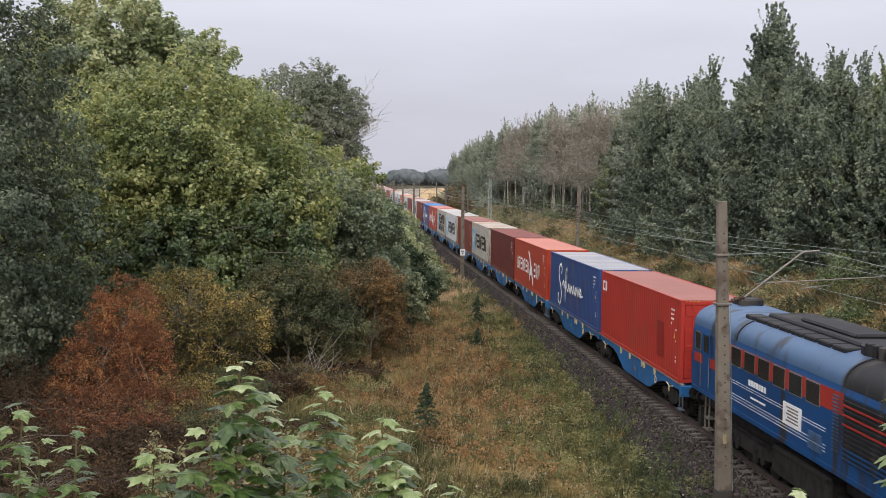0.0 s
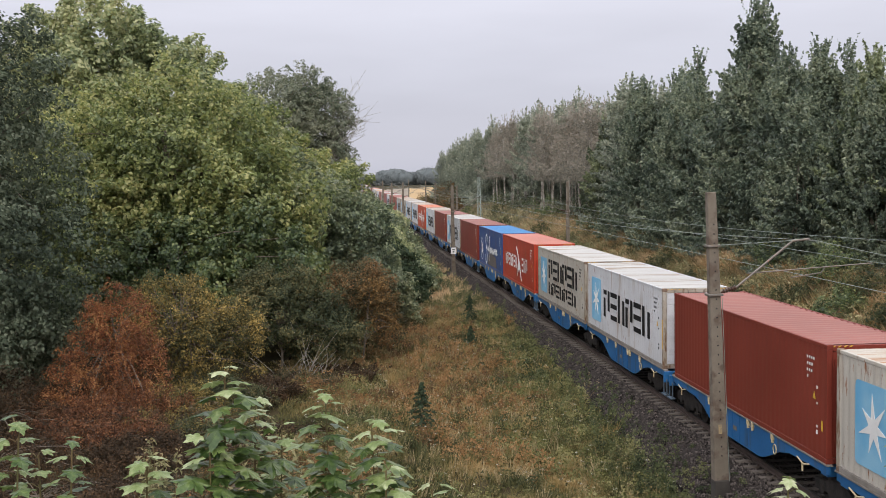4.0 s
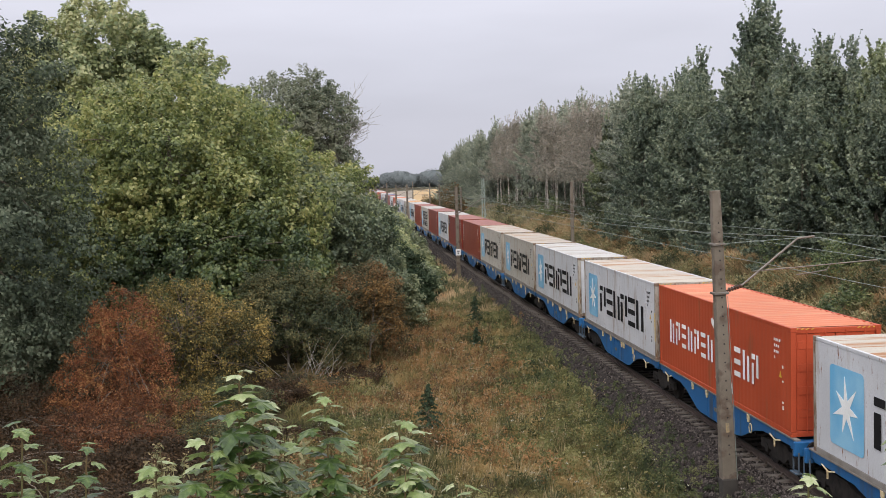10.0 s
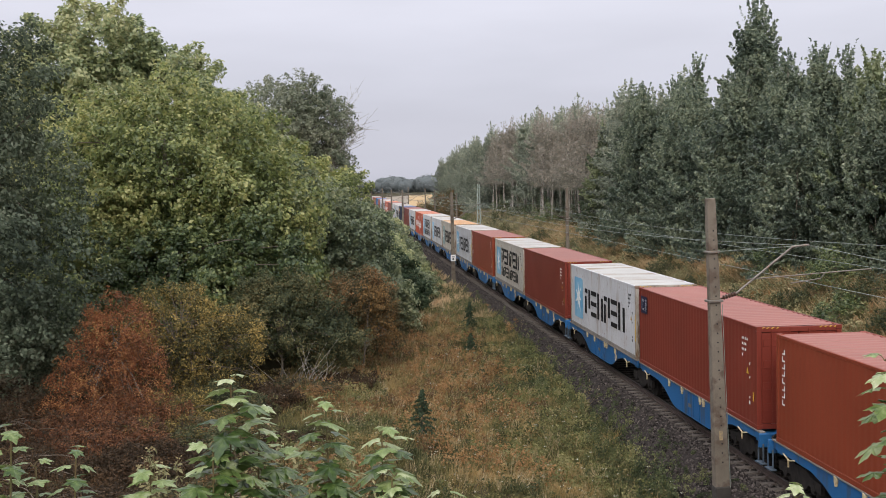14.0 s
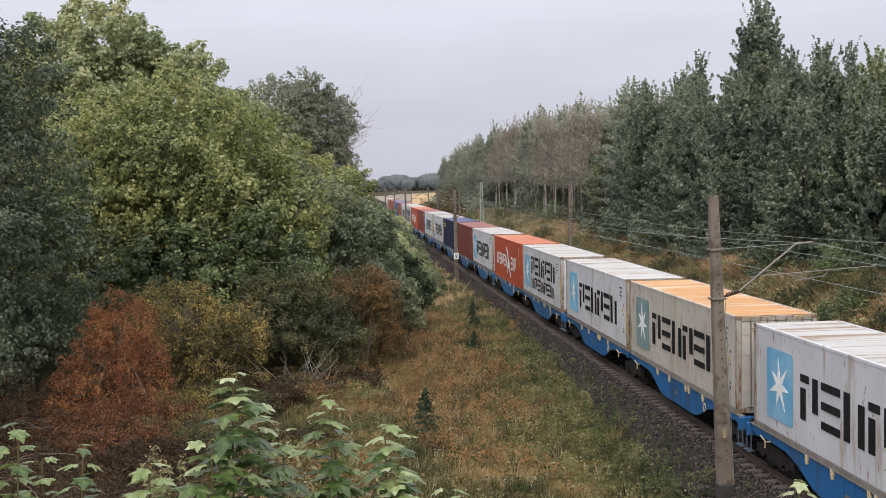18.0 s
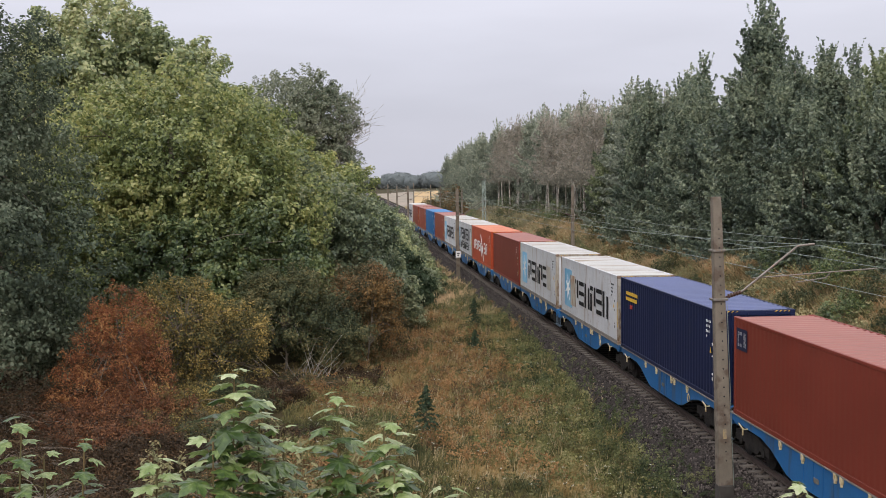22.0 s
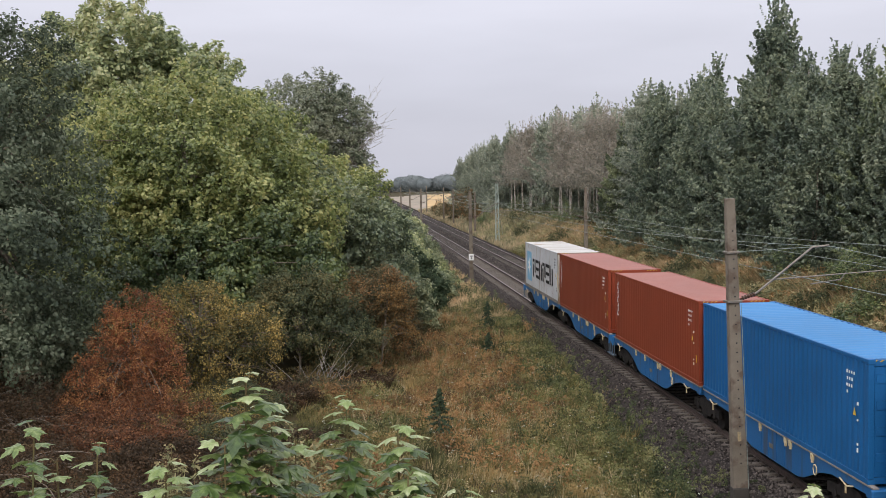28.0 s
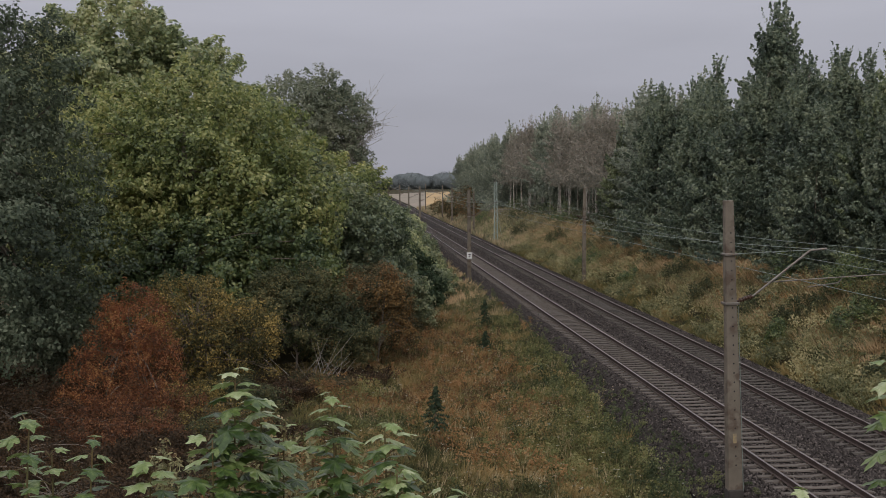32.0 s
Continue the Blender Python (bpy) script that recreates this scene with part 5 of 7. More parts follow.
for k, (x, y, h, rad, mat, n) in enumerate(((-11.0, 72, 5.6, 2.5, "dark", 26000), (-9.2, 82, 5.0, 2.2, "conifer", 20000), (-9.4, 96, 6.2, 2.8, "lime", 20000), (-7.6, 112, 5.0, 2.4, "dark", 15000), (-10.4, 104, 7.0, 2.6, "dark", 14000),
                                            (-7.0, 130, 5.4, 2.8, "dark", 13000), (-6.6, 152, 5.2, 3.0, "lime", 11000), (-6.4, 178, 5.6, 3.2, "dark", 9000), (-12, 140, 8, 4.5, "dark", 11000), (-6.8, 205, 5.5, 3.4, "dark", 7000), (-7, 240, 5.5, 4, "dark", 6000), (-14, 190, 8, 5, "dark", 7000),
                                            (-6.3, 90, 2.6, 1.3, "dark", 6000), (-5.4, 101, 2.2, 1.2, "lime", 5000), (-5.0, 118, 2.4, 1.4, "dark", 4000))):
    tree("roadside_shrub", "dense green shrub at the edge of the wood", "shrub", x, y, [(0, 0, h * 0.5, rad * 0.9, rad, h * 0.46), (rad * 0.55, -0.5, h * 0.28, rad * 0.75, rad * 0.8, h * 0.32), (-rad * 0.3, 0.2, h * 0.78, rad * 0.45, rad * 0.5, h * 0.26), (rad * 0.35, 0.3, h * 0.66, rad * 0.4, rad * 0.4, h * 0.22)], int(n * 1.3), 0.065 + y * 0.0006, mat, 30 + k, 0.09, 0.55, 20, group="shrubs along the wood", density=0.8)
# shrubs before them
tree("red_shrub", "rust-red autumn shrub with fine twigs", "shrub", -21.3, 44.0, [(0.55, 0, 3.5, 1.25, 1.3, 1.6), (0.0, -0.4, 2.5, 1.4, 1.3, 1.6), (1.25, -0.5, 1.9, 1.15, 1.1, 1.5), (-0.6, -0.9, 1.1, 1.4, 1.2, 1.1), (0.5, -1.6, 0.8, 1.5, 1.2, 0.9), (-1.6, -1.2, 0.6, 1.3, 1.0, 0.7), (1.4, -1.6, 0.7, 1.2, 1.0, 0.8)], 56000, 0.036, "red", 50, 0.06, 0.24, 36, droop=0.5)
tree("ochre_shrub", "tall yellow-brown shrub in autumn leaf", "shrub", -18.9, 47.5, [(-0.2, 0, 3.6, 1.9, 1.9, 1.8), (1.2, -0.3, 2.2, 1.9, 1.8, 1.8), (-0.8, -0.4, 1.9, 1.6, 1.6, 1.6), (2.2, -0.2, 2.8, 1.2, 1.2, 1.2)], 32000, 0.052, "ochre", 51, 0.07, 0.30, 110, droop=0.3)
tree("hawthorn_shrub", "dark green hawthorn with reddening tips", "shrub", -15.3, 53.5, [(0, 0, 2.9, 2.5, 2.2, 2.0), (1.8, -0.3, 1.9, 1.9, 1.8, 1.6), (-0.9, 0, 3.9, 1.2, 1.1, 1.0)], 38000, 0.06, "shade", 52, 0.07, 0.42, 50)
tree("hawthorn_shrub", "rust-tinted shrub at the grass edge", "shrub", -12.0, 58, [(0, 0, 3.2, 1.8, 1.8, 1.9), (0.6, -0.3, 1.7, 1.8, 1.6, 1.4)], 34000, 0.055, "hawthorn", 53, 0.07, 0.4, 50)
tree("ochre_shrub", "small yellow-brown shrub before green trees", "shrub", -11.6, 56.4, [(0.5, 0, 3.4, 1.0, 0.9, 0.9), (0.9, 0, 2.3, 0.9, 0.8, 0.9)], 8000, 0.055, "rustochre", 54, 0.05, 0.34, 24)
# low brown undergrowth in front of the wood; its darkest leaves carry the oak's shade
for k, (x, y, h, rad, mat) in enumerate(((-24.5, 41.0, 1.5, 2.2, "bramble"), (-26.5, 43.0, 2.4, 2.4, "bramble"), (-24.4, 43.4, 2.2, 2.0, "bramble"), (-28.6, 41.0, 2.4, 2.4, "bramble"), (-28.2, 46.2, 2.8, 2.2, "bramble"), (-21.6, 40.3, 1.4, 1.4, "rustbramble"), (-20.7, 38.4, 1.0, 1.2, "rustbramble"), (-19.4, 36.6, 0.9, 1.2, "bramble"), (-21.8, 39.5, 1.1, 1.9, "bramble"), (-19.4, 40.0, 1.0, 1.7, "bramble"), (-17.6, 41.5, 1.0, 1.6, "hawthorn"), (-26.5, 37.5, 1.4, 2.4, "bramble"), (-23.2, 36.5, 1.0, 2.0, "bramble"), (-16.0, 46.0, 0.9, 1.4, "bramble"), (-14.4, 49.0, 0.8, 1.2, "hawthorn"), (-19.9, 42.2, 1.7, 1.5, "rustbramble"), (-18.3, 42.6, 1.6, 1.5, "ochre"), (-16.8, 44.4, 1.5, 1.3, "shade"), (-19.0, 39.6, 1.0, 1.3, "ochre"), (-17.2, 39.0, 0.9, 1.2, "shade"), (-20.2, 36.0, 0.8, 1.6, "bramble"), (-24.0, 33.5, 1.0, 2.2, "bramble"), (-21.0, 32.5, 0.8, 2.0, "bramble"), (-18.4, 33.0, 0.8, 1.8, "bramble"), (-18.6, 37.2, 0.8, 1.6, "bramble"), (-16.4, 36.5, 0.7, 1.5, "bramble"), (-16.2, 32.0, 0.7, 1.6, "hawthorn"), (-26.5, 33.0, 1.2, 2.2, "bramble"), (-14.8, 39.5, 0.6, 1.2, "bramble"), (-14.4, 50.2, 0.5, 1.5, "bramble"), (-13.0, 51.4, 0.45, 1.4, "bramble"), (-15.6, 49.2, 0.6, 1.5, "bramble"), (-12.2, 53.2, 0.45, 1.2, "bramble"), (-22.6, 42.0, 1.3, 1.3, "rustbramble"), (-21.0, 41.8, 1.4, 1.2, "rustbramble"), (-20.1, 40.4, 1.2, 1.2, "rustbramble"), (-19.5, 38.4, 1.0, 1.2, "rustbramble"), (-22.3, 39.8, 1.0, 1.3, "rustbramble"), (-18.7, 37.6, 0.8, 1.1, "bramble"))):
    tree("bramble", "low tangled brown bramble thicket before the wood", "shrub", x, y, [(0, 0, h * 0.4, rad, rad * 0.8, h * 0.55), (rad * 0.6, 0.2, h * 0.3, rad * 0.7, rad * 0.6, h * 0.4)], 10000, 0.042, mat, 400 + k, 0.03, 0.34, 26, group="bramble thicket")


def dead_twigs(x, y, seed):
    """A bleached heap of bare twigs at the edge of the shrubs."""
    r = np.random.default_rng(seed)
    ob = thing("dead_branch", "bare grey dead branch lying by the shrubs", "branch", "", pose(x, y, float(height(x, y))))
    rows = []
    for i in range(34):
        a = np.array([r.uniform(-0.8, 0.8), r.uniform(-0.4, 0.4), 0.0])
        d = np.array([r.uniform(-1, 1), r.uniform(-0.6, 0.2), r.uniform(0.2, 1.3)]) * r.uniform(0.8, 2.5)
        t = np.linspace(0, 1, 5)[:, None]
        rows.append((a + d * t + np.array([0, 0, -0.35]) * t ** 2 + r.normal(0, 0.05, (5, 3)) * t, 0.016 * (1 - 0.75 * t[:, 0])))
    v, f = tubes(rows, 5)
    hang("twigs", mesh_of("twigs", v, f, M["pale_bark"]), ob)["kind"] = "stuff"


def bare_crown(x, y, seed):
    """A half-dead treetop: fine bare twigs fanning out."""
    r = np.random.default_rng(seed)
    ob = thing("bare_treetop", "fine bare twigs of a dying treetop", "tree", "", pose(x, y, float(height(x, y)) - 0.1))
    rows = [(np.stack([0.6 * np.sin(np.linspace(0, 2, 8)), 0 * np.linspace(0, 1, 8), np.linspace(0, 14.0, 8)], -1), np.linspace(0.14, 0.05, 8))]
    for i in range(46):
        t = np.linspace(0, 1, 6)[:, None]
        a = np.array([0.55, 0, r.uniform(9.5, 14.0)])
        d = np.array([r.uniform(-1.2, 2.6), r.uniform(-1.6, 1.6), r.uniform(1.2, 4.0)])
        q = a + d * t + np.array([0.5, 0, -0.3]) * t ** 2 + r.normal(0, 0.09, (6, 3)) * t
        rows.append((q, 0.032 * (1 - 0.7 * t[:, 0])))
        for j in range(4):
            b = q[2 + j % 4]
            e = d * r.uniform(0.2, 0.4) + r.normal(0, 0.45, 3)
            rows.append((b + e * np.linspace(0, 1, 3)[:, None], np.array([0.016, 0.012, 0.008])))
    v, f = tubes(rows, 4)
    hang("bare_wood", mesh_of("bare_wood", v, f, M["pale_bark"]), ob)["kind"] = "stuff"


bare_crown(-13.2, 111, 9)
dead_twigs(-14.7, 50.5, 5)
dead_twigs(-13.9, 51.5, 6)

# wood on the cutting beyond the tracks: a few kinds, repeated
def spray_crown(name, h, rad, bare, sprays, leaves, leaf, mat, seed, rise=(0.05, 1.0)):
    """A feathery crown: leafy sprays that climb outwards from the stem at a steep angle, thin leader shoots on top."""
    r = np.random.default_rng(seed)
    f = bare + (0.88 - bare) * r.random(sprays) ** 0.9
    lead = r.random(sprays) < 0.22
    f = np.where(lead, r.uniform(0.5, 0.93, sprays), f)
    g = np.clip((f - bare) / (1 - bare), 0, 1)
    side = 1 + 0.2 * np.sin(2 * np.pi * g * r.uniform(0.8, 1.4) + r.uniform(0, 6))
    room = rad * side * (1 - 0.93 * np.clip((g - 0.22) / 0.78, 0, 1) ** 1.1)
    room = np.where(lead, rad * r.uniform(0.02, 0.9, sprays) * np.clip(1.1 - g, 0.1, 1), room)
    a = r.uniform(0, 2 * np.pi, sprays)
    q = room * r.uniform(0.05, 0.8, sprays)
    long = np.where(lead, r.uniform(1.2, 2.8, sprays) * (1.25 - 0.5 * g), r.uniform(0.9, 2.3, sprays) * (0.4 + 0.6 * np.clip(room / rad, 0, 1)))
    up = np.where(lead, r.uniform(2.0, 7.0, sprays), r.uniform(*rise, sprays) + 2.8 * g ** 2.5)
    d = np.stack([np.cos(a), np.sin(a), up], -1) + r.normal(0, 0.25, (sprays, 3))
    d /= np.linalg.norm(d, axis=1)[:, None]
    foot = np.stack([np.cos(a) * q, np.sin(a) * q, np.maximum(0.1, h * f - np.where(lead, 0.15, 0.55) * long)], -1)
    w = long * np.where(lead, 0.3, 1.0)
    k = r.choice(sprays, leaves, p=w / w.sum())
    t = r.random(leaves) ** 0.75
    wide = np.where(lead[k], 0.055, 0.125) * (1.2 - 1.0 * t) * np.sqrt(long[k])
    p = foot[k] + d[k] * (long[k] * t)[:, None] + r.standard_normal((leaves, 3)) * wide[:, None]
    out = np.stack([np.cos(a), np.sin(a), 0 * a], -1)
    v, fc = leaf_tris(p, 0.75 * out[k] + np.array([0, 0, 0.65]), leaf, r)
    return mesh_of(name, v, fc, mat), foot


wood = random.Random(5)
proto = {}
for kind, (h, rad, mat, n, leaf, bare, bark, sprays, label) in {
        "full": (13.0, 3.9, "birch", 46000, 0.112, 0.0, "bark", 620, "dense green tree leafed to the ground"),
        "bright": (12.2, 3.8, "bright", 42000, 0.112, 0.0, "bark", 600, "yellow-green tree at the wood's near end"),
        "full2": (12.0, 4.3, "birch", 46000, 0.112, 0.0, "bark", 560, "dense dark green tree of the wood"),
        "slim": (14.2, 2.6, "birch", 19000, 0.108, 0.12, "pale_bark", 330, "slim birch with a feathery top"),
        "tall": (17.6, 5.6, "birch", 44000, 0.11, 0.08, "pale_bark", 900, "tall birch standing above the wood"),
        "thin": (13.6, 1.7, "dry", 4200, 0.085, 0.42, "pale_bark", 120, "thin pale-trunked tree with browning leaves"),
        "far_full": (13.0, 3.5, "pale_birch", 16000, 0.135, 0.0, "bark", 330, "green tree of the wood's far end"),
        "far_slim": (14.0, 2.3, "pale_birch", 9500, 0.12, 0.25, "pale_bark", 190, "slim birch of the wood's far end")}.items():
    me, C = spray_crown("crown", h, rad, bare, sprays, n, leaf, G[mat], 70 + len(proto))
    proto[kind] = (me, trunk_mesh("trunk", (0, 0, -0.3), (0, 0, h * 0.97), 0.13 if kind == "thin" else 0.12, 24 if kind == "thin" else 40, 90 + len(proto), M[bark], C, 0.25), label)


def wood_tree(kind, x, y, s, turn):
    me, tr, label = proto[kind]
    ob = thing("wood_tree", label, "tree", "wood beyond the tracks", pose(x, y, float(height(x, y)) - 0.1, 0, 0, turn))
    for nm, m in (("crown", me), ("trunk", tr)):
        o = hang(nm, m, ob)
        o.scale = (s * wood.uniform(0.9, 1.1), s * wood.uniform(0.9, 1.1), s)
    return ob


y = 40.0
while y < 296:
    for row, dx in enumerate((0, 4.2)):
        x = 15.6 + dx + wood.uniform(-1.3, 1.1)
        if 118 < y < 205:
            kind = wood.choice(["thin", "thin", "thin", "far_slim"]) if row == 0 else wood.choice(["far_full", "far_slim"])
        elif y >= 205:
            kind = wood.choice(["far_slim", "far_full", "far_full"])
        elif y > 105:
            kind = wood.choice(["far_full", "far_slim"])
        else:
            kind = wood.choice(["full", "full2", "full"]) if row == 0 else wood.choice(["far_full", "slim", "slim"])
        grown = np.interp(y, (40, 61, 68, 87, 95, 124, 150, 176, 230, 290), (11.6, 12.0, 12.6, 14.0, 15.4, 14.6, 15.6, 16.4, 15.0, 13.6))
        s = grown / 13.4 * wood.uniform(0.9, 1.05) * (1.0 if row else 0.94)
        wood_tree(kind, x, y + wood.uniform(-1.2, 1.2), s, wood.uniform(0, 360))
        if 118 < y < 205:
            wood_tree("thin", x + 1.5, y + 2.2, s * 0.95, wood.uniform(0, 360))
    y += 3.8 if y < 112 else 4.6
wood_tree("full", 18.0, 72.0, 1.02, 40)
wood_tree("bright", 16.6, 61.5, 0.98, 75)
wood_tree("bright", 18.9, 66.5, 1.0, 160)
wood_tree("bright", 15.2, 118.0, 0.92, 20)
wood_tree("tall", 17.0, 80.0, 1.03, 30)
wood_tree("tall", 18.6, 85.0, 0.88, 120)
wood_tree("tall", 17.4, 75.5, 0.80, 210)

# ---- grass, weeds, field and far woods ----
G["grass"] = leafy("dry_meadow_grass", [(0.056, 0.064, 0.027), (0.122, 0.118, 0.047), (0.220, 0.182, 0.076), (0.37, 0.26, 0.112)], 0.7, 0.35, 0.5, 0.45)
G["tan"] = leafy("tall_tan_grass", [(0.145, 0.130, 0.066), (0.31, 0.250, 0.135), (0.53, 0.395, 0.23), (0.64, 0.46, 0.275)], 0.7, 0.4, 0.3, 0.45)
G["palebank"] = leafy("pale_far_grass", [(0.17, 0.165, 0.10), (0.28, 0.25, 0.15), (0.42, 0.34, 0.21), (0.56, 0.43, 0.27)], 0.7, 0.4, 0.15, 0.5)
G["ridge"] = leafy("bright_tan_grass", [(0.24, 0.185, 0.105), (0.42, 0.305, 0.165), (0.60, 0.42, 0.24), (0.68, 0.49, 0.30)], 0.7, 0.4, 0.3, 0.5)
G["straw"] = leafy("straw_grass", [(0.198, 0.156, 0.074), (0.309, 0.240, 0.121), (0.420, 0.336, 0.188), (0.494, 0.396, 0.242)], 0.7, 0.4, 0.6)
G["rusty"] = leafy("rusty_grass", [(0.11, 0.072, 0.036), (0.205, 0.118, 0.052), (0.325, 0.180, 0.076), (0.43, 0.26, 0.12)], 0.7, 0.4, 0.7, 0.5)
G["bankweed"] = leafy("green_bank_weeds", [(0.105, 0.112, 0.060), (0.205, 0.205, 0.102), (0.33, 0.305, 0.155), (0.50, 0.43, 0.23)], 0.6, 0.4, 0.4, 0.6)
G["dockweed"] = leafy("dark_green_weeds", [(0.036, 0.048, 0.022), (0.070, 0.088, 0.038), (0.115, 0.130, 0.054), (0.20, 0.20, 0.09)], 0.7, 0.35, 0.8, 0.55)
G["weed"] = leafy("green_weeds", [(0.044, 0.053, 0.020), (0.092, 0.101, 0.036), (0.160, 0.160, 0.057), (0.285, 0.262, 0.112)], 0.6, 0.35, 0.8, 0.55)


def verge(x, y, xs):
    """The verge's plants keep off the stones near the mast, and reach the sleepers' ends farther on."""
    if not -4.1 < xs[1] < -3.0:
        return x
    edge = xs[1] + np.interp(y, (31, 40, 62), (0.0, 0.5, 1.15))
    return xs[0] + (x - xs[0]) * (edge - xs[0]) / (xs[1] - xs[0])


def drift(x, y, kind, r):
    """How much a kind of plant likes a place: rust on the middle of the verge, green along the stones and near the embankment."""
    n = np.sin(0.9 * x + 1.4 * np.sin(0.5 * y + kind)) + np.sin(0.62 * y + 2.1 * kind + 1.1 * np.sin(0.8 * x)) + 0.6 * np.sin(2.3 * x + kind) * np.sin(1.9 * y + 2 * kind)
    rust = np.exp(-((x + 7.8) / 2.8) ** 2 - ((y - 58) / 12) ** 2) + 0.7 * np.exp(-((x + 8.5) / 2.0) ** 2 - ((y - 42) / 4) ** 2)
    green = np.exp(-((x + 3.8) / 1.5) ** 2) + 0.8 * np.exp(-((x + 5.5) / 2.5) ** 2 - ((y - 36) / 6) ** 2) + 0.5 * np.exp(-((x + 11) / 2) ** 2 - ((y - 40) / 6) ** 2)
    like = {0: 0.0, 1: 1.6 * green - 1.4 * rust - 0.75, 2: 2.8 * rust - 1.6 * green - 0.45, 3: 0.6 * green - 0.4 * rust + 0.25}[kind]
    return 0.8 * n + like + r.normal(0, 0.35, len(x))


def blades(count, xs, ys, h, w, seed, power=1.0, lean=0.35, keep=None):
    """Narrow blades of grass on the ground, thicker in tufts."""
    r = np.random.default_rng(seed)
    x = r.uniform(xs[0], xs[1], count)
    y = ys[0] + (ys[1] - ys[0]) * r.random(count) ** power
    x = verge(x, y, xs)
    tuft = np.sin(x * 1.7 + 2 * np.sin(y * 0.6)) * np.sin(y * 1.3 + 1.7 * np.sin(x * 0.8)) + 0.5 * np.sin(x * 4.1) * np.sin(y * 3.7)
    ok = tuft + r.normal(0, 0.6, count) > -0.55
    if keep is not None:
        ok &= keep(x, y)
    x, y, tuft = x[ok], y[ok], tuft[ok]
    n = len(x)
    z = surface(x, y) - 0.03
    hh = h * r.uniform(0.45, 1.25, n) * (1 + 0.25 * tuft)
    ww = w * r.uniform(0.6, 1.4, n) * (0.6 + y / 80)
    a = r.uniform(0, 2 * np.pi, n)
    side = np.stack([np.cos(a), np.sin(a), 0 * a], -1) * ww[:, None]
    b = r.uniform(0, 2 * np.pi, n)
    tip = np.stack([np.cos(b) * hh * lean * r.uniform(0.2, 1.6, n), np.sin(b) * hh * lean * r.uniform(0.2, 1.6, n), hh], -1)
    p = np.stack([x, y, z], -1)
    v = np.stack([p - side, p + side, p + tip], 1)
    return v.reshape(-1, 3), np.arange(3 * n).reshape(-1, 3)


def tussocks(count, per, xs, ys, h, w, seed, power=1.0, spread=0.16, lay=(0.12, 0.0)):
    """Tufts of blades that fan out from a common foot."""
    r = np.random.default_rng(seed)
    x = r.uniform(*xs, count)
    y = ys[0] + (ys[1] - ys[0]) * r.random(count) ** power
    x = verge(x, y, xs)
    k = np.repeat(np.arange(count), per)
    n = len(k)
    big = h * r.uniform(0.35, 1.35, count)
    a = r.uniform(0, 2 * np.pi, n)
    foot = np.stack([x[k], y[k], surface(x, y)[k] - 0.03], -1) + np.stack([np.cos(a), np.sin(a), 0 * a], -1) * (spread * r.random(n))[:, None]
    hh = big[k] * r.uniform(0.5, 1.15, n)
    out = hh * r.uniform(0.1, 0.75, n)
    tip = foot + np.stack([np.cos(a) * out + lay[0] * hh, np.sin(a) * out + lay[1] * hh, hh * (1 - 0.45 * min(1, abs(lay[0])))], -1)
    b = a + np.pi / 2 + r.normal(0, 0.5, n)
    side = np.stack([np.cos(b), np.sin(b), 0 * b], -1) * (w * r.uniform(0.5, 1.5, n) * (0.7 + y[k] / 110))[:, None]
    v = np.stack([foot + (tip - foot) * 0.3 - side, foot + (tip - foot) * 0.3 + side, tip], 1)
    return v.reshape(-1, 3), np.arange(3 * n).reshape(-1, 3)


for nm, args, mat, label in (
        ("meadow_grass", (4200, 20, (-15, -3.7), (28, 82), 0.46, 0.018, 11, 1.2), "grass", "dry yellow-green tufts of meadow grass beside the track"),
        ("straw_grass", (900, 18, (-13, -3.9), (31, 80), 0.55, 0.012, 15, 1.2), "straw", "pale straw-coloured grass among the green"),
        ("verge_grass", (3000, 18, (-9, -2.6), (76, 260), 0.6, 0.03, 12, 1.4), "tan", "dry grass along the track shoulder"),
        ("bank_grass", (5200, 20, (8.6, 17), (34, 150), 0.8, 0.022, 13, 1.25, 0.2, (-0.45, -0.2)), "tan", "tall tan and orange grass on the cutting slope"),
        ("ridge_grass", (2600, 20, (11.8, 15.2), (40, 150), 0.9, 0.022, 19, 1.2, 0.2, (-0.45, -0.2)), "ridge", "bright tan grass along the top of the slope"),
        ("green_bank_grass", (5200, 20, (6.3, 16), (34, 150), 0.6, 0.022, 17, 1.25, 0.2, (-0.3, -0.1)), "grass", "yellow-green grass on the cutting slope"),
        ("embankment_grass", (3200, 16, (-21, -7), (-6, 29), 0.35, 0.012, 16, 1.0), "grass", "short dry grass on the bridge embankment"),
        ("far_bank_grass", (6800, 16, (6.0, 22), (140, 330), 0.9, 0.045, 14, 1.2), "palebank", "tall tan grass on the far part of the slope")):
    tagged(hang(nm, mesh_of(nm, *tussocks(*args), G[mat])), label, "grass", kind="stuff")
soft = hang("short_grass", mesh_of("short_grass", *blades(50000, (-15, -3.65), (27, 76), 0.24, 0.014, 18, 1.2), G["grass"]))
tagged(soft, "short dry grass covering the verge", "grass", kind="stuff")


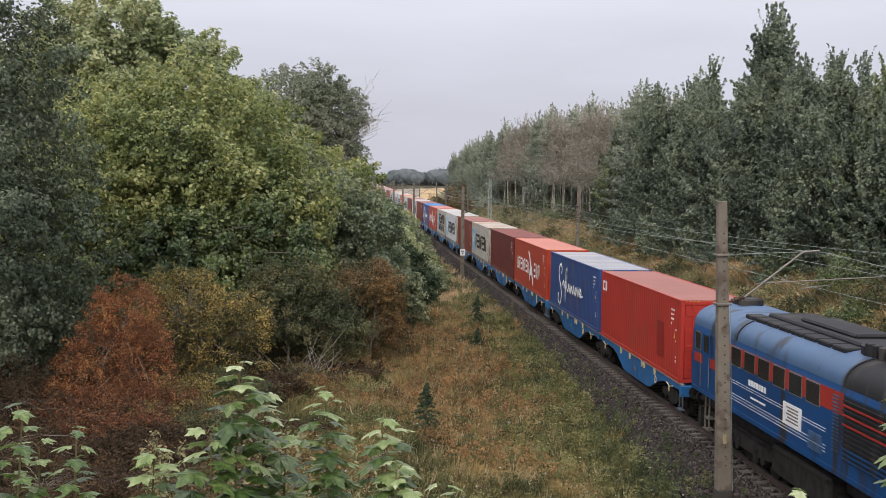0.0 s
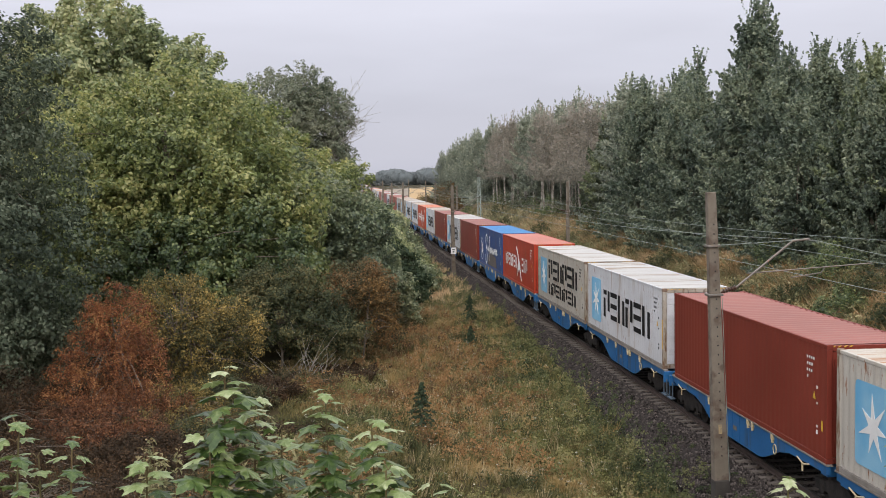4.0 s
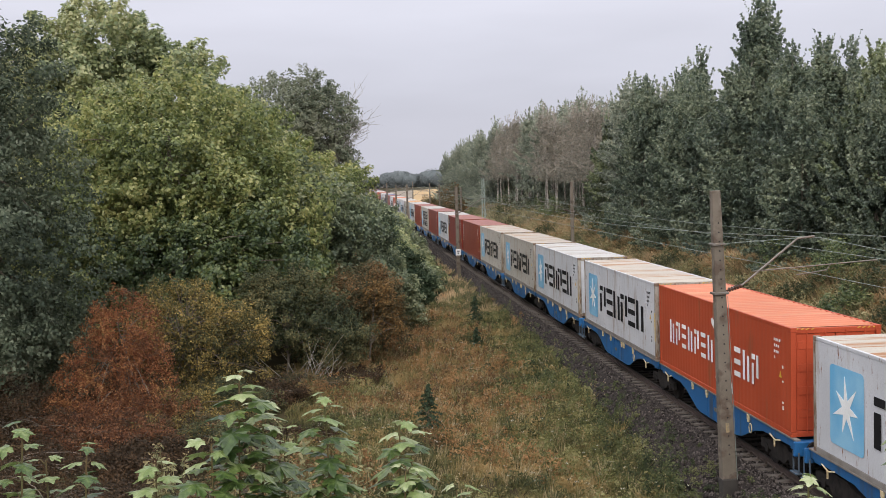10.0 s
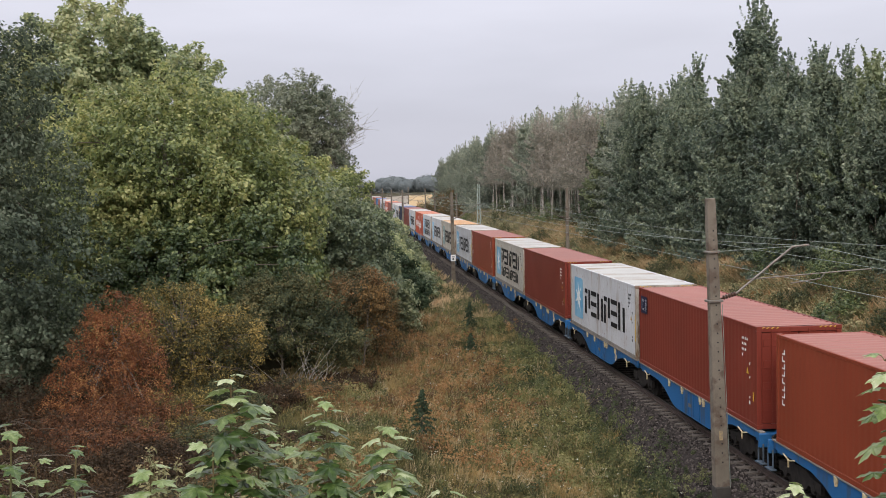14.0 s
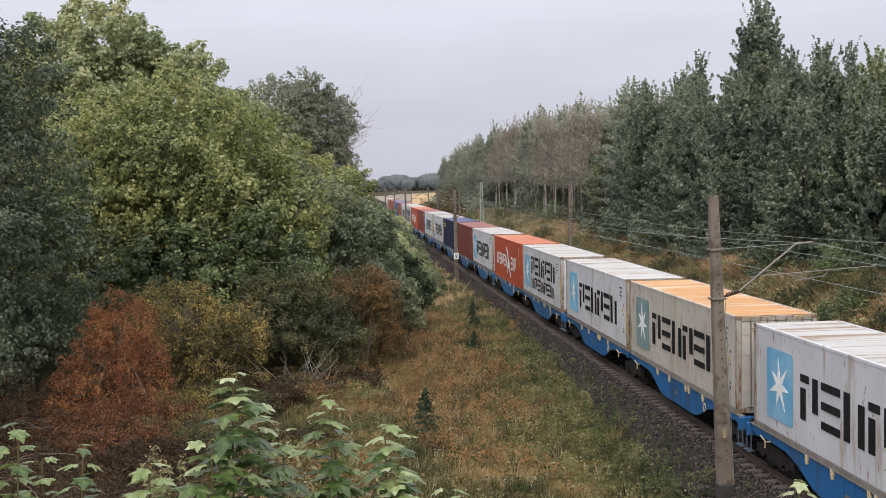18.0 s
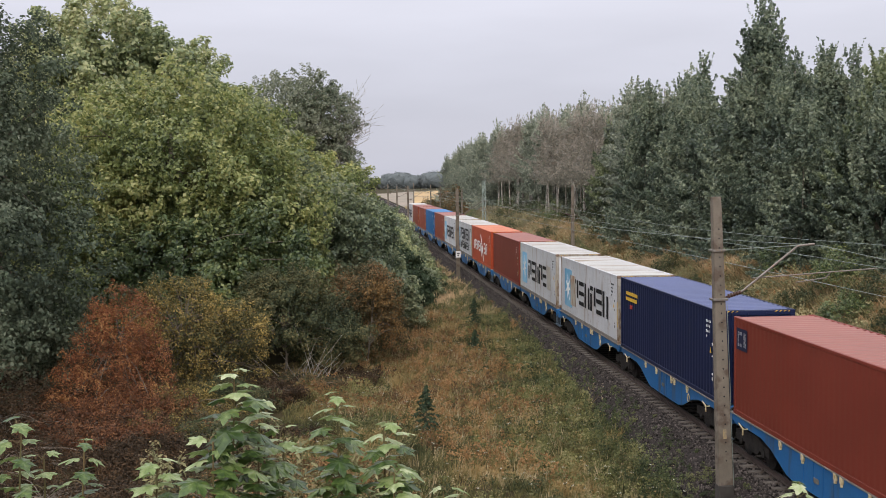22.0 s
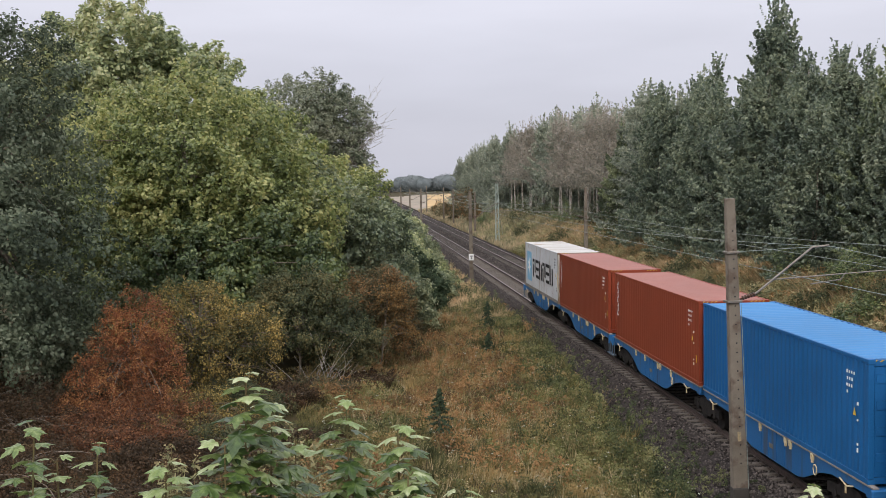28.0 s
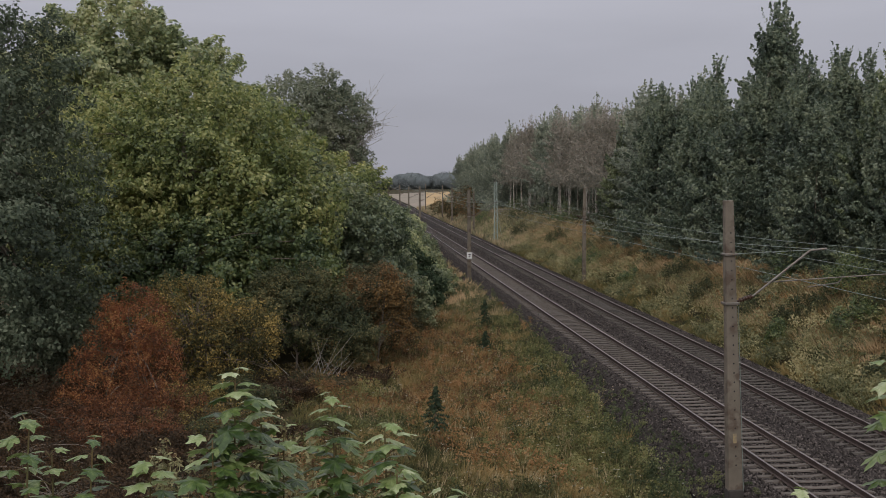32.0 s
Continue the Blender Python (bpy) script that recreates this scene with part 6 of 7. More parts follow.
def herbs(count, per, xs, ys, seed, size, leaf, tall, power=1.1, patch=None):
    """Small leafy plants: stems thick with little leaves, gathered in drifts."""
    r = np.random.default_rng(seed)
    x = r.uniform(*xs, count)
    y = ys[0] + (ys[1] - ys[0]) * r.random(count) ** power
    x = verge(x, y, xs)
    if patch is not None:
        ok = drift(x, y, patch, r) > 0
        x, y = x[ok], y[ok]
        count = len(x)
    k = np.repeat(np.arange(count), per)
    n = len(k)
    up = r.random(n) ** 0.75
    h = tall * r.uniform(0.35, 1.35, count)
    s = size * r.uniform(0.5, 1.4, count)
    u = r.standard_normal((n, 2)) * (0.55 * s[k] * (1.1 - 0.6 * up))[:, None]
    p = np.stack([x[k] + u[:, 0], y[k] + u[:, 1], surface(x, y)[k] + up * h[k]], -1)
    return leaf_tris(p, np.tile([0.0, -0.3, 0.9], (n, 1)), leaf, r)


for nm, args, mat, label in (
        ("weeds", (5600, 60, (-15.5, -3.6), (28, 82), 21, 0.30, 0.038, 0.50, 1.15, 1), "weed", "patches of green weeds in the dry grass"),
        ("olive_weeds", (2600, 46, (-16, -3.7), (28, 82), 24, 0.28, 0.042, 0.45, 1.15, 3), "grass", "olive and ochre weeds of the meadow"),
        ("rusty_weeds", (4600, 44, (-15, -3.2), (29, 80), 25, 0.26, 0.040, 0.55, 1.1, 2), "rusty", "rust-brown dock and dead weeds"),
        ("pale_seed_heads", (1500, 12, (-13, -3.2), (30, 72), 26, 0.07, 0.024, 0.66, 1.1, 0), "straw", "pale seed heads above the weeds"),
        ("tall_weeds", (230, 90, (-4.6, -3.4), (30, 95), 28, 0.24, 0.038, 0.95, 1.1, 1), "dockweed", "tall green weeds along the stony shoulder"),
        ("bank_weeds", (9000, 38, (6.4, 14.5), (36, 190), 22, 0.45, 0.055, 0.85, 1.2, 3), "bankweed", "green weeds and brambles on the slope"),
        ("rusty_bank_weeds", (3200, 34, (9, 16.5), (36, 170), 27, 0.34, 0.05, 0.8, 1.2, 0), "rusty", "rust-brown dead weeds on the slope"),
        ("ballast_weeds", (300, 34, (-3.2, -1.75), (27, 75), 33, 0.13, 0.026, 0.2, 1.4), "dockweed", "scattered low weeds growing through the ballast"),
        ("shoulder_weeds", (800, 34, (-4.0, -2.2), (27, 130), 23, 0.15, 0.028, 0.24, 1.5, 3), "dockweed", "low weeds on the stony shoulder")):
    tagged(hang(nm, mesh_of(nm, *herbs(*args), G[mat])), label, "weeds", kind="stuff")


def flowers(seed, count):
    r = np.random.default_rng(seed)
    x, y = r.uniform(-14, -3.2, count), r.uniform(31, 62, count)
    k = np.repeat(np.arange(count), 7)
    p = np.stack([x[k], y[k], height(x, y)[k] + r.uniform(0.45, 0.75, count)[k]], -1) + r.normal(0, 0.035, (len(k), 3)) * np.array([1, 1, 0.25])
    return leaf_quads(p, np.tile([0, 0, 2.0], (len(k), 1)), 0.017, r, 0.05, 0.9)


fl = hang("yarrow_flowers", mesh_of("yarrow_flowers", *flowers(31, 240), surf("white_petals", (0.42, 0.42, 0.34), (0.5, 0.48, 0.4), 4, 0.8, 0)))
tagged(fl, "small white flower heads in the grass", "flowers", kind="stuff")

# young conifers in the grass
def sapling(x, y, h, seed):
    r = np.random.default_rng(seed)
    ob = thing("young_conifer", "small dark green conifer in the grass", "sapling", "young conifers", pose(x, y, float(height(x, y))))
    rows, P, D = [], [], []
    for i in range(46):                       # drooping branchlets, shorter towards the tip
        f = (i + r.random()) / 46
        a = i * 2.4 + r.normal(0, 0.3)
        long = h * (0.34 * (1 - f) ** 0.8 + 0.03) * r.uniform(0.55, 1.2)
        t = np.linspace(0.1, 1, 26)
        q = np.stack([np.cos(a) * long * t, np.sin(a) * long * t, h * (0.1 + 0.9 * f) + long * (0.25 * t - 0.35 * t * t)], -1)
        P.append(q + r.normal(0, 0.022, q.shape))
        D.append(np.tile([np.cos(a), np.sin(a), 0.9], (26, 1)))
        rows.append((q[[0, 12, 25]], np.array([0.009, 0.006, 0.003])))
    v, f = leaf_tris(np.concatenate(P), np.concatenate(D), 0.05, r)
    hang("needles", mesh_of("needles", v, f, G["conifer"]), ob)
    part("stem", rods(((0, 0, -0.1), (0, 0, h), 0.025, 0.006), n=6), M["bark"], ob)
    hang("branchlets", mesh_of("branchlets", *tubes(rows, 4), M["bark"]), ob)["kind"] = "stuff"


for k, (x, y, h) in enumerate(((-9.75, 41.8, 1.8), (-4.7, 70, 1.9), (-5.6, 62, 1.2))):
    sapling(x, y, h, 200 + k)

# shrubs on the cutting slope
for k, (x, y, h, rad) in enumerate(((10.6, 52, 1.8, 1.1), (12.6, 47, 2.4, 1.5), (9.4, 63, 1.6, 1.0), (13.2, 66, 2.8, 1.6), (10.4, 80, 2.0, 1.3), (12.4, 92, 2.6, 1.7), (9.0, 104, 1.9, 1.2), (13.4, 112, 3.0, 1.8), (10.2, 128, 2.2, 1.5), (13.6, 142, 3.2, 2.0), (9.4, 150, 2.2, 1.4), (12.2, 172, 3.0, 2.0), (9.8, 196, 2.4, 1.8), (13.6, 40, 3.0, 1.8), (8.6, 45, 1.1, 0.7), (8.4, 56, 1.2, 0.7), (15.0, 131, 3.6, 2.2), (15.6, 143, 3.2, 2.2), (15.2, 155, 3.8, 2.4), (15.8, 168, 3.4, 2.4), (15.2, 181, 4.0, 2.6), (15.6, 196, 3.6, 2.6), (9.6, 72, 1.4, 1.2), (11.6, 58, 1.3, 1.2), (8.8, 88, 1.3, 1.0), (12.2, 53, 2.2, 1.5), (11.2, 47.5, 1.7, 1.3), (12.9, 58, 2.6, 1.6), (9.8, 57.5, 1.5, 1.1))):
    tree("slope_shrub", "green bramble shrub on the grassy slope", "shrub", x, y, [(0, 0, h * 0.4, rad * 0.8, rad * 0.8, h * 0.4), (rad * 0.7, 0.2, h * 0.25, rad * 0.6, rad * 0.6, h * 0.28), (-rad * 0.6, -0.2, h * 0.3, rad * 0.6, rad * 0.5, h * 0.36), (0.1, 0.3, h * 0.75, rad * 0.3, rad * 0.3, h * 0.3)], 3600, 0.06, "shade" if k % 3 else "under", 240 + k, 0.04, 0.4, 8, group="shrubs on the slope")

# stubble field and woods far down the line
fx, fy = np.meshgrid(np.linspace(0, 110, 24), np.linspace(312, 640, 24))
fx = fx + 7.2 + (fy - 312) * 0.066
fz = height(fx, fy) + 0.3 + 0.012 * (fx - 14)
fi = (np.arange(23)[:, None] * 24 + np.arange(23)[None]).ravel()
field = hang("stubble_field", mesh_of("stubble_field", np.stack([fx, fy, fz], -1).reshape(-1, 3), np.stack([fi, fi + 1, fi + 25, fi + 24], -1), surf("golden_stubble", (0.47, 0.32, 0.15), (0.38, 0.26, 0.125), 0.03, 0.95, 0.3, dirt=(0.20, 0.15, 0.06), dirt_at=0.6, fine=2)))
tagged(field, "golden stubble field beyond the wood", "field", kind="structure")


mx, my = np.meshgrid(np.linspace(-160, -4.2, 24), np.linspace(225, 640, 24))
pasture = hang("far_pasture", mesh_of("far_pasture", np.stack([mx, my, height(mx, my) + 0.4], -1).reshape(-1, 3), np.stack([fi, fi + 1, fi + 25, fi + 24], -1), surf("pale_pasture", (0.28, 0.225, 0.175), (0.20, 0.175, 0.13), 0.03, 0.95, 0.3, fine=2)))
bx2, by2 = np.meshgrid(np.linspace(0, 1, 24), np.linspace(285, 640, 24))
bx2 = 6.6 + bx2 * (0.7 + np.maximum(0, by2 - 312) * 0.066)
meadow = hang("far_meadow", mesh_of("far_meadow", np.stack([bx2, by2, height(bx2, by2) + 0.32 + 0.012 * (bx2 - 14)], -1).reshape(-1, 3), np.stack([fi, fi + 1, fi + 25, fi + 24], -1), pasture.data.materials[0]))
tagged(meadow, "pale dry meadow between the line and the field", "field", kind="structure")
tagged(pasture, "pale brown pasture far along the line", "field", kind="structure")


def far_wood(name, x0, x1, y, low, high, seed, leaves):
    """Rounded treetops in one hazy belt; each is a lumpy solid with a fringe of leaves."""
    r = np.random.default_rng(seed)
    blobs, vs, fs, k = [], [], [], 0
    x = x0
    while x < x1:
        q = low + (high - low) * (x - x0) / (x1 - x0)
        q *= r.uniform(0.75, 1.15)
        blobs.append((x, y + r.uniform(-15, 15), q * 0.45, r.uniform(0.55, 0.95) * q, 7, q * 0.55))
        x += 0.6 * q
    a, b = np.meshgrid(np.linspace(0, 2 * np.pi, 29), np.linspace(-1.5, 1.5, 15))
    n = a.size
    i = (np.arange(14)[:, None] * 29 + np.arange(28)[None]).ravel()
    quad = np.stack([i, i + 1, i + 30, i + 29], -1)
    for c in blobs:
        w = 0.92 + 0.10 * np.sin(5 * a + r.uniform(0, 6)) * np.cos(3 * b) + 0.06 * np.sin(9 * a + 7 * b)
        vs.append(np.stack([c[0] + c[3] * w * np.cos(a) * np.cos(b), c[1] + c[4] * w * np.sin(a) * np.cos(b), c[2] + c[5] * w * np.sin(b)], -1).reshape(-1, 3))
        fs.append(quad + k)
        k += n
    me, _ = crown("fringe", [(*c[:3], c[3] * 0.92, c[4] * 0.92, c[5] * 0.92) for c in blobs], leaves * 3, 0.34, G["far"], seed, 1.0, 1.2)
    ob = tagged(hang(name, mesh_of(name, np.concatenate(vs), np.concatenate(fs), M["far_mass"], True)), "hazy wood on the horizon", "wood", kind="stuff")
    tagged(hang("fringe", me, ob), kind="stuff")
    return ob


# solid treetops carry the same haze in their base colour
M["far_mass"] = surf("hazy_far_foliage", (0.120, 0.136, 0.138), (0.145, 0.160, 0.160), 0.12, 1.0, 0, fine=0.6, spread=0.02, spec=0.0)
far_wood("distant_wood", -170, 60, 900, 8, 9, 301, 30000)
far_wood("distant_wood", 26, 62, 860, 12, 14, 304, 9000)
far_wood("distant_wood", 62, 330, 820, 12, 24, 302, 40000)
for k, (x, y, h, rad) in enumerate(((7.6, 262, 4.6, 2.4), (8.6, 236, 3.6, 2.0), (9.4, 214, 4.2, 2.4), (11.5, 248, 5.5, 3.0))):
    tree("hedge_shrub", "dark rounded shrub on the bank by the masts", "shrub", x, y, [(0, 0, h * 0.45, rad, rad, h * 0.45), (rad * 0.5, 0, h * 0.3, rad * 0.7, rad * 0.7, h * 0.32)], 5200, 0.12, "hawthorn", 320 + k, 0.06, 0.5, 12, group="shrubs by the far masts")
tower = thing("radio_mast", "thin grey radio mast on the horizon", "mast", "", pose(-70.0, 890, 0))
part("shaft", rods(((0, 0, 0), (0, 0, 19.0), 0.32, 0.16), n=6), M["galv"], tower)

# ---- young maples close before the camera, on the embankment ----
def maple_leaf(seed, mat="young"):
    """A five-lobed leaf, folded a little along its ribs; the stalk end at the origin, the blade towards +y, 1 m long."""
    r = random.Random(seed)
    out = [(0.0, 0.02), (0.18, -0.08), (0.34, -0.04), (0.54, 0.02), (0.45, 0.17), (0.38, 0.26), (0.52, 0.36), (0.57, 0.50), (0.68, 0.68), (0.50, 0.65), (0.38, 0.66), (0.27, 0.58), (0.29, 0.74), (0.18, 0.80), (0.14, 0.92), (0.0, 1.14)]
    pts = out + [(-x, y) for x, y in reversed(out[1:-1])]
    bm = bmesh.new()
    vs = []
    for x, y in pts:
        z = -0.18 * abs(x) ** 1.2 - 0.32 * max(0, y - 0.3) ** 2 + r.uniform(-0.04, 0.04)
        vs.append(bm.verts.new((x * r.uniform(0.95, 1.05), y, z)))
    c = bm.verts.new((0, 0.33, 0.05))
    for i in range(len(vs)):
        bm.faces.new((c, vs[i], vs[(i + 1) % len(vs)]))
    bmesh.ops.recalc_face_normals(bm, faces=bm.faces)
    me = bpy.data.meshes.new("leaf")
    bm.to_mesh(me)
    bm.free()
    me.materials.append(G[mat])
    return me


LEAVES = [maple_leaf(k) for k in range(4)]
TOP_LEAVES = [maple_leaf(k + 10, "top") for k in range(3)]
SHOOTS = []


def shoot(x, y, z, pairs, size, seed, leafed=0.75, pale=3, label="young maple shoot with broad green lobed leaves", tilt=(0, 0)):
    """A shoot whose tip is at (x, y, z); pairs of leaves on stalks, each pair crosswise to the last."""
    r = random.Random(seed)
    length = z - float(height(x + tilt[0], y + tilt[1])) + 0.05
    base = Vector((x + tilt[0], y + tilt[1], z - length))
    ob = thing("maple_shoot", label, "sapling", "young maples", Matrix.Translation(base))
    top = Vector((-tilt[0], -tilt[1], length))
    stem = [top * k + Vector((0.02 * math.sin(5 * k + seed), 0.02 * math.cos(4 * k), 0)) for k in np.linspace(0, 1, 9)]
    v, f = tube([tuple(p) for p in stem], np.linspace(0.011, 0.004, 9), 6)
    hang("stem", mesh_of("stem", v, f, M["stalk"], True), ob)
    size *= 0.96
    pairs = round(1.5 * pairs)
    for i in range(pairs):
        k = 1 - (i + 0.1) / pairs * leafed / length
        p = top * k
        turn = seed * 1.3 + i * (math.pi / 2) + r.uniform(-0.3, 0.3)
        grow = min(1.12, 0.68 + 0.09 * i)
        for s in (0, math.pi):
            a = turn + s + r.uniform(-0.2, 0.2)
            reach = size * r.uniform(0.2, 0.5) * grow
            out = Vector((math.cos(a), math.sin(a), 0.35 + (0.5 if i == 0 else 0)))
            q = p + out * reach
            v, f = tube([tuple(p), tuple(p + out * reach * 0.55 + Vector((0, 0, 0.01))), tuple(q)], 0.0028, 5)
            hang("leaf_stalk", mesh_of("leaf_stalk", v, f, M["stalk"]), ob)
            sz = size * grow * r.uniform(0.7, 1.05)
            m = Matrix.Translation(q) @ Euler((radians(r.uniform(-22, 6)), radians(r.uniform(-18, 18)), a - math.pi / 2)).to_matrix().to_4x4() @ Matrix.Scale(sz, 4)
            hang("leaf", TOP_LEAVES[r.randrange(3)] if i < pale or r.random() < 0.03 * pale else LEAVES[r.randrange(4)], ob, m)
    SHOOTS.append((ob, base, seed))
    return ob


M["stalk"] = surf("green_brown_stalk", (0.10, 0.10, 0.035), (0.14, 0.09, 0.04), 6, 0.6, 0.1)

shoot(-13.30, 5.5, 7.36, 14, 0.139, 1, 0.85)
shoot(-13.22, 5.75, 7.18, 11, 0.143, 2, 0.8)
shoot(-13.42, 5.4, 7.08, 10, 0.134, 3, 0.7)
shoot(-12.86, 5.5, 7.24, 11, 0.126, 4, 0.75)
shoot(-12.82, 5.6, 6.98, 8, 0.134, 5, 0.6)
shoot(-12.58, 5.5, 7.10, 10, 0.126, 6, 0.6)
shoot(-12.55, 5.35, 6.92, 8, 0.134, 7, 0.6)
shoot(-13.70, 5.5, 6.95, 8, 0.139, 8, 0.55)
shoot(-13.12, 5.9, 7.0, 9, 0.13, 15, 0.7)
shoot(-14.30, 5.5, 7.16, 6, 0.125, 9, 0.7, 0, tilt=(-0.1, 0))
shoot(-14.22, 5.6, 6.98, 7, 0.12, 10, 0.7, 0)
shoot(-13.99, 5.5, 7.05, 4, 0.12, 11, 0.35, 0, tilt=(-0.25, 0))
shoot(-12.30, 5.5, 6.78, 7, 0.126, 12, 0.5)
shoot(-10.56, 5.5, 6.74, 5, 0.11, 13, 0.35)
shoot(-9.90, 5.5, 7.38, 7, 0.15, 14, 0.75, tilt=(0.15, 0))


def tall_weed(x, y, z, seed):
    """A slender weed, its upper stem thick with narrow leaves and pale seed heads."""
    r = np.random.default_rng(seed)
    foot = float(height(x, y)) - 0.05
    long = z - foot
    ob = thing("tall_weed", "slender green weed with narrow leaves and pale tips", "weed", "tall weeds behind the maples", pose(x, y, foot))
    rows, P, D = [], [], []
    for _ in range(5):
        a, lean, top = r.uniform(0, 6.3), r.uniform(0.05, 0.22), long * r.uniform(0.86, 1.0)
        t = np.linspace(0, 1, 8)
        q = np.stack([np.cos(a) * lean * t ** 2, np.sin(a) * lean * t ** 2, top * t], -1)
        rows.append((q, np.linspace(0.008, 0.003, 8)))
        k = r.uniform(0.55, 1.0, 70)
        c = np.stack([np.interp(k, t, q[:, j]) for j in range(3)], -1)
        b = r.uniform(0, 6.3, 70)
        d = np.stack([np.cos(b), np.sin(b), 0.3 + 0 * b], -1)
        P.append(c + d * (0.07 * (1.25 - k))[:, None] * r.uniform(0.5, 2.0, (70, 1)))
        D.append(d * 0.3 + np.array([0, 0, 0.9]))
    hang("stem", mesh_of("stem", *tubes(rows, 5), M["stalk"]), ob)["kind"] = "stuff"
    hang("leaves", mesh_of("leaves", *leaf_quads(np.concatenate(P), np.concatenate(D), 0.034, r, 0.2, 0.34), G["bankweed"]), ob)["kind"] = "stuff"
    tips = np.concatenate([q[-2:] for q, _ in rows])
    tips = np.repeat(tips, 7, 0) + r.normal(0, 0.025, (len(tips) * 7, 3))
    hang("seed_head", mesh_of("seed_head", *leaf_quads(tips, np.tile([0, 0, 1.0], (len(tips), 1)), 0.014, r, 0.1, 0.8), G["straw"]), ob)["kind"] = "stuff"


for k, (x, y, z) in enumerate(((-13.42, 9.0, 6.50), (-13.30, 9.6, 6.36), (-13.62, 9.2, 6.24), (-14.20, 9.4, 6.30), (-14.34, 9.8, 6.12), (-13.05, 9.3, 6.22), (-12.72, 9.0, 6.12))):
    tall_weed(x, y, z, 500 + k)
# how the wind moves them: seconds and metres at the tip
SWAY = {14: ((0, -0.10), (1, -0.13), (3, -0.03), (8, 0.0), (10, -0.08), (12, -0.23), (14, -0.19), (18, -0.05), (22, 0.02), (30, 0.0), (31, -0.14), (31.5, -0.23), (32, -0.24)),
        1: ((17, 0.018), (18, 0.008), (19, 0.014), (20, -0.006), (22, 0.009), (24, 0.02), (25, -0.01), (28, 0.0), (30, -0.016), (32, -0.03)),
        4: ((17, -0.019), (18, -0.002), (19, -0.038), (20, 0.018), (21, -0.025), (22, 0.03), (23, 0.047), (24, 0.024), (25, 0.002), (28, 0.01), (30, 0.004), (32, -0.036)),
        6: ((7, 0.0), (8, -0.05), (9, 0.007), (10, 0.06), (11, 0.04), (13, 0.03), (14, 0.006), (17, 0.013), (20, -0.014), (23, 0.004), (28, 0.0), (30, -0.024), (32, -0.041)),
        9: ((6, -0.035), (8, -0.03), (10, 0.003), (12, 0.043), (14, -0.013), (17, 0.0), (20, 0.003), (23, 0.013), (28, 0.0), (32, -0.002))}
LIKE = {2: 1, 3: 1, 5: 4, 7: 6, 8: 4, 10: 9, 11: 9, 12: 6, 13: 6, 15: 1}

# ---- sleepers, last: those near the camera one by one, the rest joined ----
def sleeper_bm():
    bm = bmesh.new()
    pts = [(-1.3, -0.225), (-1.3, -0.185), (-0.95, -0.172), (-0.55, -0.172), (-0.35, -0.2), (0.35, -0.2), (0.55, -0.172), (0.95, -0.172), (1.3, -0.185), (1.3, -0.225)]
    a = [bm.verts.new((x, -0.13 if z < -0.21 else -0.1, z)) for x, z in pts]
    b = [bm.verts.new((x, 0.13 if z < -0.21 else 0.1, z)) for x, z in pts]
    bm.faces.new(a)
    bm.faces.new(list(reversed(b)))
    for i in range(len(pts) - 1):
        bm.faces.new((a[i + 1], a[i], b[i], b[i + 1]))
    bmesh.ops.recalc_face_normals(bm, faces=bm.faces)
    return bm


def clip_mesh():
    """The fastening on both sides of a rail's foot."""
    bm = boxes((-0.115, -0.072, -0.05, 0.05, -0.175, -0.15), (0.072, 0.115, -0.05, 0.05, -0.175, -0.15), (-0.1, -0.055, -0.02, 0.02, -0.155, -0.135), (0.055, 0.1, -0.02, 0.02, -0.155, -0.135))
    me = bpy.data.meshes.new("rail_clip")
    bm.to_mesh(me)
    bm.free()
    me.materials.append(M["rail"])
    return me


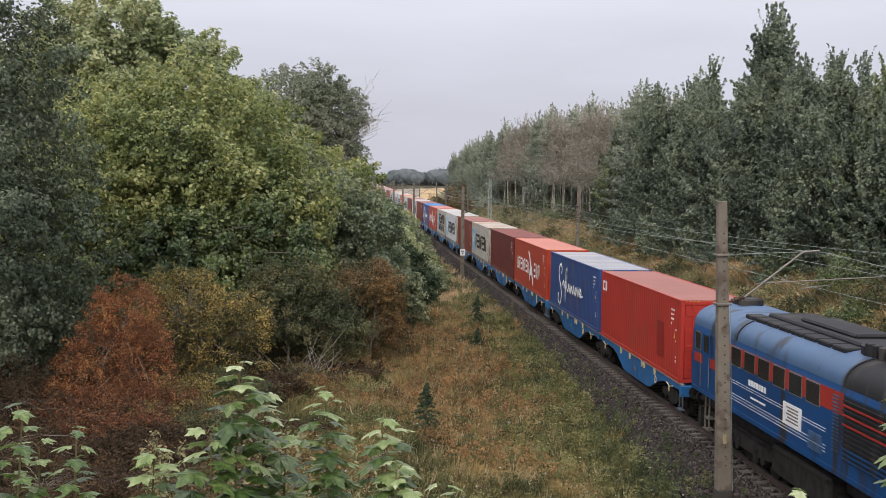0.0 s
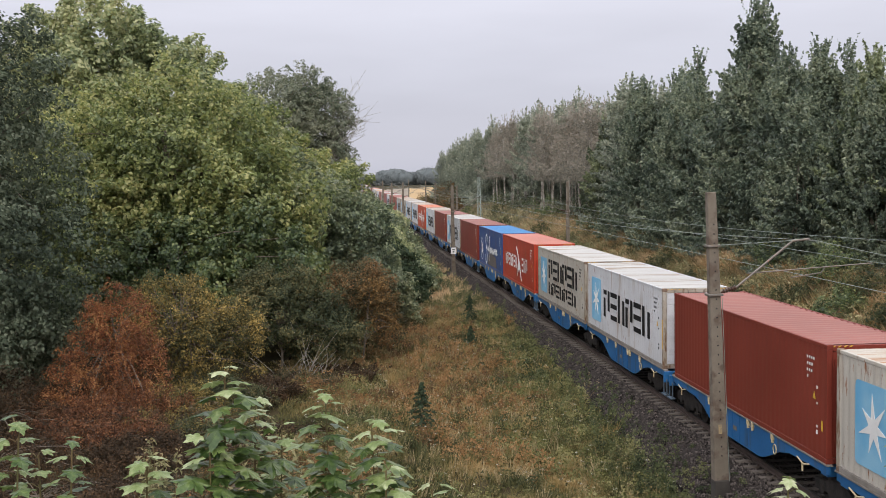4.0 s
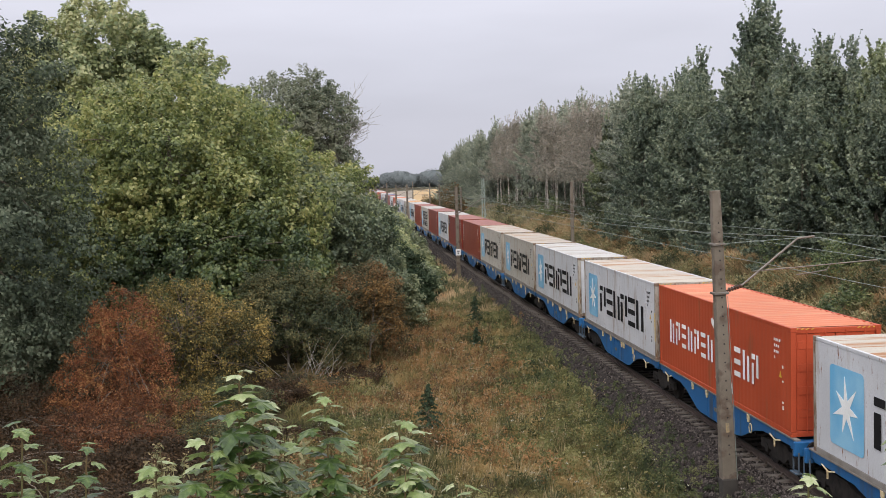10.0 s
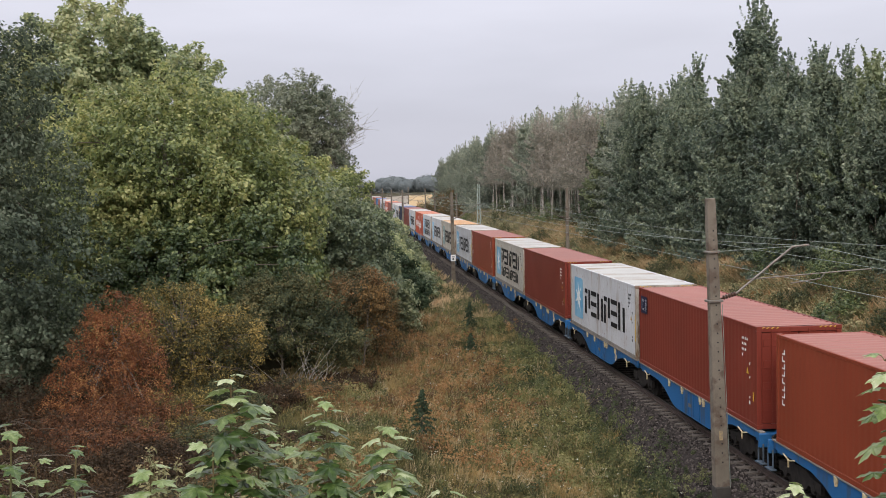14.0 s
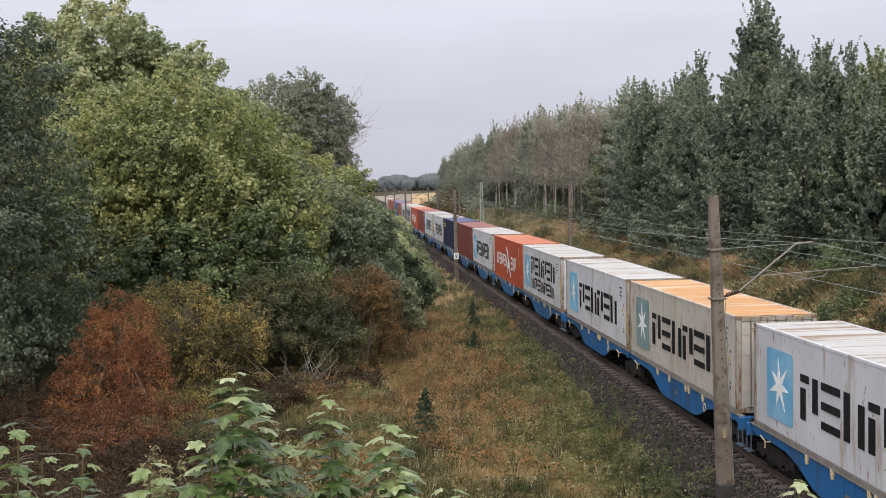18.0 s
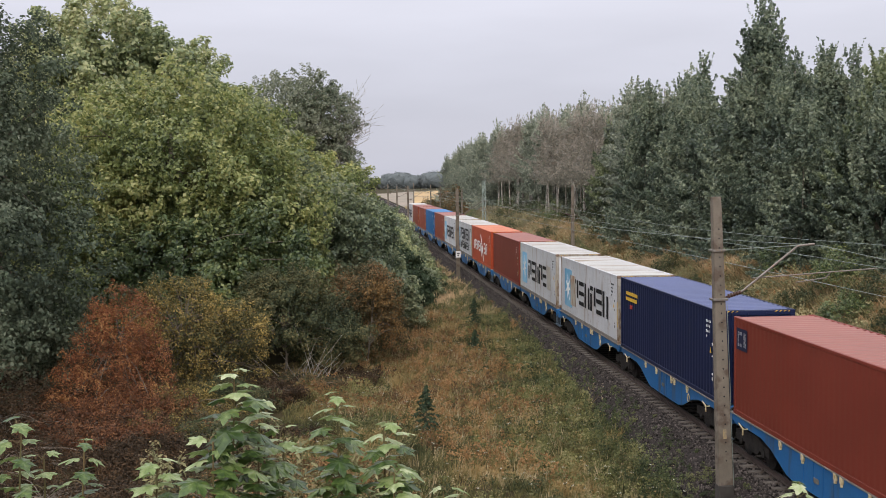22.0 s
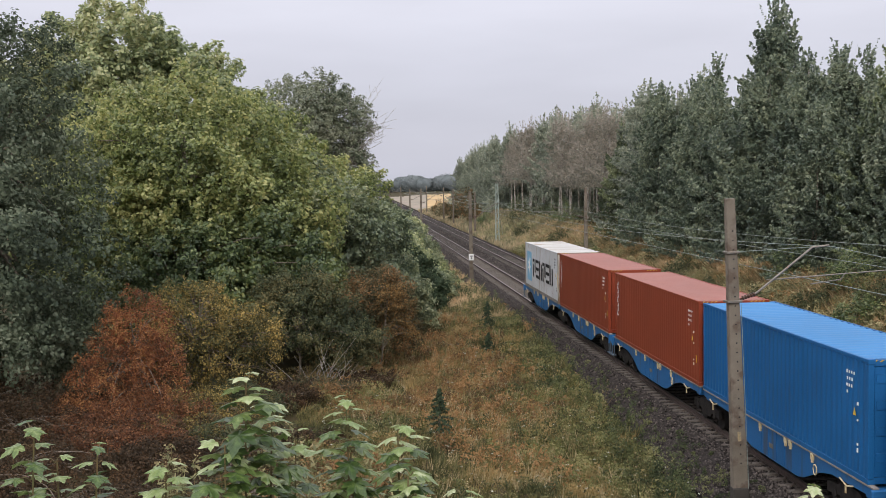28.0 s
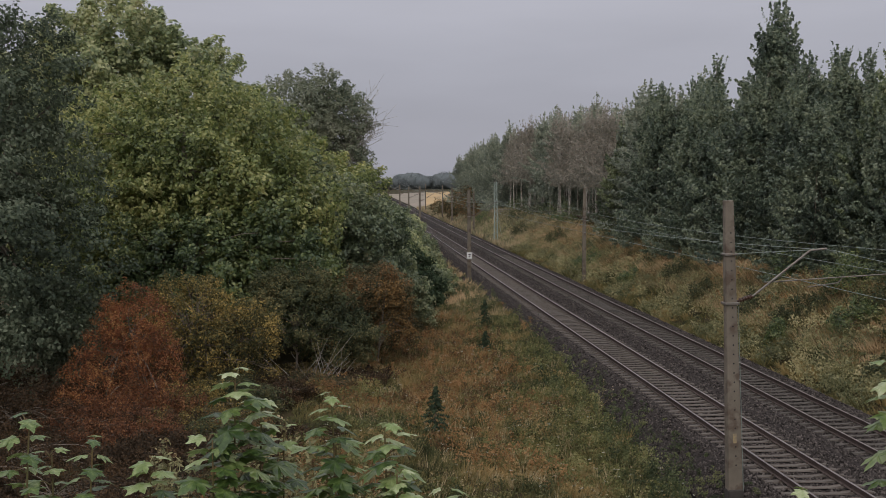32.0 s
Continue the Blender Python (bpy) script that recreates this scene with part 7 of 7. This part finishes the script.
SLEEPER_Y = np.arange(24.0, 330.0, 0.62)
for k, tr in enumerate(tracks):
    mat = M["sleeper"] if k == 0 else M["old_sleeper"]
    bm = sleeper_bm()
    me = bpy.data.meshes.new("sleeper")
    bm.to_mesh(me)
    bm.free()
    me.materials.append(mat)
    srng = np.random.default_rng(20 + k)
    near = SLEEPER_Y[:170]
    for y in near:
        hang("sleeper", me, tr, pose(srng.normal(0, 0.012), y + srng.normal(0, 0.012), srng.normal(0, 0.003), 0, srng.normal(0, 0.15), srng.normal(0, 0.5)))
    cl = clip_mesh()
    v0 = np.array([v.co[:] for v in cl.vertices])
    f0 = np.array([p.vertices[:] for p in cl.polygons])
    at = [(s * 0.7535, y, 0) for y in near[:120] for s in (-1, 1)]
    vs = (v0[None] + np.array(at)[:, None]).reshape(-1, 3)
    fs = (f0[None] + (np.arange(len(at)) * len(v0))[:, None, None]).reshape(-1, f0.shape[1])
    tagged(hang("rail_clip", mesh_of("rail_clip", vs, fs, M["rail"]), tr), kind="stuff")
    v1 = np.array([v.co[:] for v in me.vertices])
    rest = SLEEPER_Y[170:]
    quads = [p.vertices[:] for p in me.polygons if len(p.vertices) == 4]
    vs = (v1[None] + np.stack([0 * rest, rest, 0 * rest], -1)[:, None]).reshape(-1, 3)
    fs = (np.array(quads)[None] + (np.arange(len(rest)) * len(v1))[:, None, None]).reshape(-1, 4)
    tagged(hang("far_sleepers", mesh_of("far_sleepers", vs, fs, mat), tr), kind="stuff")


# ---- what moves ----
def motions():
    for ob, offset, z in TRAIN:
        walk(ob, [(t, pose(0, y + offset, z)) for t, y in RUN])

    for ob, base, seed in SHOOTS:
        r = random.Random(seed)
        known = SWAY[LIKE.get(seed, seed)]
        early = [(t, 0.03 * math.sin(1.3 * t + seed) + 0.012 * math.sin(2.9 * t)) for t in range(0, int(known[0][0]) - 1, 2)]
        rows = [(t, d * (1 if seed in SWAY else r.uniform(0.6, 1.3))) for t, d in early + list(known)]
        walk(ob, [(t, Matrix.Translation(base) @ pose(0, 0, 0, 0, math.degrees(d / 2.8), 0)) for t, d in rows])


motions()
